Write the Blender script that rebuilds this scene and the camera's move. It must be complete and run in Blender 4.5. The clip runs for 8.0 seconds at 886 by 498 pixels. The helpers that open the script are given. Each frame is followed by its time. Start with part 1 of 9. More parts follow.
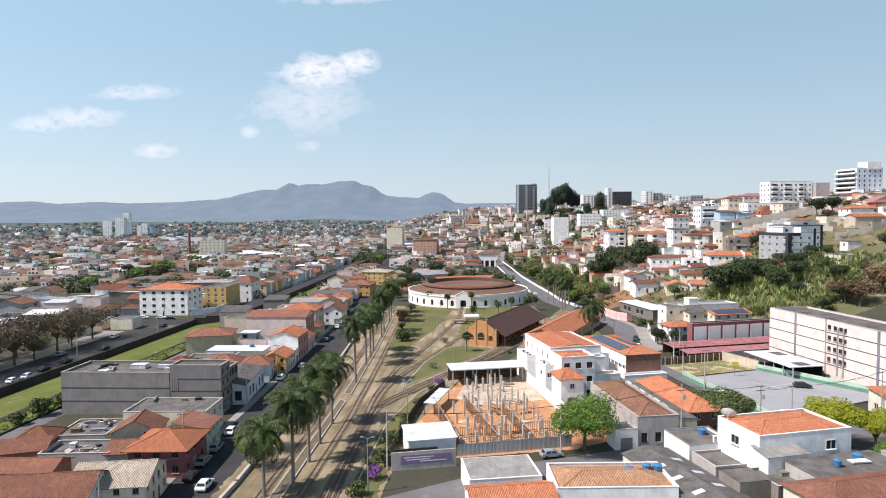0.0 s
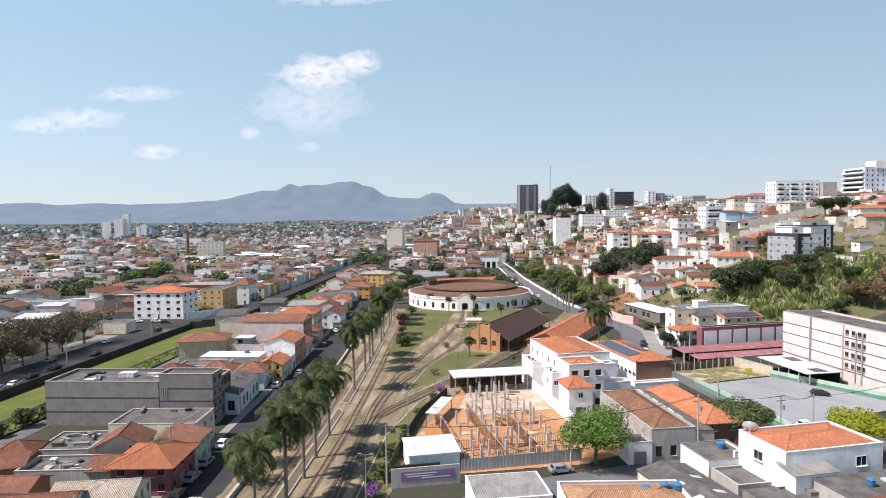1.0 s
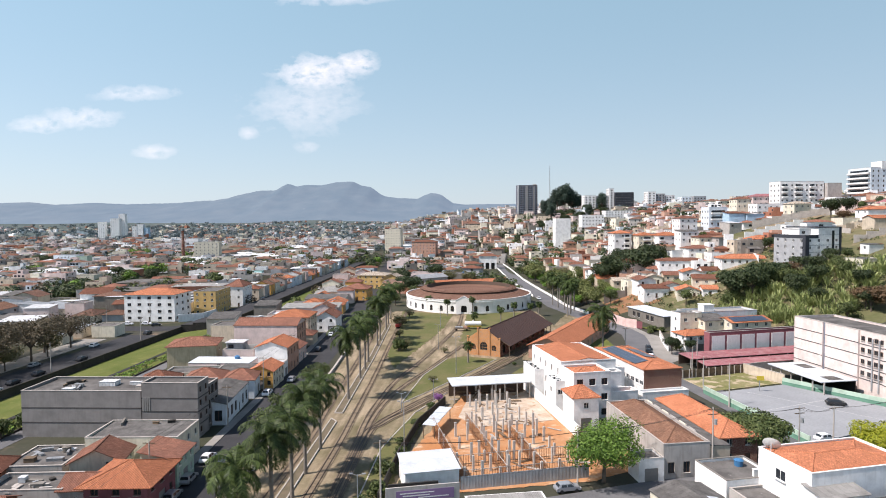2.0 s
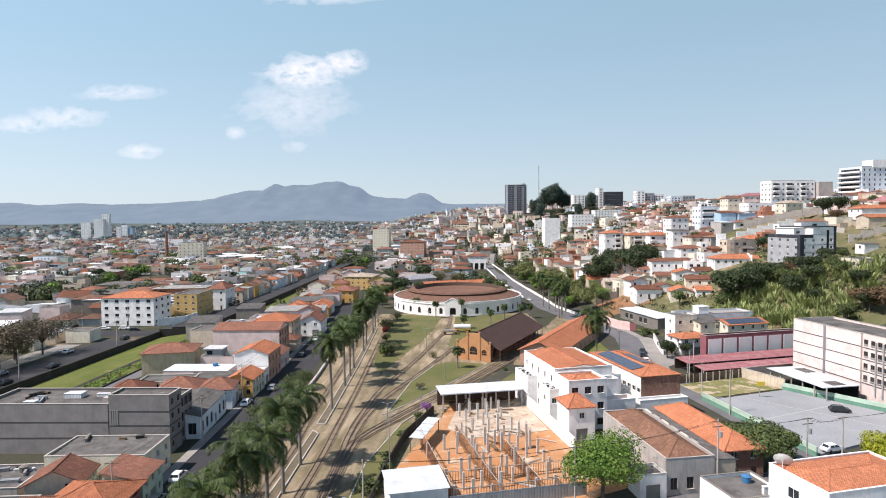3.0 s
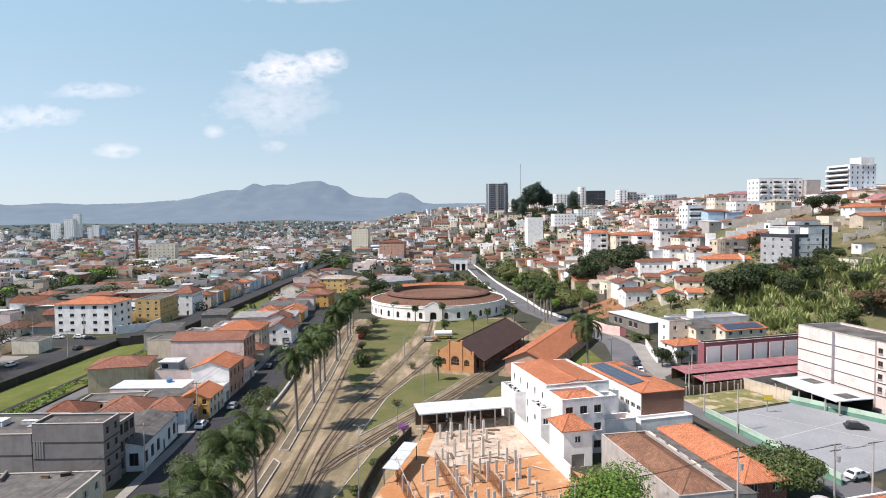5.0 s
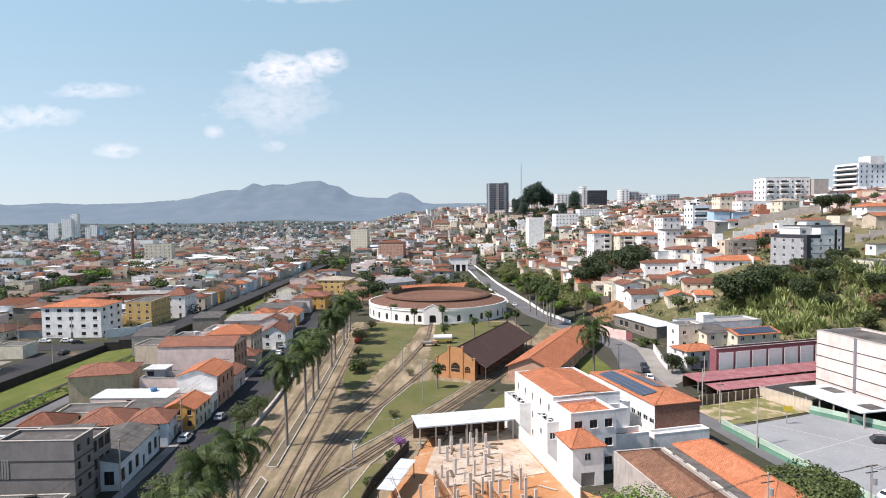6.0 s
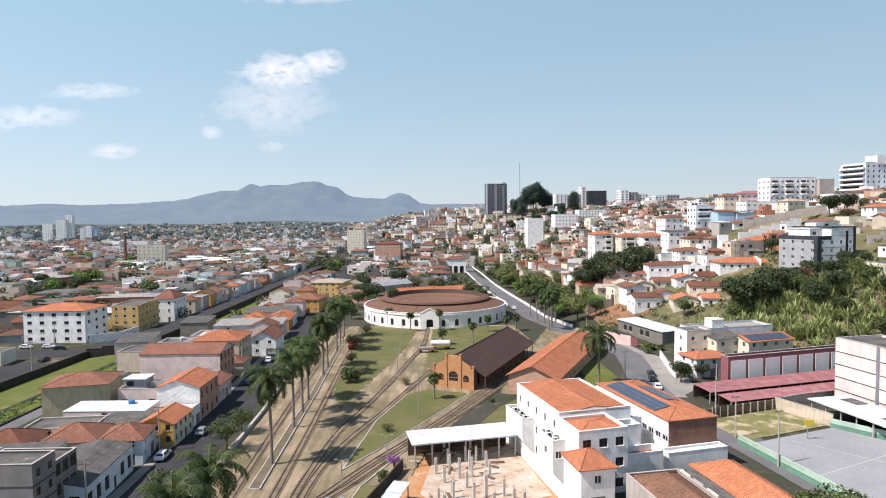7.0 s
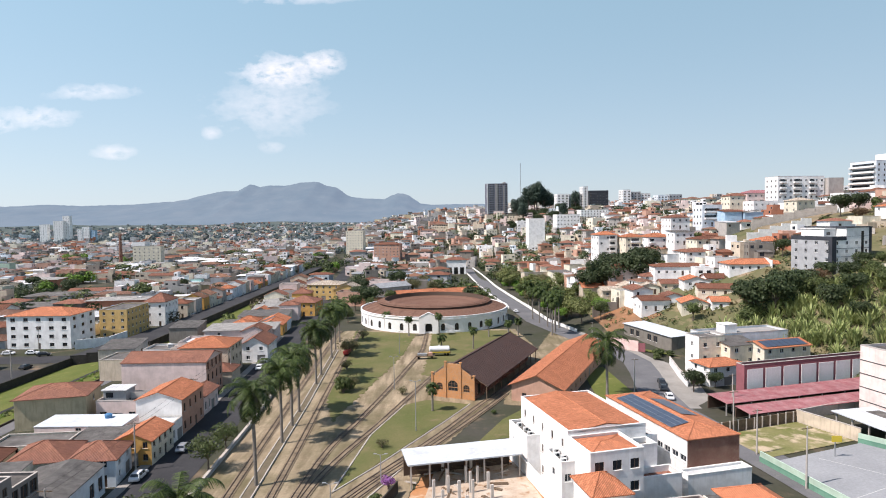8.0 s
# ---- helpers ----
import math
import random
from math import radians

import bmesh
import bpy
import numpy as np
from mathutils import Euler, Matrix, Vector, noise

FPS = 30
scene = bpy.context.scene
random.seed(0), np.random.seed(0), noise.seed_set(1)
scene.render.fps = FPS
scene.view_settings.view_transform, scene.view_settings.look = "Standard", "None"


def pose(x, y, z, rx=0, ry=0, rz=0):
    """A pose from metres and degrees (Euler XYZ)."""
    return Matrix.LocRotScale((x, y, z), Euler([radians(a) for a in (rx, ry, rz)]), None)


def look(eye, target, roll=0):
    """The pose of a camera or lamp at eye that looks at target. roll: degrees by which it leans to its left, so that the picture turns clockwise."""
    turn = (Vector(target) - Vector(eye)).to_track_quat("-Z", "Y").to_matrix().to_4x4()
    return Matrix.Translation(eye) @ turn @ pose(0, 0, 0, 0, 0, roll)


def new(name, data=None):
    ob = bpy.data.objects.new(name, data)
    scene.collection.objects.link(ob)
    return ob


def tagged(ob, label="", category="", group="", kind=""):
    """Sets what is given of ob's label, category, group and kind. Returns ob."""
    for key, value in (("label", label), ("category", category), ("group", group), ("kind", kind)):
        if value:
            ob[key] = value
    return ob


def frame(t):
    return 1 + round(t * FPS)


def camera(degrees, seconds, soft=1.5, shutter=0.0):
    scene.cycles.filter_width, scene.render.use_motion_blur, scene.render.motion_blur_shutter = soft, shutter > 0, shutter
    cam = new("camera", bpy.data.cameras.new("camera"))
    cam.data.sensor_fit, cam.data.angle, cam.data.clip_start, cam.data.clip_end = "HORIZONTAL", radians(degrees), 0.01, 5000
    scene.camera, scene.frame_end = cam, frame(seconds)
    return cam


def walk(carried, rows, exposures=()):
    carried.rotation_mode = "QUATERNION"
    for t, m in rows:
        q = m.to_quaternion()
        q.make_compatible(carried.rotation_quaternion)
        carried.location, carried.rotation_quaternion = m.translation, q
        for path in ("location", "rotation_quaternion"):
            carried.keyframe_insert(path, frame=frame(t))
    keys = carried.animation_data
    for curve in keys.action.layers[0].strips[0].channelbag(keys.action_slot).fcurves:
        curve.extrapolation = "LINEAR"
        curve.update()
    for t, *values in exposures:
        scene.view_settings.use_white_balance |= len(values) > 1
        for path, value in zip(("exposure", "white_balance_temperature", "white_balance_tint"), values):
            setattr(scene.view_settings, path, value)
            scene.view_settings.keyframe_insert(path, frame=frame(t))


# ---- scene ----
cam = camera(70.9, 8.0, soft=1.0)
PATH = [
    (0, (1.911, -1.303, 44.27), (1.785, 0.69, 44.162), -0.5),
    (0.5, (1.496, 1.834, 44.306), (1.369, 3.827, 44.2), -0.6),
    (1, (1.124, 5.078, 44.353), (0.997, 7.071, 44.247), -0.6),
    (1.5, (0.855, 8.489, 44.38), (0.726, 10.482, 44.275), -0.5),
    (3, (0.48, 19.023, 44.482), (0.394, 21.019, 44.376), -0.6),
    (3.5, (0.458, 22.524, 44.471), (0.395, 24.52, 44.363), -0.6),
    (4, (0.436, 26.067, 44.448), (0.397, 28.063, 44.341), -0.6),
    (4.5, (0.452, 29.733, 44.43), (0.427, 31.73, 44.322), -0.7),
    (6, (0.437, 41.479, 44.336), (0.412, 43.476, 44.228), -0.7),
    (6.5, (0.453, 45.677, 44.334), (0.433, 47.674, 44.227), -0.7),
    (7, (0.509, 50.039, 44.342), (0.491, 52.036, 44.236), -0.7),
    (7.5, (0.629, 54.479, 44.352), (0.611, 56.476, 44.247), -0.8),
    (8, (0.807, 58.805, 44.344), (0.788, 60.802, 44.239), -0.8),
]
walk(cam, [(t, look(eye, target, roll)) for t, eye, target, roll in PATH], [(0.0, 0.36, 6600, 17), (8.0, 0.36, 6600, 17)])

# ==== world, sun ====
SUN_AZ, SUN_EL = radians(248.0), radians(53.0)   # clockwise from +y; from where the light comes
world = bpy.data.worlds.new("sky_world")
scene.world = world
world.use_nodes = True
wn = world.node_tree
wn.nodes.clear()


def wnode(kind, **kw):
    n = wn.nodes.new(kind)
    for k, v in kw.items():
        n.inputs[k].default_value = v
    return n


w_out = wn.nodes.new("ShaderNodeOutputWorld")
w_bg = wn.nodes.new("ShaderNodeBackground")
w_sky = wn.nodes.new("ShaderNodeTexSky")
w_sky.sky_type = 'NISHITA'
w_sky.sun_disc = False
w_sky.sun_elevation = SUN_EL
w_sky.sun_rotation = SUN_AZ
w_sky.altitude = 900.0
w_sky.air_density = 1.0
w_sky.dust_density = 0.8
w_sky.ozone_density = 1.0
w_bg.inputs["Strength"].default_value = 0.095
w_tc = wn.nodes.new("ShaderNodeTexCoord")


def wmath(op, a, b=None):
    n = wn.nodes.new("ShaderNodeMath")
    n.operation = op
    for i, v in enumerate((a, b)):
        if v is None:
            continue
        if isinstance(v, (int, float)):
            n.inputs[i].default_value = v
        else:
            wn.links.new(v, n.inputs[i])
    return n.outputs[0]


# clouds: soft noise inside a few stretched patches of the sky, plus faint high wisps
w_sep = wn.nodes.new("ShaderNodeSeparateXYZ")
wn.links.new(w_tc.outputs["Generated"], w_sep.inputs[0])
w_az = wmath('DIVIDE', w_sep.outputs[0], w_sep.outputs[1])
w_el = wmath('DIVIDE', w_sep.outputs[2], w_sep.outputs[1])
w_comb = wn.nodes.new("ShaderNodeCombineXYZ")
wn.links.new(w_az, w_comb.inputs[0])
wn.links.new(wmath('MULTIPLY', w_el, 1.6), w_comb.inputs[1])


def wnoise(scale, detail, rough=0.55):
    n = wn.nodes.new("ShaderNodeTexNoise")
    n.inputs["Scale"].default_value, n.inputs["Detail"].default_value = scale, detail
    n.inputs["Roughness"].default_value = rough
    wn.links.new(w_comb.outputs[0], n.inputs["Vector"])
    return n.outputs["Fac"]


w_n1, w_n2 = wnoise(26.0, 6.0), wnoise(60.0, 4.0)
w_puff = wmath('ADD', wmath('MULTIPLY', w_n1, 1.0), wmath('MULTIPLY', w_n2, 0.35))
w_mask = None


def cloud(az, el, half_w, half_h, gain):
    """One patch of cloud at tan(azimuth), tan(elevation)."""
    global w_mask
    dx = wmath('DIVIDE', wmath('SUBTRACT', w_az, az), half_w)
    dz = wmath('DIVIDE', wmath('SUBTRACT', w_el, el), half_h)
    r = wmath('ADD', wmath('MULTIPLY', dx, dx), wmath('MULTIPLY', dz, dz))
    r = wmath('ADD', r, wmath('MULTIPLY', wmath('SUBTRACT', w_n1, 0.5), 3.4))
    m = wmath('MULTIPLY', wmath('MINIMUM', wmath('MAXIMUM', wmath('SUBTRACT', 1.0, r), 0.0), 1.0), gain)
    w_mask = m if w_mask is None else wmath('MAXIMUM', w_mask, m)


cloud(-0.262, 0.232, 0.075, 0.032, 1.0)
cloud(-0.200, 0.246, 0.040, 0.022, 1.0)
cloud(-0.280, 0.180, 0.105, 0.050, 0.45)
cloud(-0.565, 0.206, 0.085, 0.014, 0.5)
cloud(-0.660, 0.168, 0.075, 0.020, 0.55)
cloud(-0.730, 0.158, 0.060, 0.016, 0.5)
cloud(-0.535, 0.110, 0.040, 0.013, 0.6)
cloud(-0.378, 0.138, 0.018, 0.012, 0.55)
cloud(-0.280, 0.114, 0.024, 0.010, 0.35)
cloud(-0.230, 0.352, 0.110, 0.016, 0.6)
w_dens = wmath('MULTIPLY', w_mask, wmath('MAXIMUM', wmath('MULTIPLY', wmath('SUBTRACT', w_puff, 0.46), 3.6), 0.0))
w_dens = wmath('MINIMUM', w_dens, 0.80)
# low haze whitens the sky near the horizon
w_haze = wmath('MULTIPLY', wmath('POWER', wmath('MAXIMUM', wmath('SUBTRACT', 1.0, wmath('MULTIPLY', wmath('ABSOLUTE', w_sep.outputs[2]), 2.6)), 0.0), 2.0), 0.45)
w_mix1 = wn.nodes.new("ShaderNodeMix")
w_mix1.data_type = 'RGBA'
w_mix1.inputs["B"].default_value = (6.5, 6.95, 7.5, 1)
wn.links.new(w_haze, w_mix1.inputs["Factor"])
w_veil = wn.nodes.new("ShaderNodeMix")     # thin high veil that lightens the blue
w_veil.data_type = 'RGBA'
w_thin = wmath('MAXIMUM', wmath('MINIMUM', wmath('SUBTRACT', 1.0, wmath('MULTIPLY', wmath('SUBTRACT', w_sep.outputs[2], 0.34), 2.2)), 1.0), 0.05)
wn.links.new(wmath('MULTIPLY', w_thin, 0.62), w_veil.inputs["Factor"])   # the veil thins towards the zenith
w_veil.inputs["B"].default_value = (3.4, 5.6, 6.6, 1)
wn.links.new(w_sky.outputs[0], w_veil.inputs["A"])
wn.links.new(w_veil.outputs["Result"], w_mix1.inputs["A"])
w_mix2 = wn.nodes.new("ShaderNodeMix")
w_mix2.data_type = 'RGBA'
w_mix2.inputs["B"].default_value = (8.6, 8.7, 9.0, 1)
wn.links.new(w_dens, w_mix2.inputs["Factor"])
wn.links.new(w_mix1.outputs["Result"], w_mix2.inputs["A"])
# the hazy air scatters more light towards the sun's side
w_dot = wn.nodes.new("ShaderNodeVectorMath")
w_dot.operation = 'DOT_PRODUCT'
w_dot.inputs[1].default_value = (math.sin(SUN_AZ) * math.cos(SUN_EL), math.cos(SUN_AZ) * math.cos(SUN_EL), math.sin(SUN_EL))
wn.links.new(w_tc.outputs["Generated"], w_dot.inputs[0])
w_glow = wn.nodes.new("ShaderNodeVectorMath")
w_glow.operation = 'SCALE'
wn.links.new(w_mix2.outputs["Result"], w_glow.inputs[0])
wn.links.new(wmath('ADD', wmath('MULTIPLY', wmath('MINIMUM', w_dot.outputs["Value"], 0.45), 0.30), 1.03), w_glow.inputs["Scale"])
wn.links.new(w_glow.outputs[0], w_bg.inputs["Color"])
wn.links.new(w_bg.outputs[0], w_out.inputs[0])

sun_data = bpy.data.lights.new("sun", 'SUN')
sun_data.energy, sun_data.angle, sun_data.color = 5.0, radians(0.53), (1.0, 0.95, 0.88)
sun = new("sun", sun_data)
sun_dir = Vector((math.sin(SUN_AZ) * math.cos(SUN_EL), math.cos(SUN_AZ) * math.cos(SUN_EL), math.sin(SUN_EL)))
sun.matrix_world = look(sun_dir * 300, (0, 0, 0))

# ==== materials ====
MATS = {}


class Nodes:
    """A short way to write node materials in metres of UV or object space."""

    def __init__(self, name):
        self.mat = bpy.data.materials.new(name)
        self.mat.use_nodes = True
        self.t = self.mat.node_tree
        self.b = self.t.nodes["Principled BSDF"]
        self.tc = self.t.nodes.new("ShaderNodeTexCoord")
        MATS[name] = self.mat

    def link(self, a, b):
        self.t.links.new(a, b)

    def mapped(self, space="UV", scale=(1, 1, 1)):
        m = self.t.nodes.new("ShaderNodeMapping")
        m.inputs["Scale"].default_value = scale
        self.link(self.tc.outputs[space], m.inputs["Vector"])
        return m.outputs[0]

    def noise(self, scale, detail=4.0, vec=None, space="UV", rough=0.6):
        n = self.t.nodes.new("ShaderNodeTexNoise")
        n.inputs["Scale"].default_value, n.inputs["Detail"].default_value = scale, detail
        n.inputs["Roughness"].default_value = rough
        self.link(vec or self.tc.outputs[space], n.inputs["Vector"])
        return n.outputs["Fac"]

    def wave(self, period, axis, space="UV", distort=0.0):
        n = self.t.nodes.new("ShaderNodeTexWave")
        n.bands_direction = axis
        n.inputs["Scale"].default_value = 2 * math.pi / period / 20.0
        n.inputs["Distortion"].default_value = distort
        self.link(self.tc.outputs[space], n.inputs["Vector"])
        return n.outputs["Fac"]

    def ramp(self, fac, stops):
        n = self.t.nodes.new("ShaderNodeValToRGB")
        e = n.color_ramp.elements
        while len(e) < len(stops):
            e.new(0.5)
        for el, (p, c) in zip(e, stops):
            el.position = p
            el.color = (*c, 1) if len(c) == 3 else c
        self.link(fac, n.inputs[0])
        return n.outputs[0]

    def mix(self, fac, a, b, mode='MIX'):
        n = self.t.nodes.new("ShaderNodeMix")
        n.data_type = 'RGBA'
        n.blend_type = mode
        for key, v in (("Factor", fac), ("A", a), ("B", b)):
            if isinstance(v, (int, float)):
                n.inputs[key].default_value = v
            elif isinstance(v, tuple):
                n.inputs[key].default_value = (*v, 1)
            else:
                self.link(v, n.inputs[key])
        return n.outputs["Result"]

    def math(self, op, a, b=0.0):
        n = self.t.nodes.new("ShaderNodeMath")
        n.operation = op
        for i, v in enumerate((a, b)):
            if isinstance(v, (int, float)):
                n.inputs[i].default_value = v
            else:
                self.link(v, n.inputs[i])
        return n.outputs[0]

    def random(self):
        n = self.t.nodes.new("ShaderNodeObjectInfo")
        return n.outputs["Random"]

    def island(self):
        n = self.t.nodes.new("ShaderNodeNewGeometry")
        return n.outputs["Random Per Island"]

    def hsv(self, col, hue=0.5, sat=1.0, val=1.0):
        n = self.t.nodes.new("ShaderNodeHueSaturation")
        for key, v in (("Hue", hue), ("Saturation", sat), ("Value", val), ("Color", col)):
            if isinstance(v, (int, float)):
                n.inputs[key].default_value = v
            elif isinstance(v, tuple):
                n.inputs[key].default_value = (*v, 1)
            else:
                self.link(v, n.inputs[key])
        return n.outputs[0]

    def done(self, col=None, rough=0.8, metal=0.0, bump=None, depth=0.02, spec=0.3):
        if col is not None:
            if isinstance(col, tuple):
                self.b.inputs["Base Color"].default_value = (*col, 1)
            else:
                self.link(col, self.b.inputs["Base Color"])
        if isinstance(rough, float):
            self.b.inputs["Roughness"].default_value = rough
        else:
            self.link(rough, self.b.inputs["Roughness"])
        self.b.inputs["Metallic"].default_value = metal
        self.b.inputs["Specular IOR Level"].default_value = spec
        if bump is not None:
            n = self.t.nodes.new("ShaderNodeBump")
            n.inputs["Distance"].default_value = depth
            n.inputs["Strength"].default_value = 1.0
            self.link(bump, n.inputs["Height"])
            self.link(n.outputs[0], self.b.inputs["Normal"])
        return self.mat


def paint(name, col, dirt=0.5):
    """Painted render: blotches, rain streaks and grain."""
    n = Nodes(name)
    big = n.noise(0.35, 5.0)
    streak = n.noise(1.0, 5.0, n.mapped("UV", (1.3, 0.16, 1)))
    fine = n.noise(9.0, 3.0)
    c = n.mix(n.ramp(big, [(0.42, (0, 0, 0)), (0.75, (1, 1, 1))]), col, tuple(v * 0.70 for v in col))
    grime = tuple(0.55 * v * k for v, k in zip(col, (1.0, 0.95, 0.86)))
    c = n.mix(n.math('MULTIPLY', n.ramp(streak, [(0.50, (0, 0, 0)), (0.74, (1, 1, 1))]), dirt), c, grime)
    c = n.hsv(c, 0.5, 1.0, n.math('ADD', n.math('MULTIPLY', n.random(), 0.14), 0.93))
    return n.done(c, 0.85, bump=fine, depth=0.01)


WALLS = {"white": (0.85, 0.845, 0.83), "cream": (0.74, 0.69, 0.56), "beige": (0.60, 0.51, 0.40), "yellow": (0.62, 0.42, 0.17),
         "ochre": (0.58, 0.33, 0.10), "pink": (0.70, 0.50, 0.46), "pale_pink": (0.72, 0.585, 0.55), "blue": (0.40, 0.56, 0.70),
         "pale_blue": (0.70, 0.76, 0.81), "green": (0.44, 0.57, 0.47), "court_green": (0.15, 0.31, 0.23), "grey_render": (0.43, 0.405, 0.38), "cool_grey": (0.36, 0.37, 0.385), "raw_concrete": (0.22, 0.20, 0.175),
         "orange": (0.56, 0.31, 0.14), "maroon": (0.27, 0.10, 0.115), "aqua": (0.33, 0.55, 0.52), "terracotta_wall": (0.40, 0.175, 0.11), "shed_pink": (0.52, 0.31, 0.23),
         "stone_grey": (0.235, 0.22, 0.213), "flats_pale": (0.77, 0.655, 0.61), "slate_blue": (0.19, 0.21, 0.27), "olive_render": (0.50, 0.43, 0.29)}
for key, col in WALLS.items():
    paint(key, col, 0.7 if key in ("raw_concrete", "olive_render", "beige", "grey_render", "cream") else 0.3)


def tile_roof(name, c1, c2, old):
    """Clay roof tiles: barrels down the slope, courses across it, patchy age."""
    n = Nodes(name)
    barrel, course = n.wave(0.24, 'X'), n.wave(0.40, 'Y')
    cell = n.t.nodes.new("ShaderNodeTexVoronoi")
    cell.inputs["Scale"].default_value = 1.0
    n.link(n.mapped("UV", (4.2, 2.5, 1)), cell.inputs["Vector"])
    big = n.noise(0.22, 6.0)
    c = n.mix(n.ramp(big, [(0.35, (0, 0, 0)), (0.68, (1, 1, 1))]), c1, c2)
    c = n.hsv(c, 0.5, 1.0, n.math('ADD', 0.70, n.math('MULTIPLY', cell.outputs["Color"], 0.60)))
    lichen = n.ramp(n.noise(1.3, 7.0), [(0.62 - old * 0.14, (0, 0, 0)), (0.82 - old * 0.1, (1, 1, 1))])
    c = n.mix(n.math('MULTIPLY', lichen, 0.25 + 0.5 * old), c, (0.10, 0.075, 0.055))
    # hollows between the barrels: their shade is mixed into the colour
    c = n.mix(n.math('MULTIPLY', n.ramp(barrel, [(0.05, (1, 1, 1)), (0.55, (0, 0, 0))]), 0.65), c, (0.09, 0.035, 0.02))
    c = n.hsv(c, 0.5, 1.0, n.math('ADD', n.math('MULTIPLY', n.random(), 0.3), 0.84))
    h = n.math('ADD', barrel, n.math('MULTIPLY', course, 0.25))
    return n.done(c, 0.9, bump=h, depth=0.05, spec=0.1)


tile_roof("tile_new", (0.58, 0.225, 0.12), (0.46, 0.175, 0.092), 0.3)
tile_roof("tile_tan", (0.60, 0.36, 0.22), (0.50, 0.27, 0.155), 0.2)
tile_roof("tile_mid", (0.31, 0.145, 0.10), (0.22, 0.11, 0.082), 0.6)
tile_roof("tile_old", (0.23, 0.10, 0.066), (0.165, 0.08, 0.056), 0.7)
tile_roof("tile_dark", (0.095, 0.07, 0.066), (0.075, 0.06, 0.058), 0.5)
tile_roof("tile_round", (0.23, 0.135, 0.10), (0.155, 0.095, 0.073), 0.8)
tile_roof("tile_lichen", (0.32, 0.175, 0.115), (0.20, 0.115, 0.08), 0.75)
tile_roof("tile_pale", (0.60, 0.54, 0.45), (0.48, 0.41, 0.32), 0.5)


def corrugated(name, c1, c2, rough, metal, period=0.18):
    n = Nodes(name)
    w = n.wave(period, 'X')
    sheets = n.t.nodes.new("ShaderNodeTexBrick")
    sheets.inputs["Scale"].default_value = 1.0
    sheets.inputs["Brick Width"].default_value, sheets.inputs["Row Height"].default_value = 1.0, 2.1
    sheets.inputs["Mortar Size"].default_value = 0.02
    sheets.inputs["Color1"].default_value, sheets.inputs["Color2"].default_value = (1, 1, 1, 1), (0.8, 0.8, 0.8, 1)
    sheets.inputs["Mortar"].default_value = (0.55, 0.55, 0.55, 1)
    n.link(n.tc.outputs["UV"], sheets.inputs["Vector"])
    c = n.mix(n.ramp(n.noise(0.5, 6.0), [(0.38, (0, 0, 0)), (0.7, (1, 1, 1))]), c1, c2)
    c = n.mix(1.0, c, sheets.outputs["Color"], 'MULTIPLY')
    stain = n.ramp(n.noise(1.0, 5.0, n.mapped("UV", (1.8, 0.25, 1))), [(0.55, (0, 0, 0)), (0.8, (1, 1, 1))])
    c = n.mix(n.math('MULTIPLY', stain, 0.5), c, tuple(v * 0.5 for v in c2))
    c = n.hsv(c, 0.5, 1.0, n.math('ADD', n.math('MULTIPLY', n.random(), 0.3), 0.85))
    return n.done(c, rough, metal, bump=w, depth=0.04, spec=0.25)


corrugated("fibre_cement", (0.17, 0.16, 0.15), (0.085, 0.08, 0.075), 0.9, 0.0)
corrugated("white_metal", (0.68, 0.69, 0.69), (0.56, 0.56, 0.56), 0.5, 0.0, 0.3)
corrugated("zinc", (0.42, 0.43, 0.44), (0.32, 0.32, 0.32), 0.5, 0.35, 0.2)
corrugated("red_metal", (0.36, 0.12, 0.13), (0.48, 0.27, 0.27), 0.6, 0.0, 0.3)
corrugated("old_sheet", (0.34, 0.33, 0.31), (0.23, 0.22, 0.205), 0.8, 0.0, 0.25)
corrugated("hoarding", (0.42, 0.46, 0.49), (0.33, 0.36, 0.39), 0.55, 0.2, 0.25)


def surface(name, c1, c2, scale, fine, rough=0.9, depth=0.03, space="Object", c3=None, c3_at=0.6):
    """A ground-like surface mixed from two or three colours at two scales."""
    n = Nodes(name)
    a, b = n.noise(scale, 7.0, space=space), n.noise(fine, 4.0, space=space)
    c = n.mix(n.ramp(a, [(0.36, (0, 0, 0)), (0.66, (1, 1, 1))]), c1, c2)
    if c3:
        c = n.mix(n.ramp(n.noise(scale * 2.7, 6.0, space=space), [(c3_at, (0, 0, 0)), (c3_at + 0.14, (1, 1, 1))]), c, c3)
    c = n.hsv(c, 0.5, 1.0, n.math('ADD', n.math('MULTIPLY', b, 0.5), 0.75))
    return n.done(c, rough, bump=b, depth=depth, spec=0.15)


surface("asphalt", (0.054, 0.054, 0.057), (0.038, 0.038, 0.041), 0.12, 3.0, c3=(0.09, 0.088, 0.086), c3_at=0.62)
surface("pale_asphalt", (0.155, 0.155, 0.16), (0.115, 0.115, 0.12), 0.12, 3.0, c3=(0.19, 0.187, 0.18), c3_at=0.62)
surface("paving", (0.30, 0.285, 0.26), (0.23, 0.215, 0.195), 0.2, 2.5)
surface("concrete", (0.33, 0.32, 0.305), (0.25, 0.24, 0.23), 0.15, 2.0, c3=(0.19, 0.185, 0.18))
surface("slab_roof", (0.16, 0.15, 0.14), (0.075, 0.07, 0.066), 0.3, 3.0, c3=(0.36, 0.34, 0.32), c3_at=0.64)
surface("court_paint", (0.30, 0.31, 0.32), (0.25, 0.26, 0.27), 0.1, 2.0)
n = Nodes("sandy")
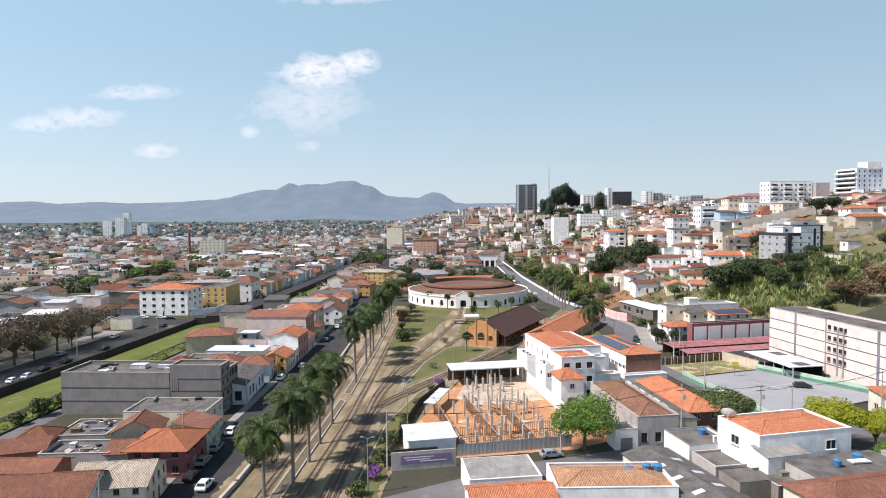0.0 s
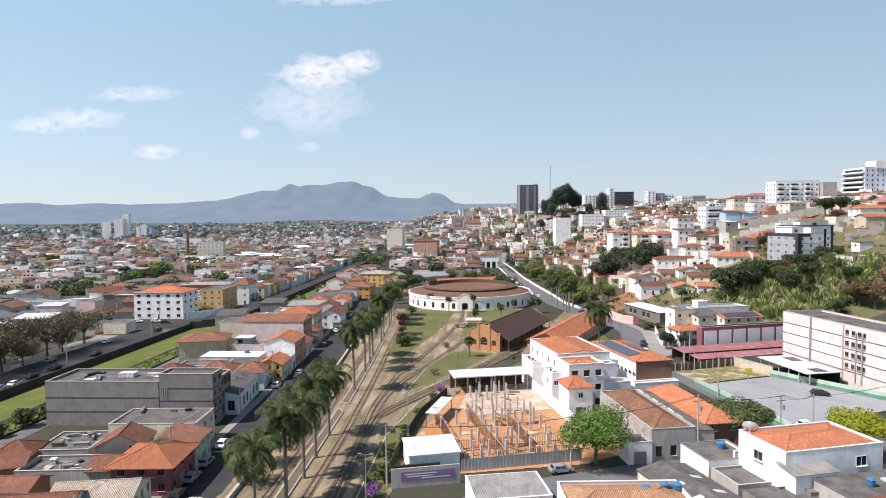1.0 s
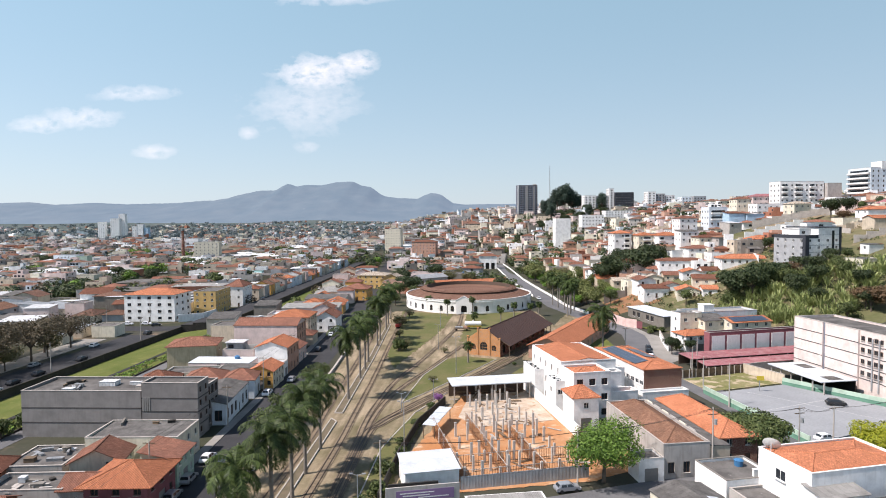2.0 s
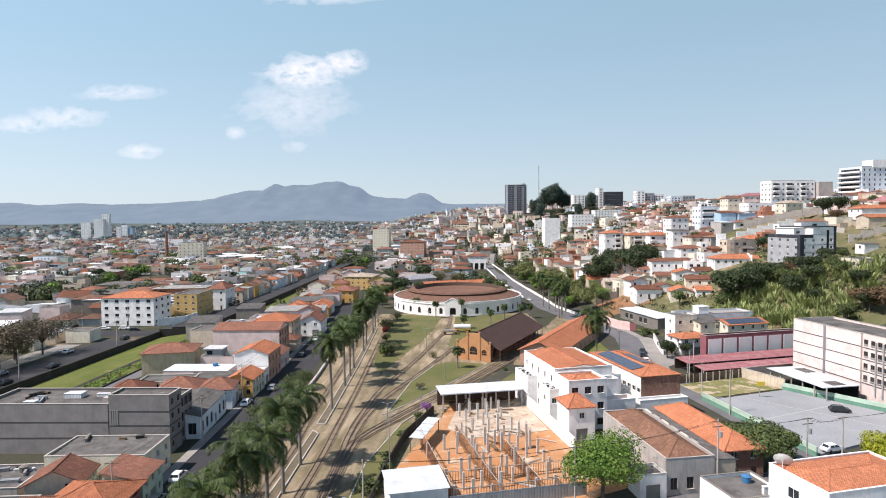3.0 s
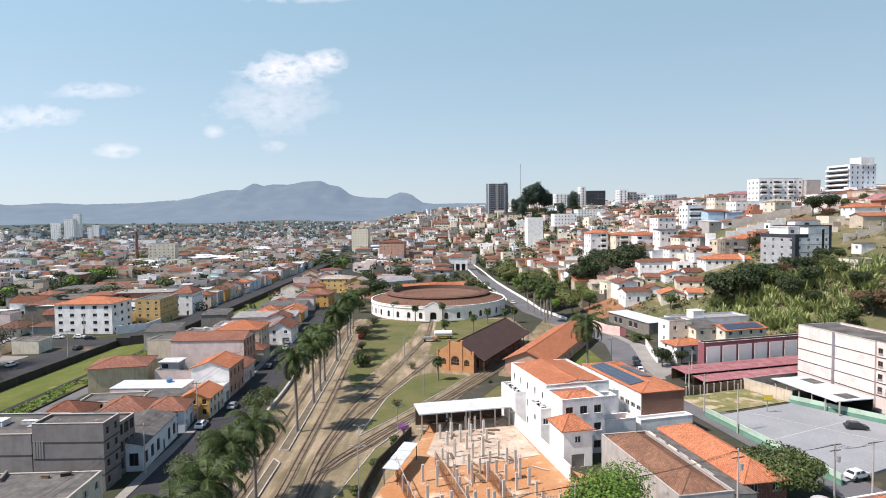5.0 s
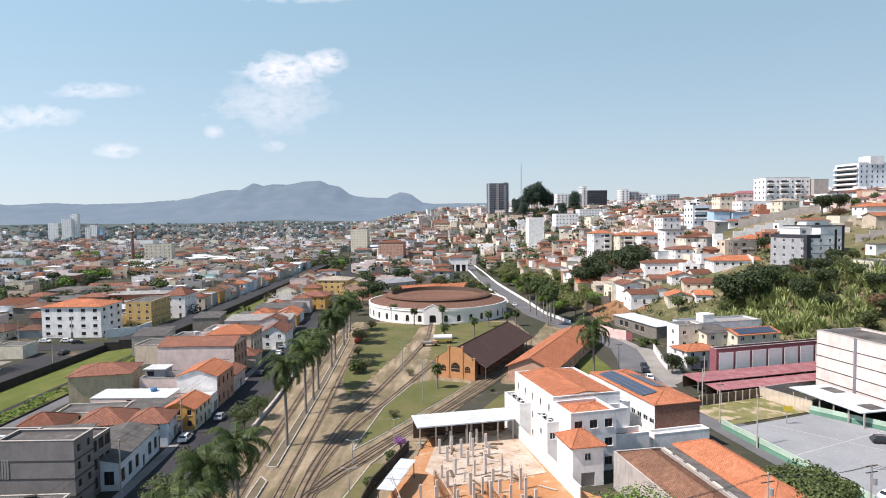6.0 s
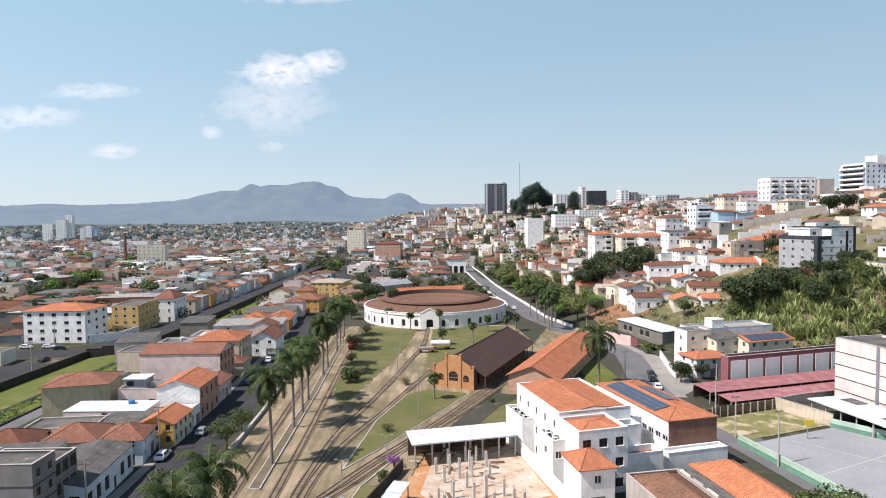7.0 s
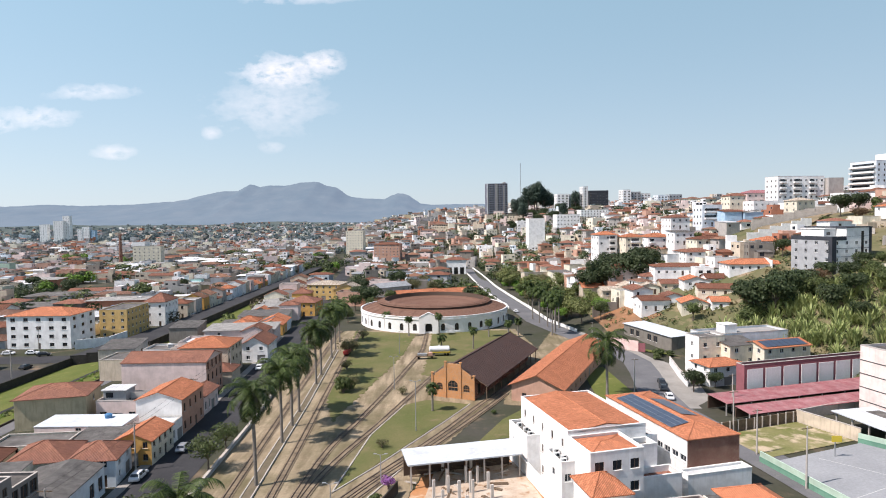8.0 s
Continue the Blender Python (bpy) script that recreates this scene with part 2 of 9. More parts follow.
streak = n.noise(1.0, 6.0, n.mapped("Object", (0.55, 0.07, 1)))
broad, grit = n.noise(0.07, 5.0, space="Object"), n.noise(1.6, 4.0, space="Object")
c = n.mix(n.ramp(streak, [(0.30, (0, 0, 0)), (0.72, (1, 1, 1))]), (0.155, 0.12, 0.075), (0.40, 0.32, 0.22))
c = n.mix(n.math('MULTIPLY', n.ramp(broad, [(0.42, (0, 0, 0)), (0.66, (1, 1, 1))]), 0.85), c, (0.12, 0.105, 0.055))
c = n.hsv(c, 0.5, 1.0, n.math('ADD', n.math('MULTIPLY', grit, 0.6), 0.70))
n.done(c, 0.9, bump=grit, depth=0.04, spec=0.15)
surface("ballast", (0.24, 0.185, 0.125), (0.12, 0.095, 0.07), 0.25, 3.0, depth=0.06, c3=(0.075, 0.06, 0.047), c3_at=0.56)
surface("strip_earth", (0.17, 0.135, 0.095), (0.11, 0.095, 0.06), 0.3, 4.0, depth=0.06)
surface("red_earth", (0.42, 0.19, 0.08), (0.46, 0.27, 0.15), 0.09, 1.8, c3=(0.60, 0.47, 0.34), c3_at=0.57)
surface("earth_bank", (0.27, 0.135, 0.07), (0.20, 0.12, 0.07), 0.12, 1.8, c3=(0.34, 0.23, 0.15), c3_at=0.6)
surface("pale_earth", (0.52, 0.45, 0.37), (0.40, 0.30, 0.22), 0.22, 1.8, c3=(0.30, 0.18, 0.10), c3_at=0.55)
surface("lawn", (0.10, 0.112, 0.038), (0.15, 0.135, 0.06), 0.09, 2.5, c3=(0.18, 0.145, 0.08), c3_at=0.58, depth=0.06)
surface("green_lawn", (0.088, 0.112, 0.024), (0.13, 0.14, 0.04), 0.10, 2.5, c3=(0.20, 0.19, 0.065), c3_at=0.58, depth=0.06)
surface("town_ground", (0.068, 0.064, 0.052), (0.042, 0.048, 0.025), 0.03, 0.8, c3=(0.19, 0.14, 0.095), c3_at=0.57)
surface("rough_grass", (0.14, 0.15, 0.05), (0.25, 0.22, 0.11), 0.09, 1.5, c3=(0.46, 0.37, 0.26), c3_at=0.49)
surface("hill_ground", (0.17, 0.145, 0.085), (0.09, 0.10, 0.042), 0.05, 0.9, c3=(0.28, 0.21, 0.14), c3_at=0.58)
# far valley floor: its bluish tone includes the distance haze
surface("valley_green_haze", (0.062, 0.085, 0.08), (0.10, 0.12, 0.11), 0.008, 0.05, c3=(0.20, 0.19, 0.17), c3_at=0.60)
surface("dark_paint", (0.055, 0.06, 0.072), (0.04, 0.044, 0.052), 0.3, 2.0)
surface("dry_slope", (0.24, 0.185, 0.12), (0.17, 0.14, 0.085), 0.08, 1.0, c3=(0.30, 0.25, 0.17), c3_at=0.6)
mw = surface("mountain_woods_haze", (0.022, 0.036, 0.036), (0.05, 0.06, 0.056), 0.006, 0.05, c3=(0.085, 0.085, 0.08), c3_at=0.66)
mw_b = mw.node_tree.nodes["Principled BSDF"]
mw_b.inputs["Emission Color"].default_value = (0.36, 0.48, 0.66, 1)   # far backdrop: the blue glow stands in for kilometres of hazy air
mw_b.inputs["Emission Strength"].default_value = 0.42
# near-black surface; on the canal walls it also holds their shaded face
surface("black_stain_shade", (0.055, 0.05, 0.045), (0.035, 0.034, 0.03), 0.3, 3.0, c3=(0.12, 0.11, 0.095), c3_at=0.62)
surface("bark", (0.16, 0.125, 0.10), (0.10, 0.08, 0.065), 1.5, 8.0)
surface("palm_bark", (0.24, 0.215, 0.19), (0.16, 0.14, 0.12), 0.6, 6.0)
surface("sleeper_wood", (0.27, 0.205, 0.14), (0.18, 0.135, 0.09), 0.5, 3.0)
surface("sheet_white", (0.55, 0.60, 0.64), (0.45, 0.47, 0.49), 0.3, 1.5)
surface("weathered_wood", (0.19, 0.135, 0.09), (0.12, 0.09, 0.065), 0.8, 6.0)
surface("cast_concrete", (0.48, 0.44, 0.40), (0.38, 0.345, 0.31), 0.6, 4.0)
surface("column_concrete", (0.58, 0.55, 0.51), (0.47, 0.44, 0.40), 0.6, 4.0)
surface("render_white", (0.83, 0.82, 0.80), (0.74, 0.73, 0.70), 0.25, 3.0)


def leaf(name, c1, c2):
    n = Nodes(name)
    c = n.mix(n.island(), c1, c2)
    c = n.hsv(c, 0.5, 1.0, n.math('ADD', n.math('MULTIPLY', n.random(), 0.4), 0.8))
    n.b.inputs["Subsurface Weight"].default_value = 0.0
    m = n.done(c, 0.55, spec=0.25)
    tr = n.t.nodes.new("ShaderNodeBsdfTranslucent")
    n.link(c, tr.inputs[0])
    mx = n.t.nodes.new("ShaderNodeMixShader")
    mx.inputs[0].default_value = 0.16
    n.link(n.b.outputs[0], mx.inputs[1])
    n.link(tr.outputs[0], mx.inputs[2])
    n.link(mx.outputs[0], n.t.nodes["Material Output"].inputs[0])
    return m


leaf("leaf_bright", (0.07, 0.14, 0.022), (0.20, 0.33, 0.055))
leaf("leaf_lime", (0.26, 0.30, 0.02), (0.38, 0.38, 0.03))
leaf("leaf_dark", (0.026, 0.042, 0.017), (0.062, 0.083, 0.034))
# paler and bluer: distance haze put into the leaf colour
leaf("leaf_far_haze", (0.085, 0.115, 0.122), (0.128, 0.16, 0.165))
leaf("leaf_mid", (0.044, 0.066, 0.021), (0.12, 0.148, 0.05))
leaf("leaf_rust", (0.12, 0.075, 0.04), (0.17, 0.11, 0.06))
# hilltop leaves lightened towards blue, with the haze inside the colour
leaf("leaf_grove_haze", (0.034, 0.058, 0.044), (0.07, 0.098, 0.07))
leaf("leaf_olive", (0.075, 0.08, 0.03), (0.17, 0.155, 0.075))
leaf("leaf_dry", (0.06, 0.05, 0.03), (0.14, 0.112, 0.07))
leaf("leaf_bamboo", (0.10, 0.125, 0.035), (0.21, 0.225, 0.085))
leaf("leaf_straw", (0.19, 0.16, 0.08), (0.28, 0.24, 0.13))
leaf("leaf_palm", (0.012, 0.027, 0.008), (0.10, 0.14, 0.036))
leaf("leaf_banana", (0.16, 0.21, 0.062), (0.38, 0.41, 0.17))
leaf("flower_purple", (0.25, 0.09, 0.30), (0.38, 0.16, 0.42))


def plain(name, col, rough=0.5, metal=0.0, spec=0.5):
    n = Nodes(name)
    c = n.hsv(col, 0.5, 1.0, n.math('ADD', n.math('MULTIPLY', n.noise(2.0, 3.0, space="Object"), 0.2), 0.9))
    return n.done(c, rough, metal, spec=spec)


plain("glass_dark", (0.025, 0.030, 0.036), 0.12)
plain("shutter", (0.22, 0.21, 0.20), 0.6)
plain("dark_wood", (0.075, 0.045, 0.03), 0.7)
plain("frame_white", (0.72, 0.72, 0.70), 0.6)
plain("frame_brown", (0.12, 0.07, 0.045), 0.6)
# rust-brown steel, darkened to take in the shadow along each rail
plain("rail_steel_shadow", (0.06, 0.042, 0.032), 0.6, 0.1)
plain("galvanised", (0.36, 0.37, 0.38), 0.5, 0.4)
plain("rebar", (0.27, 0.12, 0.055), 0.8)
plain("car_white", (0.75, 0.76, 0.77), 0.25)
plain("car_silver", (0.38, 0.39, 0.41), 0.3, 0.4)
plain("car_dark", (0.03, 0.032, 0.036), 0.25)
plain("car_red", (0.30, 0.03, 0.03), 0.3)
plain("dark_groove", (0.06, 0.055, 0.055), 0.8)
plain("tyre", (0.02, 0.02, 0.02), 0.9)
plain("tank_blue", (0.045, 0.17, 0.34), 0.45)
plain("solar", (0.05, 0.066, 0.10), 0.3)
plain("banner_purple", (0.22, 0.14, 0.27), 0.7)
plain("green_paint", (0.30, 0.50, 0.42), 0.7)
# near-black that stands in for unlit interiors; also colours the water channel
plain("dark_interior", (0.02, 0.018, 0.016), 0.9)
plain("white_line", (0.48, 0.48, 0.47), 0.8)
plain("yellow_paint", (0.60, 0.45, 0.04), 0.6)
plain("dish", (0.62, 0.62, 0.60), 0.5)

# brick of the engine shed and of the garden walls
for nm, ca, cb in (("brick_orange", (0.62, 0.29, 0.115), (0.53, 0.235, 0.09)), ("brick_red", (0.20, 0.073, 0.056), (0.145, 0.057, 0.047))):
    n = Nodes(nm)
    br = n.t.nodes.new("ShaderNodeTexBrick")
    br.inputs["Scale"].default_value = 1.0
    br.inputs["Brick Width"].default_value, br.inputs["Row Height"].default_value = 0.24, 0.075
    br.inputs["Mortar Size"].default_value = 0.008
    br.inputs["Color1"].default_value, br.inputs["Color2"].default_value = (*ca, 1), (*cb, 1)
    br.inputs["Mortar"].default_value = (0.40, 0.31, 0.23, 1)
    n.link(n.tc.outputs["UV"], br.inputs["Vector"])
    c = n.mix(n.math('MULTIPLY', n.ramp(n.noise(0.4, 6.0), [(0.45, (0, 0, 0)), (0.75, (1, 1, 1))]), 0.5), br.outputs["Color"], tuple(v * 0.55 for v in cb))
    n.done(c, 0.9, bump=br.outputs["Fac"], depth=-0.01, spec=0.1)

# ==== builders ====


class Mesh:
    """Collects faces in metres; every face gets a UV in metres, u level and v up the slope."""

    def __init__(self):
        self.v, self.f, self.m, self.slots = [], [], [], []

    def slot(self, mat):
        if mat not in self.slots:
            self.slots.append(mat)
        return self.slots.index(mat)

    def face(self, pts, mat):
        i = len(self.v)
        self.v.extend([tuple(p) for p in pts])
        self.f.append(tuple(range(i, i + len(pts))))
        self.m.append(self.slot(mat))

    def box(self, x0, x1, y0, y1, z0, z1, mat, m=None):
        p = [Vector((x, y, z)) for z in (z0, z1) for x, y in ((x0, y0), (x1, y0), (x1, y1), (x0, y1))]
        if m is not None:
            p = [m @ q for q in p]
        for f in ((3, 2, 1, 0), (4, 5, 6, 7), (0, 1, 5, 4), (1, 2, 6, 5), (2, 3, 7, 6), (3, 0, 4, 7)):
            self.face([p[k] for k in f], mat)

    def tube(self, p, q, r0, r1, mat, n=8, cap=True):
        p, q = Vector(p), Vector(q)
        d = (q - p).normalized()
        a = d.orthogonal().normalized()
        b = d.cross(a)
        ring = [[c + (a * math.cos(t) + b * math.sin(t)) * r for t in [2 * math.pi * k / n for k in range(n)]] for c, r in ((p, r0), (q, r1))]
        for k in range(n):
            j = (k + 1) % n
            self.face([ring[0][k], ring[0][j], ring[1][j], ring[1][k]], mat)
        if cap:
            self.face(ring[1], mat)

    def data(self, name, uv=True, smooth=False):
        me = bpy.data.meshes.new(name)
        me.from_pydata(self.v, [], self.f)
        for s in self.slots:
            me.materials.append(MATS[s])
        me.polygons.foreach_set("material_index", self.m)
        if smooth:
            me.polygons.foreach_set("use_smooth", [True] * len(self.f))
        if uv:
            lay = me.uv_layers.new(name="uv")
            co = []
            for f in self.f:
                p0, p1, p2 = Vector(self.v[f[0]]), Vector(self.v[f[1]]), Vector(self.v[f[2]])
                nrm = (p1 - p0).cross(p2 - p0)
                if nrm.length < 1e-9:
                    nrm = Vector((0, 0, 1))
                nrm.normalize()
                if abs(nrm.z) > 0.995:
                    u, w = Vector((1, 0, 0)), Vector((0, 1, 0))
                else:
                    u = Vector((0, 0, 1)).cross(nrm).normalized()
                    w = nrm.cross(u)
                for k in f:
                    q = Vector(self.v[k])
                    co.extend((q.dot(u), q.dot(w)))
            lay.data.foreach_set("uv", co)
        me.update()
        return me


def part(name, data, parent=None, label="", m=None):
    """Links mesh data (or a Mesh) as ONE object under parent."""
    if isinstance(data, Mesh):
        data = data.data(name)
    ob = new(name, data)
    if parent is not None:
        ob.parent = parent
    if m is not None:
        ob.matrix_basis = m
    if label:
        tagged(ob, label)
    return ob


def thing(name, label, category, m=None, group="", kind="", data=None):
    if isinstance(data, Mesh):
        data = data.data(name)
    ob = new(name, data)
    if m is not None:
        ob.matrix_basis = m
    return tagged(ob, label, category, group, kind)


# ==== terrain ====


def foot(y):
    """x of the foot of the hill along y."""
    if y < 300:
        return 56 + (300 - y) * 0.42
    if y < 610:
        return 56 - 0.095 * (y - 300)
    return max(26.5 - 0.52 * (y - 610), -230.0)


def height(x, y):
    s = x - foot(y)
    z = 0.0
    if s > 0:
        z = 60.0 * (1.0 - math.exp(-(s / 120.0) ** 1.2))
        z *= 1.0 - 0.10 * min(1.0, max(0.0, (y - 450) / 250))
        z *= min(1.0, max(0.15, (y + 60.0) / 240.0))
    z -= 2.0 * math.exp(-((x - 146) / 24.0) ** 2 - ((y - 286) / 26.0) ** 2)
    if x < -110:
        z -= 1.5 * min(1.0, (-110 - x) / 10.0)
    d = math.hypot(x, y)
    if d > 1000:
        z += (d - 1000) * 0.010 * (0.6 + 0.8 * noise.noise((x * 0.0016, y * 0.0016, 3.0)))
        z += 10.0 * min(1.0, (d - 1000) / 800) * noise.noise((x * 0.0035, y * 0.0035, 9.0))
    return z


def axis(points):
    out = []
    for (a, b, step) in points:
        k = max(1, round((b - a) / step))
        out += [a + (b - a) * i / k for i in range(k)]
    return out + [points[-1][1]]


g = Mesh()
gx = axis([(-4600, -1000, 150), (-1000, -240, 40), (-240, 40, 20), (40, 400, 10), (400, 1000, 40), (1000, 4600, 150)])
gy = axis([(-1200, 0, 120), (0, 120, 20), (120, 560, 10), (560, 1000, 25), (1000, 4900, 110)])
gv = [(x, y, height(x, y)) for y in gy for x in gx]
gf = [(j * len(gx) + i, j * len(gx) + i + 1, (j + 1) * len(gx) + i + 1, (j + 1) * len(gx) + i) for j in range(len(gy) - 1) for i in range(len(gx) - 1)]
gm = bpy.data.meshes.new("ground")
gm.from_pydata(gv, [], gf)
gm.materials.append(MATS["town_ground"])
gm.materials.append(MATS["valley_green_haze"])
gm.materials.append(MATS["hill_ground"])
gm.materials.append(MATS["earth_bank"])
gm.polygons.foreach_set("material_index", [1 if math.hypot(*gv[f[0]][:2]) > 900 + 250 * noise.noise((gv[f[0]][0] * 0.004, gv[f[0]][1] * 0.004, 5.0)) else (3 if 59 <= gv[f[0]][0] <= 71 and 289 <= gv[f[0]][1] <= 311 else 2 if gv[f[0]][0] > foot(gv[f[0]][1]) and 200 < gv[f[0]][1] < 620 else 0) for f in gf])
gm.polygons.foreach_set("use_smooth", [True] * len(gf))
thing("ground", "brown and grey earth between the houses, rising to a hill", "ground", kind="structure", data=gm)

# far ridge of blue hills with one rocky massif
RIDGE = [(-4600, 150), (-3470, 184), (-3250, 161), (-2950, 174), (-2690, 159), (-2350, 164), (-2170, 175), (-2000, 182), (-1900, 197), (-1790, 226), (-1640, 253), (-1535, 252),
         (-1443, 301), (-1365, 279), (-1300, 291), (-1200, 285), (-1135, 296), (-1070, 307), (-945, 311), (-885, 282), (-800, 264), (-740, 214), (-705, 197), (-570, 183), (-468, 178),
         (-410, 205), (-364, 222), (-325, 215), (-281, 200), (-198, 142), (-74, 128), (1500, 120), (4600, 90)]


def ridge(x):
    for (x0, z0), (x1, z1) in zip(RIDGE, RIDGE[1:]):
        if x0 <= x <= x1:
            k = (x - x0) / (x1 - x0)
            return z0 + (z1 - z0) * k
    return 60.0


def massif(x, y):
    v = (y - 3500) / 1350
    k = max(0.0, 1.0 - abs(v - 0.82) / 0.82) ** 1.25
    z = ridge(x) * k + k * (3.0 * noise.fractal((x * 0.012, y * 0.008, 0.0), 0.9, 2.0, 5) + 2.0 * noise.noise((x * 0.03, y * 0.02, 2.0))) - 70.0 * (abs(noise.noise((x * 0.0042, y * 0.0022, 8.0))) - 0.1) * k * (1 - k)
    return z - 4 + height(x, y) * (1 - v) * 0.5


mv, mf = [], []
nx, ny = 620, 50
for j in range(ny):
    v = j / (ny - 1)
    for i in range(nx):
        x = -4400 + 8000 * i / (nx - 1)
        y = 3500 + 1350 * v
        mv.append((x, y, massif(x, y)))
for j in range(ny - 1):
    for i in range(nx - 1):
        a = j * nx + i
        mf.append((a, a + 1, a + nx + 1, a + nx))
mm = bpy.data.meshes.new("mountain_range")
mm.from_pydata(mv, [], mf)
mm.materials.append(MATS["mountain_woods_haze"])
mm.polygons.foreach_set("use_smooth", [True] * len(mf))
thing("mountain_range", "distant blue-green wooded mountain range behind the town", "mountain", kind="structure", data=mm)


def ribbon(name, pts, width, lift, mat, label, category, step=6.0, sides=0.0):
    """A strip that follows the ground along a polyline."""
    me = Mesh()
    line = []
    for (x0, y0), (x1, y1) in zip(pts, pts[1:]):
        k = max(1, round(math.hypot(x1 - x0, y1 - y0) / step))
        line += [(x0 + (x1 - x0) * i / k, y0 + (y1 - y0) * i / k) for i in range(k)]
    line.append(pts[-1])
    rows = []
    for i, (x, y) in enumerate(line):
        x0, y0 = line[max(0, i - 1)]
        x1, y1 = line[min(len(line) - 1, i + 1)]
        d = Vector((x1 - x0, y1 - y0, 0)).normalized()
        s = Vector((-d.y, d.x, 0)) * width / 2
        c = Vector((x, y, 0))
        l, r = c + s, c - s
        z = max(height(l.x, l.y), height(r.x, r.y), height(x, y)) + lift
        l.z = r.z = z
        rows.append((l, r))
    for (l0, r0), (l1, r1) in zip(rows, rows[1:]):
        me.face([r0, r1, l1, l0], mat)
        if sides:
            dz = Vector((0, 0, sides))
            me.face([l0, l1, l1 - dz, l0 - dz], mat)
            me.face([r1, r0, r0 - dz, r1 - dz], mat)
    if sides:
        for (l, r) in (rows[0], rows[-1]):
            me.face([l, r, r - Vector((0, 0, sides)), l - Vector((0, 0, sides))], mat)
    return thing(name, label, category, kind="structure", data=me)


def patch(name, pts, lift, mat, label, category, thick=0.0, ragged=0.0):
    """A flat polygon of ground."""
    me = Mesh()
    if ragged:
        out = []
        for (x0, y0), (x1, y1) in zip(pts, pts[1:] + pts[:1]):
            k = max(1, int(math.hypot(x1 - x0, y1 - y0) / 0.9))
            for i in range(k):
                x, y = x0 + (x1 - x0) * i / k, y0 + (y1 - y0) * i / k
                out.append((x + ragged * noise.noise((x * 0.7, y * 0.7, 0.0)) + ragged * 0.6 * noise.noise((x * 2.1, y * 2.1, 4.0)), y + ragged * noise.noise((x * 0.7, y * 0.7, 7.0))))
        pts = out
    top = [Vector((x, y, lift)) for x, y in pts]
    me.face(top, mat)
    if thick:
        for a, b in zip(top, top[1:] + top[:1]):
            dz = Vector((0, 0, thick))
            me.face([a - dz, b - dz, b, a], mat)
    return thing(name, label, category, kind="structure", data=me)


def slope_patch(name, pts, mat, label, category, lift=0.2):
    """A sheet between two lines (lower, upper) that follows the hill."""
    me = Mesh()
    lo, hi = pts
    n, k = 10, 6
    grid = [[(lo[0][0] + (lo[1][0] - lo[0][0]) * i / n + ((hi[0][0] + (hi[1][0] - hi[0][0]) * i / n) - (lo[0][0] + (lo[1][0] - lo[0][0]) * i / n)) * j / k,
              lo[0][1] + (lo[1][1] - lo[0][1]) * i / n + ((hi[0][1] + (hi[1][1] - hi[0][1]) * i / n) - (lo[0][1] + (lo[1][1] - lo[0][1]) * i / n)) * j / k) for i in range(n + 1)] for j in range(k + 1)]
    P = lambda q: (q[0], q[1], height(*q) + lift)
    for j in range(k):
        for i in range(n):
            me.face([P(grid[j][i]), P(grid[j][i + 1]), P(grid[j + 1][i + 1]), P(grid[j + 1][i])], mat)
    return thing(name, label, category, kind="structure", data=me)


def low_wall(name, pts, h, t, mat, label, cap="", base=None):
    """A free-standing wall along a polyline, with a coping."""
    me = Mesh()
    fine = []
    for (x0, y0), (x1, y1) in zip(pts, pts[1:]):
        k = 1 if base is not None or abs(height(x0, y0) - height(x1, y1)) < 0.3 else max(1, round(math.hypot(x1 - x0, y1 - y0) / 5.0))
        fine += [(x0 + (x1 - x0) * i / k, y0 + (y1 - y0) * i / k) for i in range(k)]
    fine.append(pts[-1])
    for (x0, y0), (x1, y1) in zip(fine, fine[1:]):
        L = math.hypot(x1 - x0, y1 - y0)
        z = min(height(x0, y0), height(x1, y1)) if base is None else base
        m = Matrix.Translation((x0, y0, z)) @ Matrix.Rotation(math.atan2(y1 - y0, x1 - x0), 4, 'Z')
        dz = max(height(x0, y0), height(x1, y1)) - z if base is None else 0
        me.box(-t / 2, L + t / 2, -t / 2, t / 2, -0.3, h + dz, mat, m)
        if cap:
            me.box(-t / 2 - 0.05, L + t / 2 + 0.05, -t / 2 - 0.05, t / 2 + 0.05, h + dz, h + dz + 0.1, cap, m)
    return thing(name, label, "wall", kind="structure", data=me)


# ==== houses ====
WINDOWS = {}


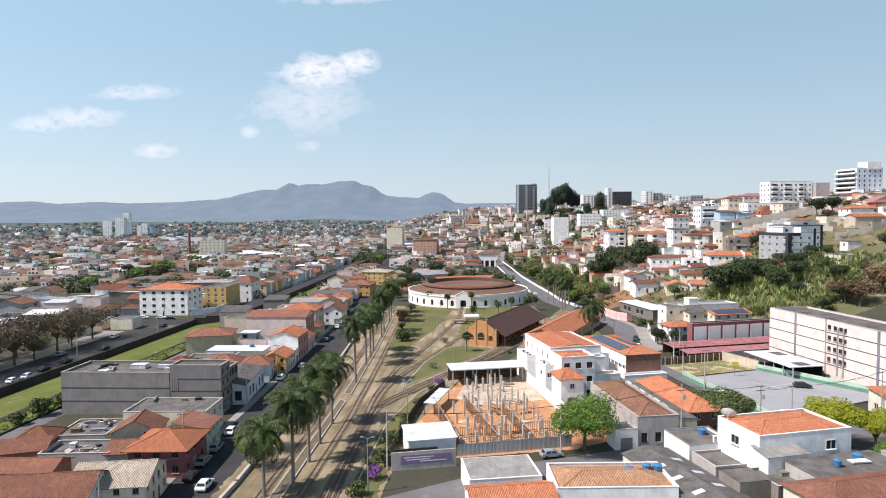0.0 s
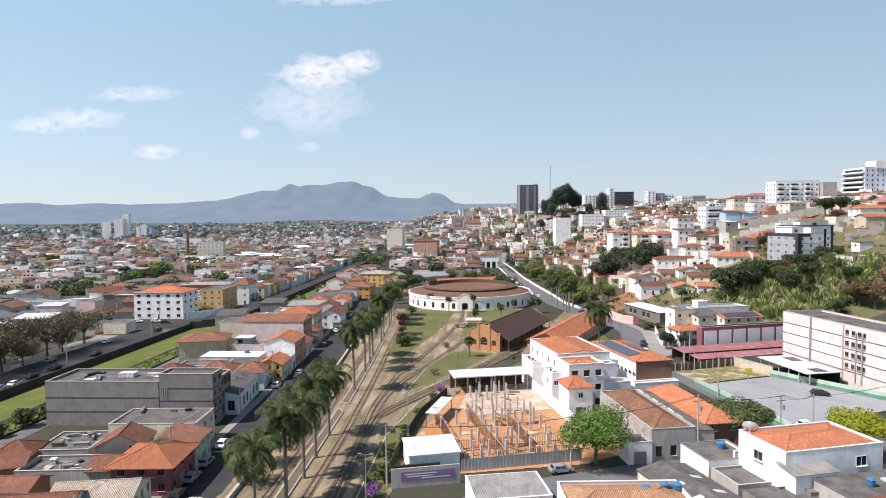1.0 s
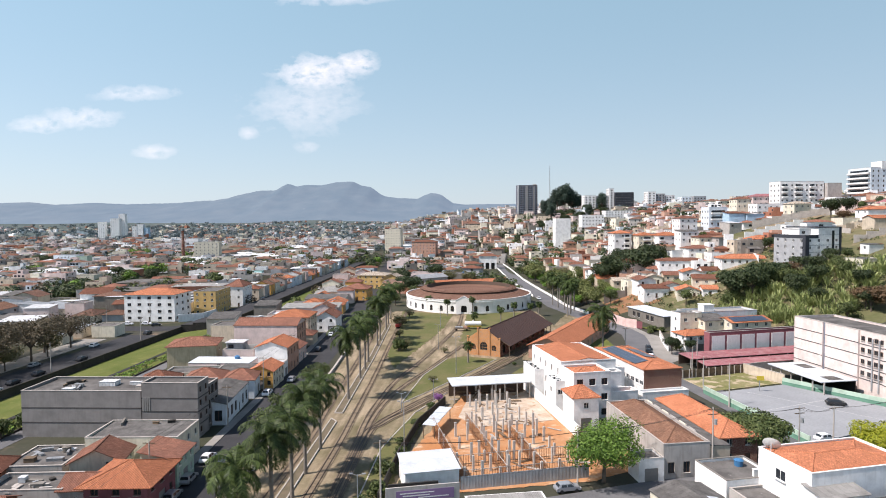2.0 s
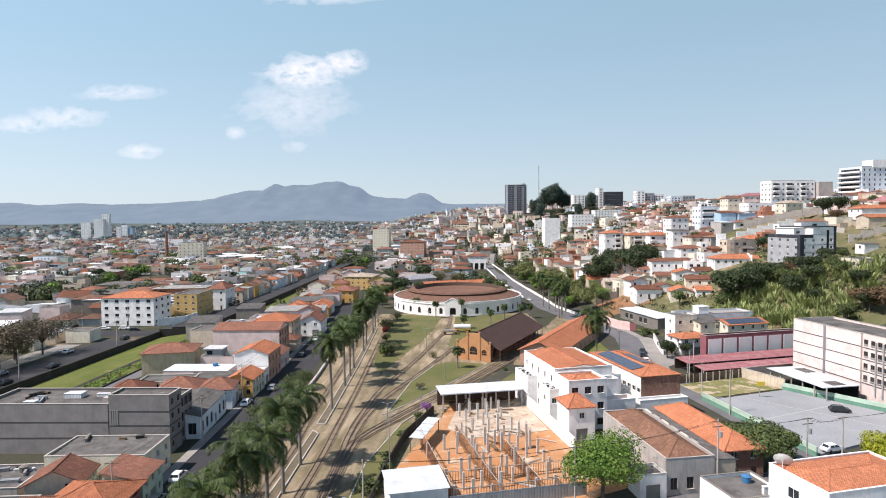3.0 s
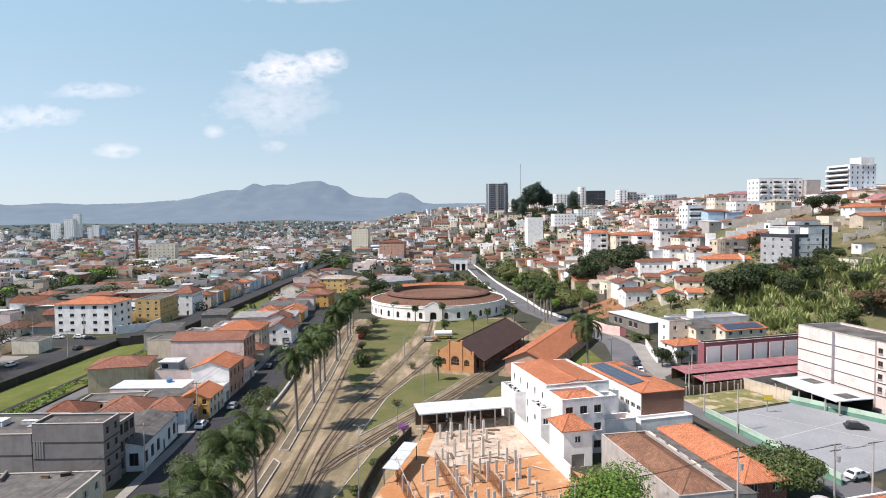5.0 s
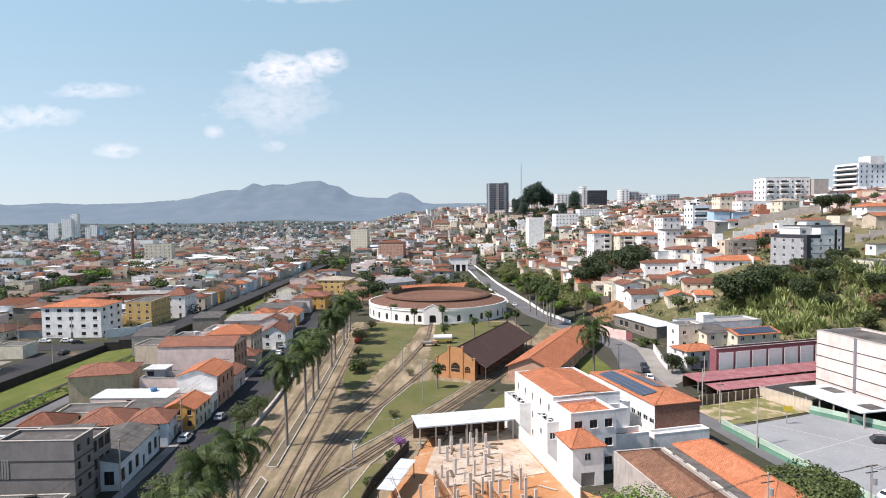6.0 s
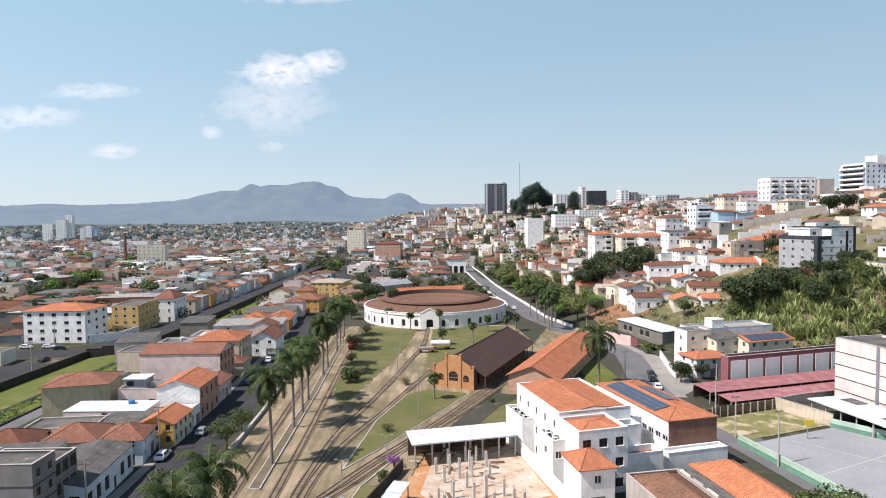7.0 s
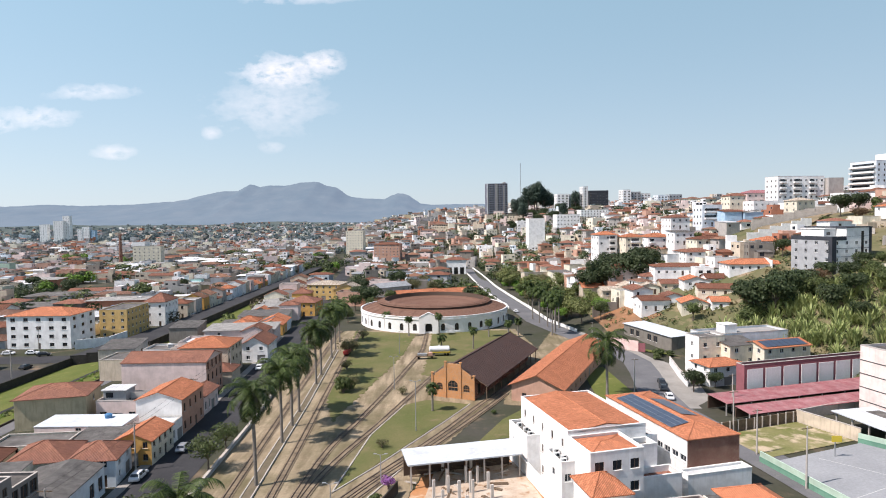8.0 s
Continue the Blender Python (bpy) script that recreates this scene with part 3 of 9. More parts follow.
def window_data(w, h, kind, sub=True):
    """Frame, sash and pane of one window, lying in the xz plane at y = 0, facing -y."""
    key = (round(w, 2), round(h, 2), kind, sub)
    if key in WINDOWS:
        return WINDOWS[key]
    fr, pn = Mesh(), Mesh()
    fm = {"white": "frame_white", "brown": "frame_brown", "door": "dark_wood", "gate": "shutter", "dark": "frame_brown"}[kind]
    t = 0.07
    if kind in ("door", "gate"):
        fr.box(-w / 2, w / 2, 0, 0.06, 0, h, fm)
        for k in range(1, 4):
            fr.box(-w / 2 + 0.1, w / 2 - 0.1, -0.02, 0, h * k / 4 - 0.04, h * k / 4 + 0.04, fm)
        pn = None
    else:
        for (a, b, c, d) in ((-w / 2, w / 2, 0, t), (-w / 2, w / 2, h - t, h), (-w / 2, -w / 2 + t, t, h - t), (w / 2 - t, w / 2, t, h - t),
                             (-t / 2, t / 2, t, h - t)):
            fr.box(a, b, 0, 0.06, c, d, fm)
        fr.box(-w / 2 - 0.08, w / 2 + 0.08, -0.24, 0.0, -0.07, -0.005, "frame_white" if kind != "brown" else "cast_concrete")
        pn.face([(-w / 2, 0.04, 0), (w / 2, 0.04, 0), (w / 2, 0.04, h), (-w / 2, 0.04, h)], "glass_dark")
    if pn and not sub:
        fr.face(pn.v, "glass_dark")
        pn = None
        WINDOWS[key] = (fr.data("window"), None)
    else:
        WINDOWS[key] = (fr.data("window" if pn else "door"), pn.data("pane") if pn else None)
    return WINDOWS[key]


def facade(me, a, b, z0, z1, holes, mat, depth=0.2):
    """A wall from a to b (outside on its right) with openings (u0, u1, v0, v1) and their reveals."""
    a, b = Vector((*a, 0)), Vector((*b, 0))
    L = (b - a).length
    d = (b - a) / L
    inn = Vector((-d.y, d.x, 0)) * depth
    us = sorted({0.0, L, *[u for h in holes for u in h[:2]]})
    vs = sorted({z0, z1, *[v for h in holes for v in h[2:]]})
    P = lambda u, v: a + d * u + Vector((0, 0, v))
    for u0, u1 in zip(us, us[1:]):
        run = None
        for v0, v1 in zip(vs, vs[1:]):
            um, vm = (u0 + u1) / 2, (v0 + v1) / 2
            if any(h[0] < um < h[1] and h[2] < vm < h[3] for h in holes):
                if run:
                    me.face([P(u0, run[0]), P(u1, run[0]), P(u1, run[1]), P(u0, run[1])], mat)
                run = None
            else:
                run = (run[0], v1) if run else (v0, v1)
        if run:
            me.face([P(u0, run[0]), P(u1, run[0]), P(u1, run[1]), P(u0, run[1])], mat)
    for u0, u1, v0, v1 in holes:
        for p, q in (((u0, v0), (u1, v0)), ((u1, v0), (u1, v1)), ((u1, v1), (u0, v1)), ((u0, v1), (u0, v0))):
            me.face([P(*p), P(*q), P(*q) + inn, P(*p) + inn], mat)
        # near-black sheet stands in for the unlit room behind the pane
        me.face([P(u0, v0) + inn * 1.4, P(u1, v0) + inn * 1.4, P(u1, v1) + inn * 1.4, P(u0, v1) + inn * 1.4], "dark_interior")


OCC = []   # footprints taken: x, y, radius


def roof_mesh(kind, w, d, h, tile, over, pitch, along):
    """Roof over a w x d plan (centred), eaves at height h, with thickness and ridge tiles."""
    me = Mesh()
    t = 0.14
    if kind in ("gable", "hip"):
        if along == "y":
            W, D = d, w
        else:
            W, D = w, d
        rise = (D / 2) * pitch
        e = over
        ez = h - e * pitch
        run = D / 2 + e
        X = W / 2 + e
        cut = min(run, X - 0.3) if kind == "hip" else (e * 0.0)
        R = Matrix.Rotation(math.pi / 2, 4, 'Z') if along == "y" else Matrix.Identity(4)

        def P(x, y, z):
            return R @ Vector((x, y, z))
        top = h + rise + t
        A, B, C, E = P(-X, -run, ez + t), P(X, -run, ez + t), P(X, run, ez + t), P(-X, run, ez + t)
        r0, r1 = P(-X + cut, 0, top), P(X - cut, 0, top)
        me.face([A, B, r1, r0], tile)
        me.face([C, E, r0, r1], tile)
        if kind == "hip":
            me.face([B, C, r1], tile)
            me.face([E, A, r0], tile)
        dz = Vector((0, 0, t))
        for p, q in ((A, B), (C, E)) if kind == "gable" else ((A, B), (B, C), (C, E), (E, A)):
            me.face([p - dz, q - dz, q, p], tile)
        if kind == "gable":
            for p, q, r in ((B, C, r1), (E, A, r0)):
                me.face([p - dz, r - dz, r, p], tile)
                me.face([r - dz, q - dz, q, r], tile)
            me.face([B - dz, A - dz, r0 - dz, r1 - dz], tile)
            me.face([E - dz, C - dz, r1 - dz, r0 - dz], tile)
        else:
            me.face([A - dz, E - dz, C - dz, B - dz], tile)
        lines = [(r0, r1)]
        if kind == "hip":
            lines += [(A, r0), (E, r0), (B, r1), (C, r1)]
        if tile.startswith("tile"):
            for p, q in lines:
                if (q - p).length > 0.4:
                    me.tube(p - dz * 0.2, q - dz * 0.2, 0.13, 0.13, tile, 6)
    elif kind == "shed":
        z1 = h + (d + 2 * over) * pitch
        X, Y = w / 2 + over, d / 2 + over
        p = [Vector((-X, -Y, h)), Vector((X, -Y, h)), Vector((X, Y, z1)), Vector((-X, Y, z1))]
        if along == "y":
            X, Y = w / 2 + over, d / 2 + over
            z1 = h + (w + 2 * over) * pitch
            p = [Vector((-X, -Y, z1)), Vector((X, -Y, h)), Vector((X, Y, h)), Vector((-X, Y, z1))]
        elif along == "-x":
            p = [Vector((-X, -Y, z1)), Vector((X, -Y, z1)), Vector((X, Y, h)), Vector((-X, Y, h))]
        elif along == "-y":
            z1 = h + (w + 2 * over) * pitch
            p = [Vector((-X, -Y, h)), Vector((X, -Y, z1)), Vector((X, Y, z1)), Vector((-X, Y, h))]
        dz = Vector((0, 0, 0.1))
        q = [v + dz for v in p]
        me.face(q, tile)
        me.face(p[::-1], tile)
        for i in range(4):
            j = (i + 1) % 4
            me.face([p[i], p[j], q[j], q[i]], tile)
    else:
        me.box(-w / 2 + 0.2, w / 2 - 0.2, -d / 2 + 0.2, d / 2 - 0.2, h - 0.25, h, tile)
    return me


def house(x, y, rot, w, d, h, roof="gable", wall="white", tile="tile_mid", over=0.45, pitch=0.42, along="x", parapet=0.0, z=None,
          label="", name="house", category="house", group="", win=1.0, sides="frlb", storey=3.0, tank="", kind_w="white", seed=None, door=True, trim="", coping="cast_concrete", win_size=(1.1, 1.2), gap=3.1, sub=True, wall_of=None, balcony=()):
    """One house: wall with openings, roof, windows and doors, roof tank."""
    rnd = random.Random(seed if seed is not None else round(x * 13 + y * 7))
    m2 = Matrix.Rotation(radians(rot), 4, 'Z')
    corners = [m2 @ Vector((sx * w / 2, sy * d / 2, 0)) for sx in (-1, 1) for sy in (-1, 1)]
    hs = [height(x + c.x, y + c.y) for c in corners]
    if z is None:
        z = sum(hs) / 4
    low = min(hs + [z]) - z - 0.4
    OCC.append((x, y, 0.5 * math.hypot(w, d)))
    home = thing(name, label, category, Matrix.Translation((x, y, z)) @ m2, group)
    body = Mesh()
    top = h + parapet
    cs = [(-w / 2, -d / 2), (w / 2, -d / 2), (w / 2, d / 2), (-w / 2, d / 2)]
    floors = max(1, round(h / storey))
    fh = h / floors
    for i, side in enumerate("frbl"):
        a, b = cs[i], cs[(i + 1) % 4]
        L = math.hypot(b[0] - a[0], b[1] - a[1])
        holes, spots = [], []
        if side in sides and win > 0:
            k = max(1, int(L / gap))
            ww, wh = win_size
            for fl in range(floors):
                for c in range(k):
                    u = L * (c + 0.5) / k
                    if rnd.random() > win:
                        continue
                    if fl == 0 and door and c == k // 2 and side in "fr":
                        hw, v0, v1, kd = 0.5, 0.0, 2.1, rnd.choice(["door", "door", "gate"])
                        if kd == "gate":
                            hw, v1 = 1.2, 2.3
                    else:
                        hw, v0 = ww / 2, fl * fh + 0.95
                        v1, kd = min(v0 + wh, fl * fh + fh - 0.15), kind_w
                    hw = min(hw, L / k / 2 - 0.12)
                    if hw < 0.2 or v1 - v0 < 0.3:
                        continue
                    holes.append((u - hw, u + hw, v0, v1))
                    spots.append((u, v0, 2 * hw, v1 - v0, kd))
        facade(body, a, b, low, top, holes, (wall_of or {}).get(side, wall))
        dirv = Vector((b[0] - a[0], b[1] - a[1], 0)) / L
        ang = math.atan2(dirv.y, dirv.x)
        for u, v0, ww_, hh_, kd in spots:
            fr, pn = window_data(ww_, hh_, kd, sub)
            mw = Matrix.Translation((a[0] + dirv.x * u, a[1] + dirv.y * u, v0)) @ Matrix.Rotation(ang, 4, 'Z') @ Matrix.Translation((0, 0.13, 0))
            wo = part("door" if kd in ("door", "gate") else "window", fr, home, m=mw)
            if pn:
                part("pane", pn, wo)
    if roof == "gable":
        rise = (d if along == "x" else w) / 2 * pitch
        if along == "x":
            for sx in (1, -1):
                p = [(sx * w / 2, -sx * d / 2, h), (sx * w / 2, sx * d / 2, h), (sx * w / 2, 0, h + rise)]
                body.face(p, wall)
        else:
            for sy in (-1, 1):
                body.face([(sy * w / 2 * -1 * -1, sy * d / 2, h), (-sy * w / 2 * -1 * -1, sy * d / 2, h), (0, sy * d / 2, h + rise)][::-1 if sy < 0 else 1], wall)
    elif roof == "shed":
        zz = h + (d if along in ("x", "-x") else w) * pitch
        if along == "x":
            body.face([(-w / 2, d / 2, h), (w / 2, d / 2, h), (w / 2, d / 2, zz), (-w / 2, d / 2, zz)], wall)
            for sx in (-1, 1):
                body.face([(sx * w / 2, -d / 2, h), (sx * w / 2, d / 2, h), (sx * w / 2, d / 2, zz)], wall)
        elif along == "y":
            body.face([(-w / 2, -d / 2, h), (-w / 2, d / 2, h), (-w / 2, d / 2, zz), (-w / 2, -d / 2, zz)], wall)
            for sy in (-1, 1):
                body.face([(w / 2, sy * d / 2, h), (-w / 2, sy * d / 2, h), (-w / 2, sy * d / 2, zz)], wall)
    if parapet:
        t = 0.18
        for i in range(4):
            a, b = Vector((*cs[i], 0)), Vector((*cs[(i + 1) % 4], 0))
            dv = (b - a).normalized()
            nn = Vector((-dv.y, dv.x, 0)) * t
            up, dn = Vector((0, 0, top)), Vector((0, 0, h - 0.3))
            body.face([b + nn + dn, a + nn + dn, a + nn + up, b + nn + up], wall)
        part("wall", body, home)
        cp = Mesh()
        for i in range(4):
            a, b = Vector((*cs[i], 0)), Vector((*cs[(i + 1) % 4], 0))
            ln = (b - a).length
            mm_ = Matrix.Translation((a.x, a.y, top)) @ Matrix.Rotation(math.atan2(b.y - a.y, b.x - a.x), 4, 'Z')
            cp.box(-0.05, ln - 0.25, -0.05, 0.25, 0.0, 0.08, coping, mm_)
        part("coping", cp, home)
    else:
        part("wall", body, home)
    if parapet and roof in ("gable", "hip", "shed"):
        part("roof", roof_mesh(roof, w - 0.5, d - 0.5, h, tile, 0.0, pitch, along), home)
    elif roof == "flat":
        part("roof", roof_mesh("flat", w, d, h, tile, 0, 0, along), home)
    else:
        part("roof", roof_mesh(roof, w, d, h, tile, over, pitch, along), home)
    if trim:
        for k in range(1, floors):
            tr = Mesh()
            for i in range(4):
                a, b = Vector((*cs[i], 0)), Vector((*cs[(i + 1) % 4], 0))
                mm_ = Matrix.Translation((a.x, a.y, fh * k)) @ Matrix.Rotation(math.atan2(b.y - a.y, b.x - a.x), 4, 'Z')
                tr.box(0.0, (b - a).length, -0.04, 0.02, -0.12, 0.12, trim, mm_)
            part("string_course", tr, home)
    for fl in range(1, floors):
        for (u, bw) in balcony:
            bl = Mesh()
            bl.box(u - bw / 2, u + bw / 2, -d / 2 - 1.3, -d / 2 - 0.004, fl * fh - 0.12, fl * fh + 0.06, "cast_concrete")
            bl.box(u - bw / 2, u + bw / 2, -d / 2 - 1.3, -d / 2 - 1.18, fl * fh + 0.064, fl * fh + 1.0, "frame_white")
            for s in (-1, 1):
                bl.box(u + s * bw / 2 - 0.06, u + s * bw / 2 + 0.06, -d / 2 - 1.176, -d / 2 - 0.004, fl * fh + 0.064, fl * fh + 1.0, "frame_white")
            part("balcony", bl, home)
            bl = Mesh()
            bl.face([(u - bw * 0.42, -d / 2 - 0.03, fl * fh + 0.1), (u + bw * 0.42, -d / 2 - 0.03, fl * fh + 0.1), (u + bw * 0.42, -d / 2 - 0.03, fl * fh + 2.3), (u - bw * 0.42, -d / 2 - 0.03, fl * fh + 2.3)], "glass_dark")
            part("balcony_door", bl, home)
    if tank:
        tk = Mesh()
        tk.tube((w * 0.2, d * 0.2, h), (w * 0.2, d * 0.2, h + 0.9), 0.62, 0.72, tank, 14)
        tk.tube((w * 0.2, d * 0.2, h + 0.9), (w * 0.2, d * 0.2, h + 1.1), 0.76, 0.4, tank, 14)
        part("water_tank", tk, home)
    return home


# ==== plants ====


def leaf_cloud(rnd, me, centre, radius, count, size, mat, flat=0.8):
    """Small leaf sprays on and in a lumpy blob."""
    c = Vector(centre)
    for _ in range(count):
        v = Vector((rnd.gauss(0, 1), rnd.gauss(0, 1), rnd.gauss(0, 1))).normalized()
        r = radius * (0.55 + 0.45 * rnd.random() ** 0.5)
        p = c + Vector((v.x * r, v.y * r, v.z * r * flat))
        nrm = (v + Vector((rnd.uniform(-1, 1), rnd.uniform(-1, 1), rnd.uniform(-0.4, 1.2))) * 0.7).normalized()
        a = nrm.orthogonal().normalized()
        a.rotate(Matrix.Rotation(rnd.uniform(0, 6.28), 3, nrm))
        b = nrm.cross(a)
        s = size * rnd.uniform(0.6, 1.3)
        me.face([p - a * s, p - b * s * 0.5, p + a * s, p + b * s * 0.5 + nrm * s * 0.2], mat)


def make_tree(seed, h, crown_r, leafmat, lumps, leaves, size, trunk_r=0.22, crown_flat=0.75, clear=0.35):
    rnd = random.Random(seed)
    tr, cr = Mesh(), Mesh()
    fork = h * clear
    tr.tube((0, 0, -0.3), (0.1, 0.05, fork), trunk_r * 1.25, trunk_r * 0.8, "bark", 8)
    for k in range(lumps):
        a = 6.28 * k / lumps + rnd.uniform(-0.4, 0.4)
        rr = crown_r * (0.25 + 0.5 * rnd.random()) if k else 0.0
        zc = fork + (h - fork) * rnd.uniform(0.35, 0.78)
        p = Vector((rr * math.cos(a), rr * math.sin(a), zc))
        mid = Vector((p.x * 0.45, p.y * 0.45, fork + (zc - fork) * 0.6))
        tr.tube((0.1, 0.05, fork - 0.1), mid, trunk_r * 0.6, trunk_r * 0.35, "bark", 6, False)
        tr.tube(mid, p, trunk_r * 0.35, trunk_r * 0.1, "bark", 5, False)
        lr = crown_r * rnd.uniform(0.38, 0.6)
        leaf_cloud(rnd, cr, p, lr, leaves // lumps, size, leafmat, crown_flat)
    return tr.data("trunk"), cr.data("crown", uv=False)


TREES = {}


def tree(x, y, kind, s=1.0, label="", rz=None, z=None, name="tree", category="tree", group=""):
    if kind not in TREES:
        spec = {"round": (1, 7.6, 4.6, "leaf_bright", 19, 11000, 0.17), "dark": (2, 9.0, 4.2, "leaf_dark", 13, 2100, 0.37),
                "mid": (3, 7.0, 3.4, "leaf_mid", 11, 1800, 0.32), "lime": (4, 7.6, 3.8, "leaf_lime", 17, 8000, 0.17),
                "rust": (5, 7.0, 4.0, "leaf_rust", 11, 1700, 0.32), "street": (6, 9.0, 6.6, "leaf_dry", 26, 2500, 0.27),
                "street_b": (7, 9.0, 4.4, "leaf_mid", 12, 2000, 0.30), "bush": (8, 2.2, 1.6, "leaf_mid", 8, 700, 0.22),
                "tall": (9, 19.0, 4.2, "leaf_grove_haze", 20, 3600, 0.45), "dry_bush": (10, 3.6, 2.4, "leaf_olive", 12, 700, 0.2), "bamboo": (15, 9.0, 3.7, "leaf_bamboo", 15, 1600, 0.38), "olive": (14, 7.5, 3.9, "leaf_olive", 13, 2400, 0.28),
                "flower": (11, 2.6, 1.7, "flower_purple", 7, 600, 0.2), "canopy": (12, 5.0, 4.6, "leaf_mid", 22, 11000, 0.2)}[kind]
        flat = 0.5 if kind in ("lime", "canopy", "street") else (1.7 if kind == "tall" else 0.75)
        TREES[kind] = make_tree(*spec, crown_flat=flat, clear=0.1 if kind in ("bush", "dry_bush", "flower") else 0.33)
    rnd = random.Random(round(x * 31 + y * 17))
    z = height(x, y) if z is None else z
    t = thing(name, label, category, Matrix.Translation((x, y, z)) @ Matrix.Rotation(rnd.uniform(0, 6.28) if rz is None else rz, 4, 'Z') @ Matrix.Diagonal((s, s, s * rnd.uniform(0.92, 1.08), 1)), group)
    part("trunk", TREES[kind][0], t)
    part("crown", TREES[kind][1], t)
    return t


def make_palm(seed, trunk_h, fronds, length):
    """Royal palm: ringed trunk, green shaft, arching feathered fronds."""
    rnd = random.Random(seed)
    tr, cr = Mesh(), Mesh()
    leaflets = 11 if length > 5 else 6
    segs = 7
    lean = rnd.uniform(-0.2, 0.2)
    pts = [(lean * (k / segs) ** 2, 0, trunk_h * k / segs) for k in range(segs + 1)]
    rad = [0.34, 0.27, 0.25, 0.26, 0.27, 0.25, 0.22, 0.2]
    tr.tube((0, 0, -0.3), (0, 0, 0.0), 0.4, 0.34, "palm_bark", 10, False)
    for k in range(segs):
        tr.tube(pts[k], pts[k + 1], rad[k], rad[k + 1], "palm_bark", 10, k == segs - 1)
    top = Vector(pts[-1])
    cr.tube(top, top + Vector((0, 0, 1.5)), 0.21, 0.09, "leaf_palm", 8)
    for i in range(fronds):
        a = 2.399 * i + rnd.uniform(-0.2, 0.2)
        up = 1.3 - 1.95 * (i / fronds) + rnd.uniform(-0.1, 0.1)
        L = length * rnd.uniform(0.85, 1.1)
        out = Vector((math.cos(a), math.sin(a), 0))
        side = Vector((-out.y, out.x, 0))
        p = top + Vector((0, 0, 1.3))
        ang = up
        n = 9
        prev = p
        for k in range(n):
            d = out * math.cos(ang) + Vector((0, 0, math.sin(ang)))
            q = prev + d * (L / n)
            cr.tube(prev, q, 0.045 * (1 - k / n) + 0.01, 0.045 * (1 - (k + 1) / n) + 0.008, "leaf_palm", 3, False)
            if k:
                ll = rnd.uniform(0.62, 0.85) * math.sin(math.pi * (k + 0.6) / (n + 0.8)) + 0.12
                for s in (-1, 1):
                    for j in range(leaflets):
                        base = prev + (q - prev) * (j / leaflets)
                        droop = rnd.uniform(0.1, 1.0)
                        tip = base + (side * s * ll + d * ll * 0.45 - Vector((0, 0, ll * droop)))
                        wv = d * (0.040 if length > 5 else 0.06)
                        cr.face([base - wv, base + wv, tip + wv * 0.4, tip - wv * 0.4], "leaf_palm")
            prev = q
            ang -= 0.12 + 0.036 * k
    return tr.data("trunk"), cr.data("crown", uv=False)


PALMS = {}


def palm(x, y, trunk_h, label, fronds=22, length=4.9, s=1.0, group="royal palms along the railway", rz=None):
    key = (round(trunk_h), fronds, length)
    if key not in PALMS:
        PALMS[key] = make_palm(len(PALMS) + 40, trunk_h, fronds, length)
    t = thing("palm_tree", label, "palm tree", Matrix.Translation((x, y, height(x, y))) @ Matrix.Rotation(x * 7.0 + y if rz is None else rz, 4, 'Z') @ Matrix.Scale(s, 4), group)
    part("trunk", PALMS[key][0], t, "smooth grey ringed trunk")
    part("crown", PALMS[key][1], t)
    return t

# ==== large structure: streets, yard, canal ====
STREET = [(-43, 40), (-45, 90), (-47.5, 140), (-50, 190), (-53, 240), (-57, 290), (-60, 340), (-72, 450), (-90, 640)]
AVENUE = [(66, 120), (58, 165), (51, 198), (51.6, 212), (54.9, 230), (56.6, 243), (54.8, 256), (48.5, 276), (43.5, 292), (36.8, 317), (33.7, 353), (28.6, 400), (24.6, 442), (20.0, 520), (15.5, 580)]
CANAL = [(-122, 60), (-121, 150), (-119, 254), (-102, 300), (-103, 460), (-106, 620), (-124, 900)]
ribbon("road", STREET, 9.5, 0.05, "asphalt", "worn grey asphalt street beside the railway", "road")
ribbon("pavement", [(x - 5.6, y) for x, y in STREET[:6]], 1.8, 0.17, "paving", "narrow concrete pavement along the shop fronts", "pavement", sides=0.2)
ribbon("road", AVENUE, 8.4, 0.10, "pale_asphalt", "grey asphalt avenue curving up past the roundhouse", "road", step=4.0)
ribbon("road", [(-18, 86), (10, 104), (28, 111), (52, 122), (80, 128), (130, 140)], 8.0, 0.06, "pale_asphalt", "asphalt cross street in front of the building site", "road")
ribbon("road", [(-135, 60), (-134, 150), (-132, 248)], 14.0, 0.05, "asphalt", "asphalt road along the canal wall", "road")
ribbon("road", [(-119.5, 262), (-115, 290), (-113, 320), (-113.5, 460), (-114.5, 620)], 13.5, 0.05, "asphalt", "asphalt road along the upper canal wall", "road")
ribbon("road", [(-190, 262), (-133, 262), (-100, 266), (-54, 258)], 11.0, 0.09, "asphalt", "asphalt street crossing the canal", "road")
ribbon("verge", [(-149, 60), (-148, 150), (-147, 240)], 9.0, 0.12, "paving", "dusty paved verge under the street trees", "pavement", sides=0.15)

# canal: grassy bed below the street, between walls coloured dark for stain and shade
slope_patch("canal_bed", [[(-122.6, 60), (-120.0, 252)], [(-97.0, 60), (-97.5, 252)]], "green_lawn", "bright grass beside the canal", "lawn", 0.14)
ribbon("lane", [(-94.2, 60), (-94.6, 150), (-95.2, 250)], 4.2, 0.07, "pale_asphalt", "narrow grey lane behind the houses", "road")
low_wall("kerb", [(-96.6, 60), (-97.2, 250)], 0.45, 0.3, "black_stain_shade", "dark kerb wall beside the lane")
ribbon("canal_bed", [(-98.0, 272), (-98.0, 358), (-99.5, 460), (-102, 620)], 10.0, 0.06, "green_lawn", "grass strip beside the canal", "lawn")
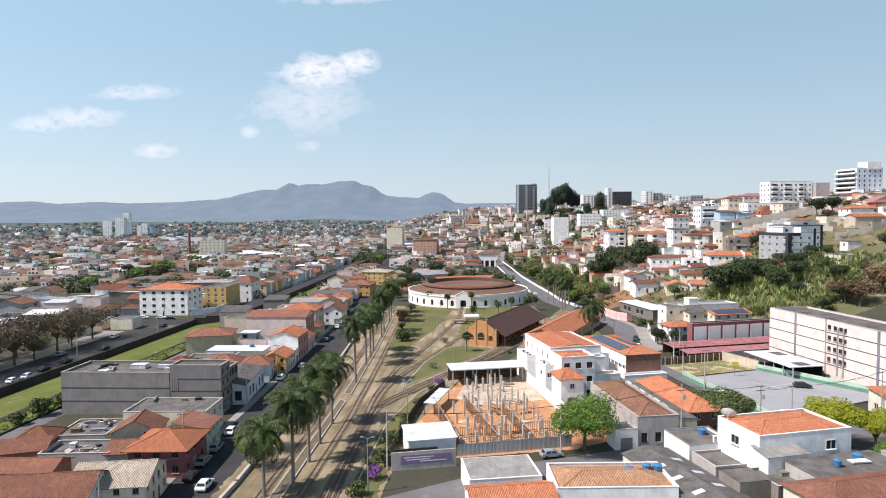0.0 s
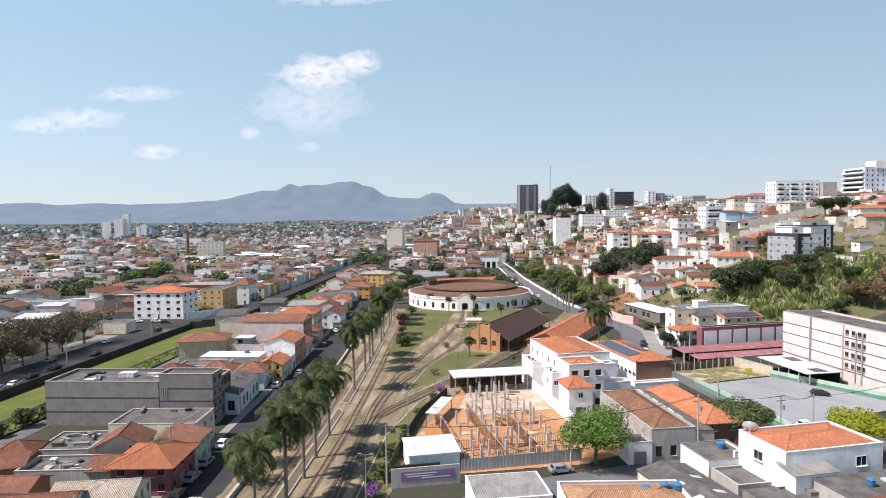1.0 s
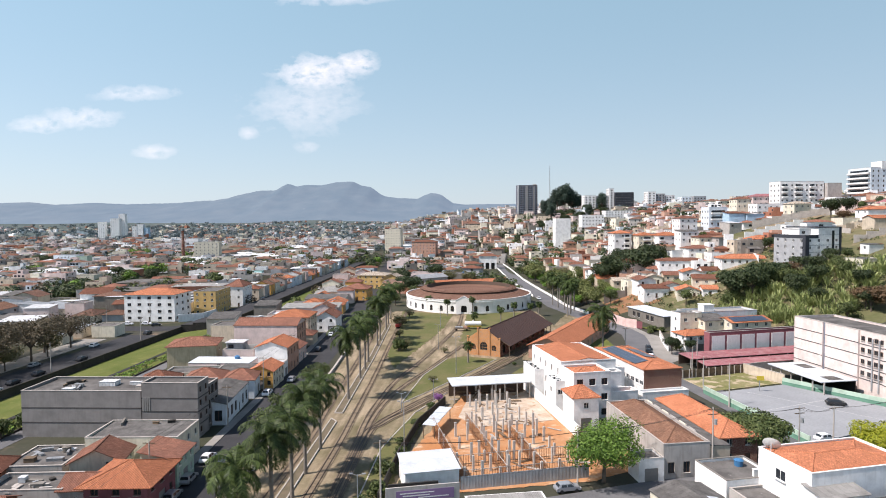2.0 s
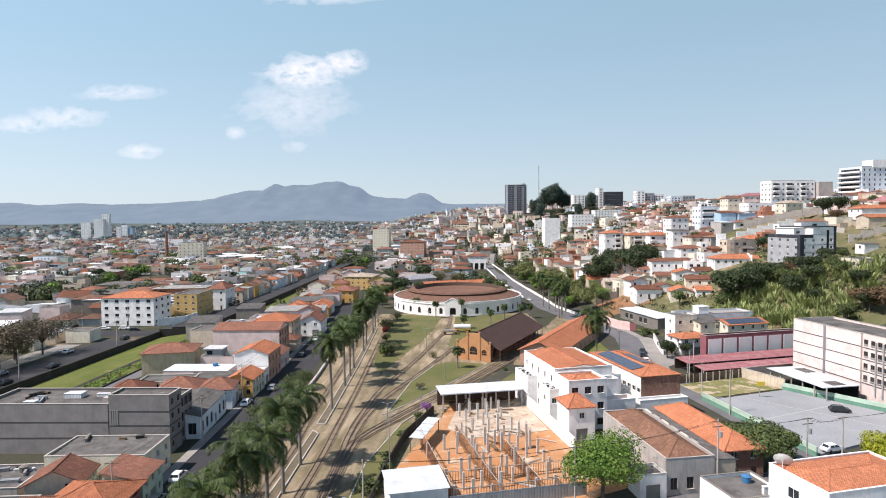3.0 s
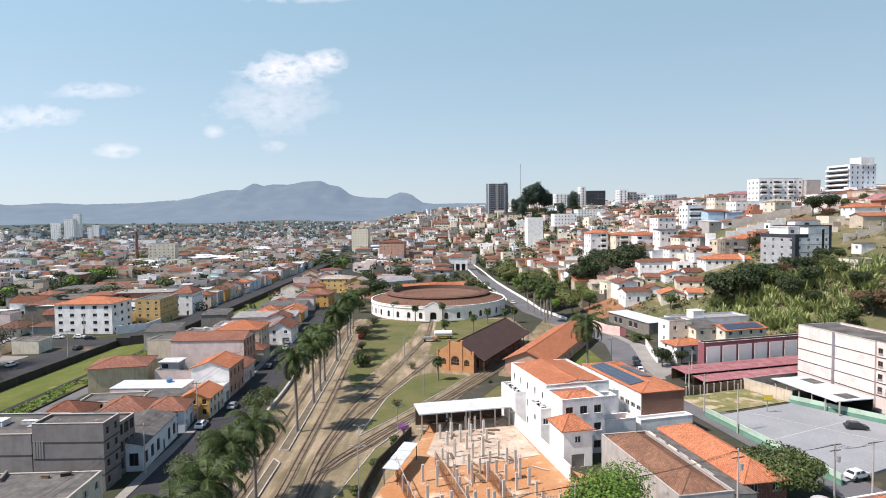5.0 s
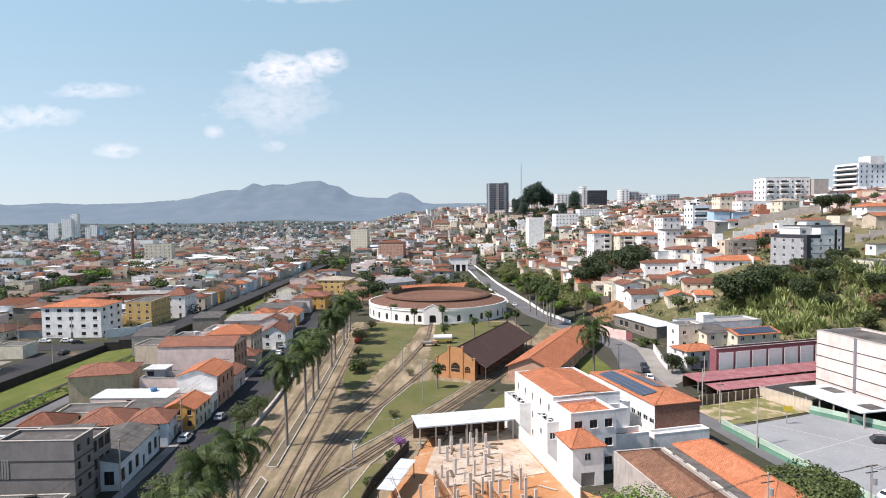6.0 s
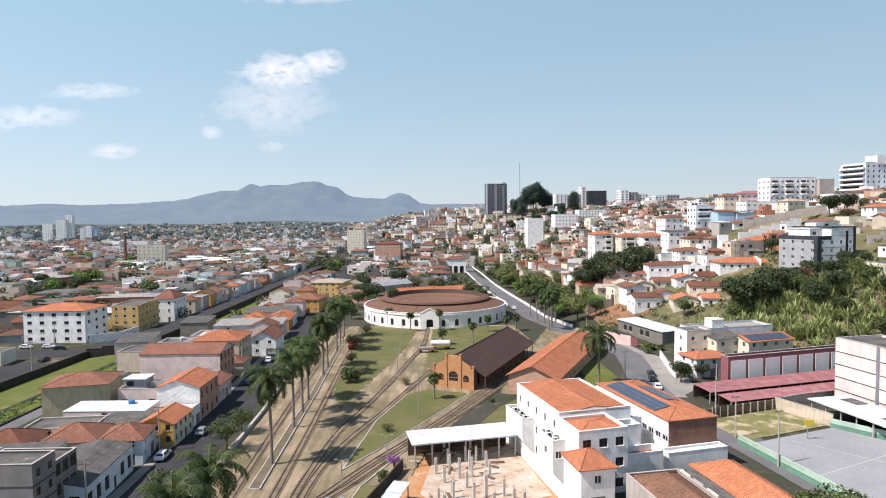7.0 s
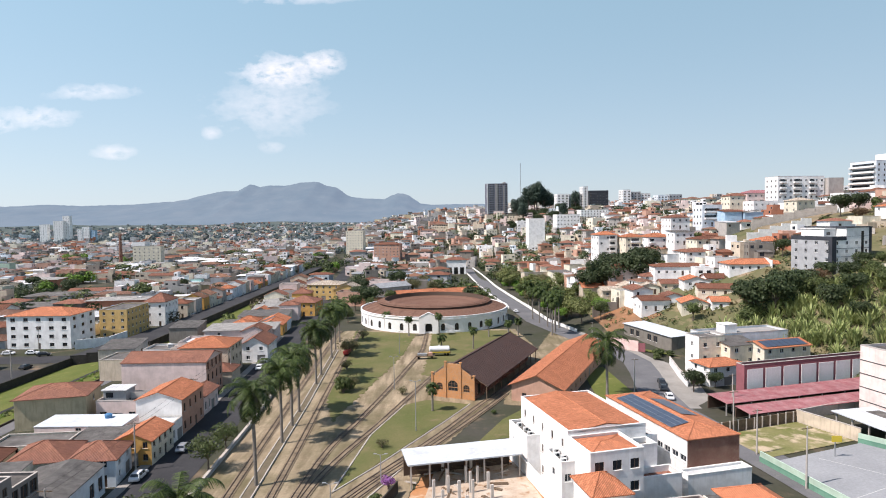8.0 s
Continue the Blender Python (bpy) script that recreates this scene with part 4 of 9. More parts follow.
ribbon("canal_water", [(-104.6, 60), (-104.2, 150), (-103.4, 250)], 1.5, 0.2, "dark_interior", "dark narrow water channel in the grass", "canal")
low_wall("canal_wall", [(-123, 60), (-122, 150), (-120, 254)], 2.4, 0.5, "black_stain_shade", "dark concrete canal wall, stains and shade in its colour", "black_stain_shade")
low_wall("canal_wall", [(-120, 254), (-101, 257)], 2.4, 0.5, "black_stain_shade", "dark stained concrete wall closing the canal park, shade painted in", "black_stain_shade")
low_wall("canal_wall", [(-103.5, 272), (-103.8, 358), (-105, 460), (-107.5, 620)], 2.4, 0.6, "black_stain_shade", "dark concrete canal wall, stains and shade in its colour", "black_stain_shade")

# railway yard
patch("yard_ground", [(-40.5, 60), (-16, 60), (-13, 120), (-3, 172), (16, 214), (30, 262), (26, 300), (-2, 300), (-40, 300), (-47, 262), (-43, 190)], 0.06, "sandy",
      "trodden sandy ground of the railway yard", "yard", ragged=0.5)
patch("lawn", [(-18.3, 157), (-15.4, 183), (-10, 203), (-5, 207), (4.9, 203), (-0.7, 191.5), (-12.6, 168)], 0.16, "lawn", "patchy lawn inside a pale kerb", "lawn", 0.1, 0.25)
patch("lawn", [(-25.2, 191), (-19.5, 224), (-14.0, 259), (-12, 292), (-36, 300), (-33.3, 262), (-30.6, 214)], 0.12, "lawn", "dry patchy lawn with tree shadows", "lawn", 0.1, 1.1)
patch("lawn", [(-7, 232), (-3, 226), (10, 252), (26, 280), (24, 297), (-6, 297), (-6, 262)], 0.13, "lawn", "lawn in front of the roundhouse", "lawn", 0.1, 1.0)
patch("lawn", [(6.0, 178.5), (12, 192), (20.2, 203), (27, 198), (13, 181)], 0.14, "lawn", "small lawn behind the white canopy", "lawn", 0.1)
patch("lawn", [(-16.4, 60), (-13.9, 121), (-11.5, 151), (-14.5, 150), (-19, 128), (-20.5, 60)], 0.14, "lawn", "weedy grass strip along the fence", "lawn", 0.1, 0.7)
patch("lawn", [(42, 196), (46.5, 200), (45.0, 238), (38, 232), (36, 205)], 0.12, "green_lawn", "green lawn under the palm", "lawn", 0.1)
for pts in ([(-18.6, 156.6), (-15.6, 183), (-10, 203.4)], [(-18.6, 156.6), (-12.4, 167.6), (-0.4, 191.3), (5.2, 203)], [(-19.5, 60), (-18.6, 128), (-14.4, 150), (-8, 166)]):
    low_wall("kerb", pts, 0.22, 0.22, "cast_concrete", "pale concrete kerb round the lawn")

patch("forecourt", [(57.5, 200), (62.5, 205), (66, 222), (66, 240), (61.8, 250), (60.6, 243), (59.4, 230), (56.5, 213)], 0.05, "paving", "stained concrete pavement and forecourt beside the avenue", "yard", ragged=0.3)
patch("yard_path", [(13, 203), (25, 199), (34, 222), (49, 256), (47, 300), (41, 300), (30, 264), (22, 236)], 0.045, "sandy", "trodden sandy path beside the sheds", "yard", ragged=0.8)
ribbon("pavement", [(x + 5.3, y) for x, y in AVENUE if 170 < y < 300], 2.6, 0.14, "paving", "pale concrete pavement beside the avenue", "pavement", step=4.0, sides=0.12)
# two kerbed planting strips between the tracks
for pts in ([(-31.2, 60), (-29.2, 60), (-30.8, 143), (-32.4, 145)], [(-32.6, 149), (-30.8, 149), (-33.2, 206), (-36.6, 264), (-38.0, 264), (-34.7, 206)]):
    patch("planting_strip", pts, 0.24, "strip_earth", "kerbed earth strip between the tracks", "kerb", 0.3)
    low_wall("kerb", pts + pts[:1], 0.34, 0.2, "cast_concrete", "worn concrete kerb of the planting strip")
low_wall("street_wall", [(-39.0, 60), (-38.9, 97), (-40.0, 125), (-41.3, 165), (-42.2, 188), (-44, 215)], 0.75, 0.45, "cool_grey", "low grey whitewashed wall between street and railway", "cast_concrete")

# tracks
TRACKS = [[(-33.4, 60), (-33.6, 128), (-34.9, 151), (-36.9, 189), (-40, 250), (-42, 300)],
          [(-27.0, 60), (-27.2, 124), (-27.8, 146), (-28.9, 178), (-30.6, 214), (-32.6, 258), (-34, 300)],
          [(-22.6, 60), (-23.7, 124), (-24.4, 141), (-24.2, 155), (-22.6, 176), (-19.2, 193), (-15.5, 214), (-11.7, 239), (-8.6, 262), (-8.0, 296)],
          [(-21.4, 60), (-22.9, 126), (-23.3, 144), (-22.3, 159), (-19.4, 173), (-14.9, 188.5), (-9.3, 210), (-4.5, 228), (1.0, 246)],
          [(-22.0, 60), (-23.3, 128), (-21.9, 141), (-17.9, 151), (-13.1, 161), (-7.0, 172.4), (-0.3, 185.5), (7.8, 203), (13.5, 214), (24, 240)],
          [(-21.0, 60), (-22.5, 130), (-20.6, 142), (-16.2, 151), (-11.3, 161), (-5.2, 172), (1.6, 185), (9.6, 201), (14.2, 211)]]


def smooth_line(pts, step=1.0):
    out = []
    ext = [pts[0]] + pts + [pts[-1]]
    for i in range(1, len(ext) - 2):
        p0, p1, p2, p3 = [Vector((*p, 0)) for p in ext[i - 1:i + 3]]
        k = max(2, round((p2 - p1).length / step))
        for j in range(k):
            t = j / k
            out.append(0.5 * ((2 * p1) + (p2 - p0) * t + (2 * p0 - 5 * p1 + 4 * p2 - p3) * t * t + (3 * p1 - p0 - 3 * p2 + p3) * t ** 3))
    out.append(Vector((*pts[-1], 0)))
    return out


def track(pts, lift, gauge=0.95):
    t = thing("railway_track", "rusty narrow-gauge rails on half-buried wooden sleepers", "railway track", kind="structure", group="tracks of the yard")
    line = smooth_line(pts, 1.2)
    bed, slp = Mesh(), Mesh()
    rails = [Mesh(), Mesh()]
    prev = None
    for i, p in enumerate(line):
        d = (line[min(i + 1, len(line) - 1)] - line[max(i - 1, 0)]).normalized()
        s = Vector((-d.y, d.x, 0))
        row = [p + s * k for k in (-gauge / 2, gauge / 2)]
        edge = (p + s * 0.85, p - s * 0.85)
        if prev:
            for k in (0, 1):
                a, b = prev[0][k], row[k]
                # rail width includes the dark shadow band at its side
                w, h0, h1 = s * 0.05, Vector((0, 0, 0.10)), Vector((0, 0, 0.25 + lift))
                rails[k].face([a - w + h1, b - w + h1, b + w + h1, a + w + h1][::-1], "rail_steel_shadow")
                rails[k].face([a + w + h0, b + w + h0, b + w + h1, a + w + h1], "rail_steel_shadow")
                rails[k].face([b - w + h0, a - w + h0, a - w + h1, b - w + h1], "rail_steel_shadow")
            dz = Vector((0, 0, 0.145 + lift))
            bed.face([prev[1][1] + dz, edge[1] + dz, edge[0] + dz, prev[1][0] + dz], "ballast")
        m = Matrix.Translation(p) @ Matrix.Rotation(math.atan2(d.y, d.x), 4, 'Z')
        slp.box(-0.10, 0.10, -0.75, 0.75, 0.05, 0.149 + lift, "sleeper_wood", m)
        prev = (row, edge)
    part("rail", rails[0], t)
    part("rail", rails[1], t)
    tagged(part("track_bed", bed, t), "dark stony track bed")
    sl = part("sleepers", slp, t)
    sl["kind"] = "stuff"


for k, pts in enumerate(TRACKS):
    track(pts, 0.009 * k)

# ==== the roundhouse ====
RX, RY, RR, RH = -5.8, 323.5, 31.0, 6.2


def roundhouse():
    t = thing("roundhouse", "white circular railway roundhouse with arched windows and old brown tile roof", "roundhouse", Matrix.Translation((RX, RY, 0)) @ Matrix.Rotation(radians(-2.6), 4, 'Z'))
    n = 72
    wall = Mesh()
    frame_me, pane_me = Mesh(), Mesh()
    arch = []
    for k in range(7):
        a = math.pi * k / 6
        arch.append((0.78 * math.cos(a), 2.9 + 0.78 * math.sin(a)))
    frame_me.box(-0.72, 0.72, -0.02, 0.05, 0.9, 1.05, "frame_white")
    for (p, q) in zip(arch, arch[1:]):
        frame_me.tube((p[0], 0, p[1]), (q[0], 0, q[1]), 0.06, 0.06, "frame_brown", 4, False)
    frame_me.box(-0.03, 0.03, -0.02, 0.03, 1.0, 3.4, "frame_brown")
    for zz in (1.0, 1.7, 2.4, 2.9):
        frame_me.box(-0.6, 0.6, -0.02, 0.03, zz - 0.03, zz + 0.03, "frame_brown")
    pane_me.face([(-0.78, 0.05, 1.0), (0.78, 0.05, 1.0)] + [(x, 0.05, z) for x, z in arch], "glass_dark")
    fd, pd = frame_me.data("window"), pane_me.data("pane")
    bay = 2 * math.pi / n
    for k in range(n):
        am = -math.pi / 2 + bay * k
        a, b = am - bay / 2, am + bay / 2
        A, B = (RR * math.cos(a), RR * math.sin(a)), (RR * math.cos(b), RR * math.sin(b))
        L = math.hypot(B[0] - A[0], B[1] - A[1])
        m = Matrix.Translation(((A[0] + B[0]) / 2, (A[1] + B[1]) / 2, 0)) @ Matrix.Rotation(am + math.pi / 2, 4, 'Z')
        if k == 0:
            hw, spring, rise = 1.32, 2.7, 1.3
            door = True
        else:
            hw, spring, rise, door = 0.78, 2.9, 0.78, False
        solid = (not door) and k % 2 == 1
        z0 = 0.0 if door else 1.0
        P = lambda u, z, d=0.0: m @ Vector((u, d, z))
        if solid:
            wall.face([P(-L / 2, -0.4), P(L / 2, -0.4), P(L / 2, RH), P(-L / 2, RH)], "render_white")
            continue
        for s0, s1 in ((-L / 2, -hw), (hw, L / 2)):
            wall.face([P(s0, -0.4), P(s1, -0.4), P(s1, RH), P(s0, RH)], "render_white")
        if z0 > 0:
            wall.face([P(-hw, -0.4), P(hw, -0.4), P(hw, z0), P(-hw, z0)], "render_white")
        ar = [(hw * math.cos(math.pi * j / 8), spring + rise * math.sin(math.pi * j / 8)) for j in range(9)]
        for (x0, y0), (x1, y1) in zip(ar, ar[1:]):
            wall.face([P(x1, y1), P(x0, y0), P(x0, RH), P(x1, RH)], "render_white")
            wall.face([P(x0, y0), P(x1, y1), P(x1, y1, 0.3), P(x0, y0, 0.3)], "render_white")
        for s in (-1, 1):
            wall.face([P(s * hw, z0), P(s * hw, spring), P(s * hw, spring, 0.3), P(s * hw, z0, 0.3)], "render_white")
        # near-black sheet in place of the unlit inside of the arch
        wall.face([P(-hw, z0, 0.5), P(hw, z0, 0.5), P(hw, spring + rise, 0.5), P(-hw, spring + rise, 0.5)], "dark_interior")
        if not door:
            wo = part("window", fd, t, m=m @ Matrix.Translation((0, 0.2, 0)))
            part("pane", pd, wo)
    part("wall", wall, t)
    # mouldings, pilasters, parapet
    for nm, r, z0, z1 in (("cornice", RR + 0.28, RH - 0.9, RH - 0.6), ("parapet_coping", RR + 0.2, RH, RH + 0.18), ("plinth", RR + 0.12, -0.3, 0.75)):
        me = Mesh()
        for k in range(n):
            a, b = bay * (k - 0.5), bay * (k + 0.5)
            c = [(math.cos(x) * r, math.sin(x) * r) for x in (a, b)]
            ci = [(math.cos(x) * (RR - 0.3), math.sin(x) * (RR - 0.3)) for x in (a, b)]
            me.face([(*c[0], z0), (*c[1], z0), (*c[1], z1), (*c[0], z1)], "render_white")
            me.face([(*c[0], z1), (*c[1], z1), (*ci[1], z1), (*ci[0], z1)], "render_white")
            me.face([(*ci[0], z0), (*ci[1], z0), (*c[1], z0), (*c[0], z0)], "render_white")
            if nm == "parapet_coping":
                me.face([(*ci[1], z0 - 1), (*ci[0], z0 - 1), (*ci[0], z1), (*ci[1], z1)], "render_white")
        part(nm, me, t)
    pil = Mesh()
    pil.box(-0.22, 0.22, -0.16, 0.0, 0.0, RH - 0.6, "render_white")
    pd2 = pil.data("pilaster")
    for k in range(1, n, 4):
        am = -math.pi / 2 + bay * k
        part("pilaster", pd2, t, m=Matrix.Translation((RR * math.cos(am), RR * math.sin(am), 0)) @ Matrix.Rotation(am + math.pi / 2, 4, 'Z'))
    # gabled porch over the gate
    po = Mesh()
    for (x0, x1) in ((-3.6, -1.35), (1.35, 3.6)):
        po.box(x0, x1, -RR - 0.7, -RR + 0.4, 0, RH + 0.1, "render_white")
    po.box(-1.35, 1.35, -RR - 0.7, -RR + 0.4, 3.9, RH + 0.1, "render_white")
    for yy, flip in ((-RR - 0.7, 1), (-RR + 0.4, -1)):
        po.face([(-3.7, yy, RH + 0.1), (3.7, yy, RH + 0.1), (0, yy, RH + 1.9)][::flip], "render_white")
    for s in (-1, 1):
        po.face([(s * 3.9, -RR - 0.9, RH + 0.05), (0, -RR - 0.9, RH + 2.05), (0, -RR + 0.6, RH + 2.05), (s * 3.9, -RR + 0.6, RH + 0.05)][::-s], "render_white")
    part("porch", po, t)
    # outer and inner ring roofs
    rings = [("roof", RR - 0.3, RR - 7.5, RH - 0.35, RH + 1.9), ("raised_roof", RR - 6.9, RR - 10.0, RH + 2.6, RH + 3.5)]   # outer slope and raised ring
    N = 96
    for nm, r0, r1, z0, z1 in rings:
        me = Mesh()
        for k in range(N):
            a, b = 2 * math.pi * k / N, 2 * math.pi * (k + 1) / N
            p = [(r0 * math.cos(a), r0 * math.sin(a), z0), (r0 * math.cos(b), r0 * math.sin(b), z0),
                 (r1 * math.cos(b), r1 * math.sin(b), z1), (r1 * math.cos(a), r1 * math.sin(a), z1)]
            me.face(p, "tile_round")
            me.face([(q[0], q[1], q[2] - 0.15) for q in p[::-1]], "tile_round")
            me.face([(p[0][0], p[0][1], z0 - 0.15), (p[1][0], p[1][1], z0 - 0.15), p[1], p[0]], "tile_round")
            # inner slope, falling to the court
            r2, z2 = 3.0, z1 - 4.6
            if nm == "raised_roof":
                q0, q1 = [(v[0] * 0.985, v[1] * 0.985, v[2] - 1.7) for v in (p[3], p[2])]
                # fascia below the rim, coloured darker to hold the step's shadow
                me.face([p[3], p[2], q1, q0], "dark_wood")
                me.face([q0, q1, (r2 * math.cos(b), r2 * math.sin(b), z2), (r2 * math.cos(a), r2 * math.sin(a), z2)], "tile_round")
        part(nm, me, t)
    cl = Mesh()
    for k in range(N):
        a, b = 2 * math.pi * k / N, 2 * math.pi * (k + 1) / N
        r = RR - 7.5
        cl.face([(r * math.cos(a), r * math.sin(a), RH + 1.9), (r * math.cos(b), r * math.sin(b), RH + 1.9),
                 (r * math.cos(b), r * math.sin(b), RH + 2.9), (r * math.cos(a), r * math.sin(a), RH + 2.9)], "dark_wood")
    part("clerestory", cl, t)
    for k in range(28):
        a = 2 * math.pi * k / 28
        rg = Mesh()
        for (r0, z0, r1, z1) in ((RR - 0.3, RH - 0.33, RR - 7.5, RH + 1.92), (RR - 6.9, RH + 2.62, RR - 10.0, RH + 3.52)):
            rg.tube((r0 * math.cos(a), r0 * math.sin(a), z0), (r1 * math.cos(a), r1 * math.sin(a), z1), 0.09, 0.09, "tile_round", 5, False)
        part("ridge_tiles", rg, t, "mortared ridge tiles")
    OCC.append((RX, RY, RR + 3))


roundhouse()


class Local:
    """A street-aligned frame: u to the right, v away."""

    def __init__(self, x, y, rot):
        self.x, self.y, self.rot = x, y, rot
        c, s = math.cos(radians(rot)), math.sin(radians(rot))
        self.u, self.v = (c, s), (-s, c)

    def at(self, u, v):
        return self.x + self.u[0] * u + self.v[0] * v, self.y + self.u[1] * u + self.v[1] * v

    def house(self, u0, u1, v0, v1, h, **kw):
        x, y = self.at((u0 + u1) / 2, (v0 + v1) / 2)
        return house(x, y, self.rot, u1 - u0, v1 - v0, h, **kw)


# ==== engine sheds ====
F = Local(-4.4, 209.0, -15.0)
es = thing("engine_shed", "orange brick engine shed with stepped gable and dark tiled roof", "shed", Matrix.Translation((-3.9, 210.5, 0)) @ Matrix.Rotation(radians(-23.5), 4, 'Z'))
W_, D_, EH, AH = 11.4, 45.0, 5.0, 8.4


def gable_wall(parent, w, eh, ah, y, mat, face):
    """Gable with three arched openings, stepped parapet and piers."""
    me = Mesh()
    t = 0.5
    prof = [(0, eh + 0.3), (0.9, eh + 0.3), (0.9, eh + 0.8), (w * 0.33, ah - 0.4), (w * 0.33, ah + 0.4), (w * 0.67, ah + 0.4), (w * 0.67, ah - 0.4), (w - 0.9, eh + 0.8), (w - 0.9, eh + 0.3), (w, eh + 0.3)]
    holes = [(w * 0.12, w * 0.26, 1.9, 3.6), (w * 0.39, w * 0.61, 1.9, 4.4), (w * 0.74, w * 0.88, 1.9, 3.6)]
    facade(me, (0, 0), (w, 0), -0.3, eh + 0.3, holes, mat, 0.35)
    for i in range(1, len(prof) - 1):
        (x0, z0), (x1, z1) = prof[i], prof[i + 1] if i + 1 < len(prof) else prof[i]
        if x1 - x0 > 0.01:
            me.face([(x0, 0, eh + 0.3), (x1, 0, eh + 0.3), (x1, 0, z1), (x0, 0, z0)], mat)
            me.face([(x1, t, eh + 0.3), (x0, t, eh + 0.3), (x0, t, z0), (x1, t, z1)], mat)
            me.face([(x0, 0, z0), (x1, 0, z1), (x1, t, z1), (x0, t, z0)], mat)
    for x in (0.0, w * 0.31, w * 0.66, w - 0.45):
        me.box(x, x + 0.45, -0.18, 0.0, -0.3, (ah + 0.75 if 0 < x < w - 1 else eh + 0.9), mat)
    for x in (0.0, w - 0.45, w * 0.31, w * 0.66):
        zt = ah + 0.75 if 0 < x < w - 1 else eh + 0.9
        me.box(x - 0.1, x + 0.55, -0.28, 0.35, zt, zt + 0.2, mat)
    part("gable_wall", me, parent)
    for u0, u1, v0, v1 in holes:
        fr, pn = Mesh(), Mesh()
        ww = u1 - u0
        for k in range(4):
            fr.box(u0 + ww * k / 3 - 0.05, u0 + ww * k / 3 + 0.05, 0.1, 0.2, v0, v1, "frame_brown")
        for k in range(4):
            zz = v0 + (v1 - v0) * k / 3
            fr.box(u0, u1, 0.1, 0.2, zz - 0.05, zz + 0.05, mat if k == 1 else "frame_brown")
        pn.face([(u0, 0.2, v0), (u1, 0.2, v0), (u1, 0.2, v1), (u0, 0.2, v1)], "glass_dark")
        # brick arch corners that round the head
        for s, ux in ((1, u0), (-1, u1)):
            fr.face([(ux, 0.02, v1), (ux + s * ww * 0.3, 0.02, v1), (ux, 0.02, v1 - ww * 0.3)][::-s], mat)
        wo = part("window", fr, parent)
        part("pane", pn, wo)


gable_wall(es, W_, EH, AH - 0.3, 0, "brick_orange", -1)
me = Mesh()
for xx, s in ((0.0, -1), (W_, 1)):
    a, b = ((0, D_), (0, 0)) if s < 0 else ((W_, 0), (W_, D_))
    facade(me, a, b, -0.3, EH, [(2 + 5.6 * k, 4.4 + 5.6 * k, 0.9, 3.6) for k in range(8)], "brick_red", 0.3)
me.face([(W_, D_, -0.3), (0, D_, -0.3), (0, D_, EH), (W_ / 2, D_, AH), (W_, D_, EH)], "brick_red")
part("wall", me, es)
me = Mesh()
for s in (-1, 1):
    out_ = 3.1 if s > 0 else 0.9     # the far side reaches out over a porch
    e, c = W_ / 2 + s * (W_ / 2 + out_), W_ / 2
    ez = AH - (W_ / 2 + out_) * 0.53
    p = [(e, 0.5, ez), (e, D_ + 0.4, ez), (c, D_ + 0.4, AH), (c, 0.5, AH)]
    me.face(p[::s], "tile_dark")
    q = [(x, y, z - 0.16) for x, y, z in p]
    me.face(q[::-s], "tile_dark")
    me.face([q[0], q[1], p[1], p[0]], "tile_dark")
    me.face([q[0], p[0], p[3], q[3]], "weathered_wood")
me.tube((W_ / 2, 0.5, AH), (W_ / 2, D_ + 0.4, AH), 0.16, 0.16, "tile_dark", 6)
part("roof", me, es)
for k in range(9):
    me = Mesh()
    me.box(W_ + 2.6, W_ + 2.78, 0.8 + 5.4 * k, 0.98 + 5.4 * k, 0, 3.55, "weathered_wood")
    part("porch_post", me, es)
OCC.append((9, 232, 28))

house(32.2, 228.0, -24.5, 12.4, 54.0, 4.1, roof="gable", wall="shed_pink", tile="tile_new", over=0.7, pitch=0.42, along="y", gap=5.0,
      name="goods_shed", category="shed", label="long terracotta-pink goods shed with bright terracotta tile roof", kind_w="brown")

# ==== white works office ====
OFFICE = Local(20.4, 145.6, 15.0)
F = OFFICE
kw = dict(name="office_block", category="building", coping="render_white", wall="white", group="white office wings")
F.house(0, 13.4, 7.0, 26.2, 10.9, roof="gable", tile="tile_new", pitch=0.13, parapet=0.4, sides="l", along="y", storey=3.6, gap=3.2, win=0.75, win_size=(0.7, 1.3), kind_w="brown", label="tall white office block with parapet and terracotta roof", **kw)
F.house(0, 8.5, -0.2, 6.9, 10.0, roof="hip", tile="tile_new", pitch=0.2, parapet=0.5, sides="f", storey=3.4, gap=2.8, win=1.0, win_size=(1.45, 1.45), kind_w="dark", door=False, label="white front wing of the office with small paned windows", **kw)
F.house(8.6, 13.4, 4.0, 6.9, 8.3, roof="flat", tile="slab_roof", parapet=0.8, win=0, label="white recessed side wing of the office", **kw)
F.house(13.5, 15.9, 7.6, 14.0, 8.3, roof="flat", tile="slab_roof", parapet=0.7, win=0, label="blank white stair wing of the office", **kw)
F.house(8.6, 15.5, 0.6, 3.9, 4.7, roof="flat", tile="tile_mid", parapet=0.9, sides="f", win=0.5, storey=3.2, label="lower white side wing with tiled terrace", **kw)
F.house(-2.4, -0.05, 17.5, 26.0, 6.8, roof="flat", tile="slab_roof", parapet=0.4, sides="l", win=0.5, storey=3.4, win_size=(0.6, 0.7), wall="white", coping="render_white", label="low white annex with flat roof", name="office_annex", category="building")
F.house(-2.2, -0.05, 4.6, 10.4, 7.2, roof="flat", tile="slab_roof", parapet=0.4, sides="fl", win=0.8, storey=3.6, wall="white", coping="render_white", label="white annex with air conditioners on its flat roof", name="office_annex", category="building")
F = Local(19.7, 140.2, 12.0)
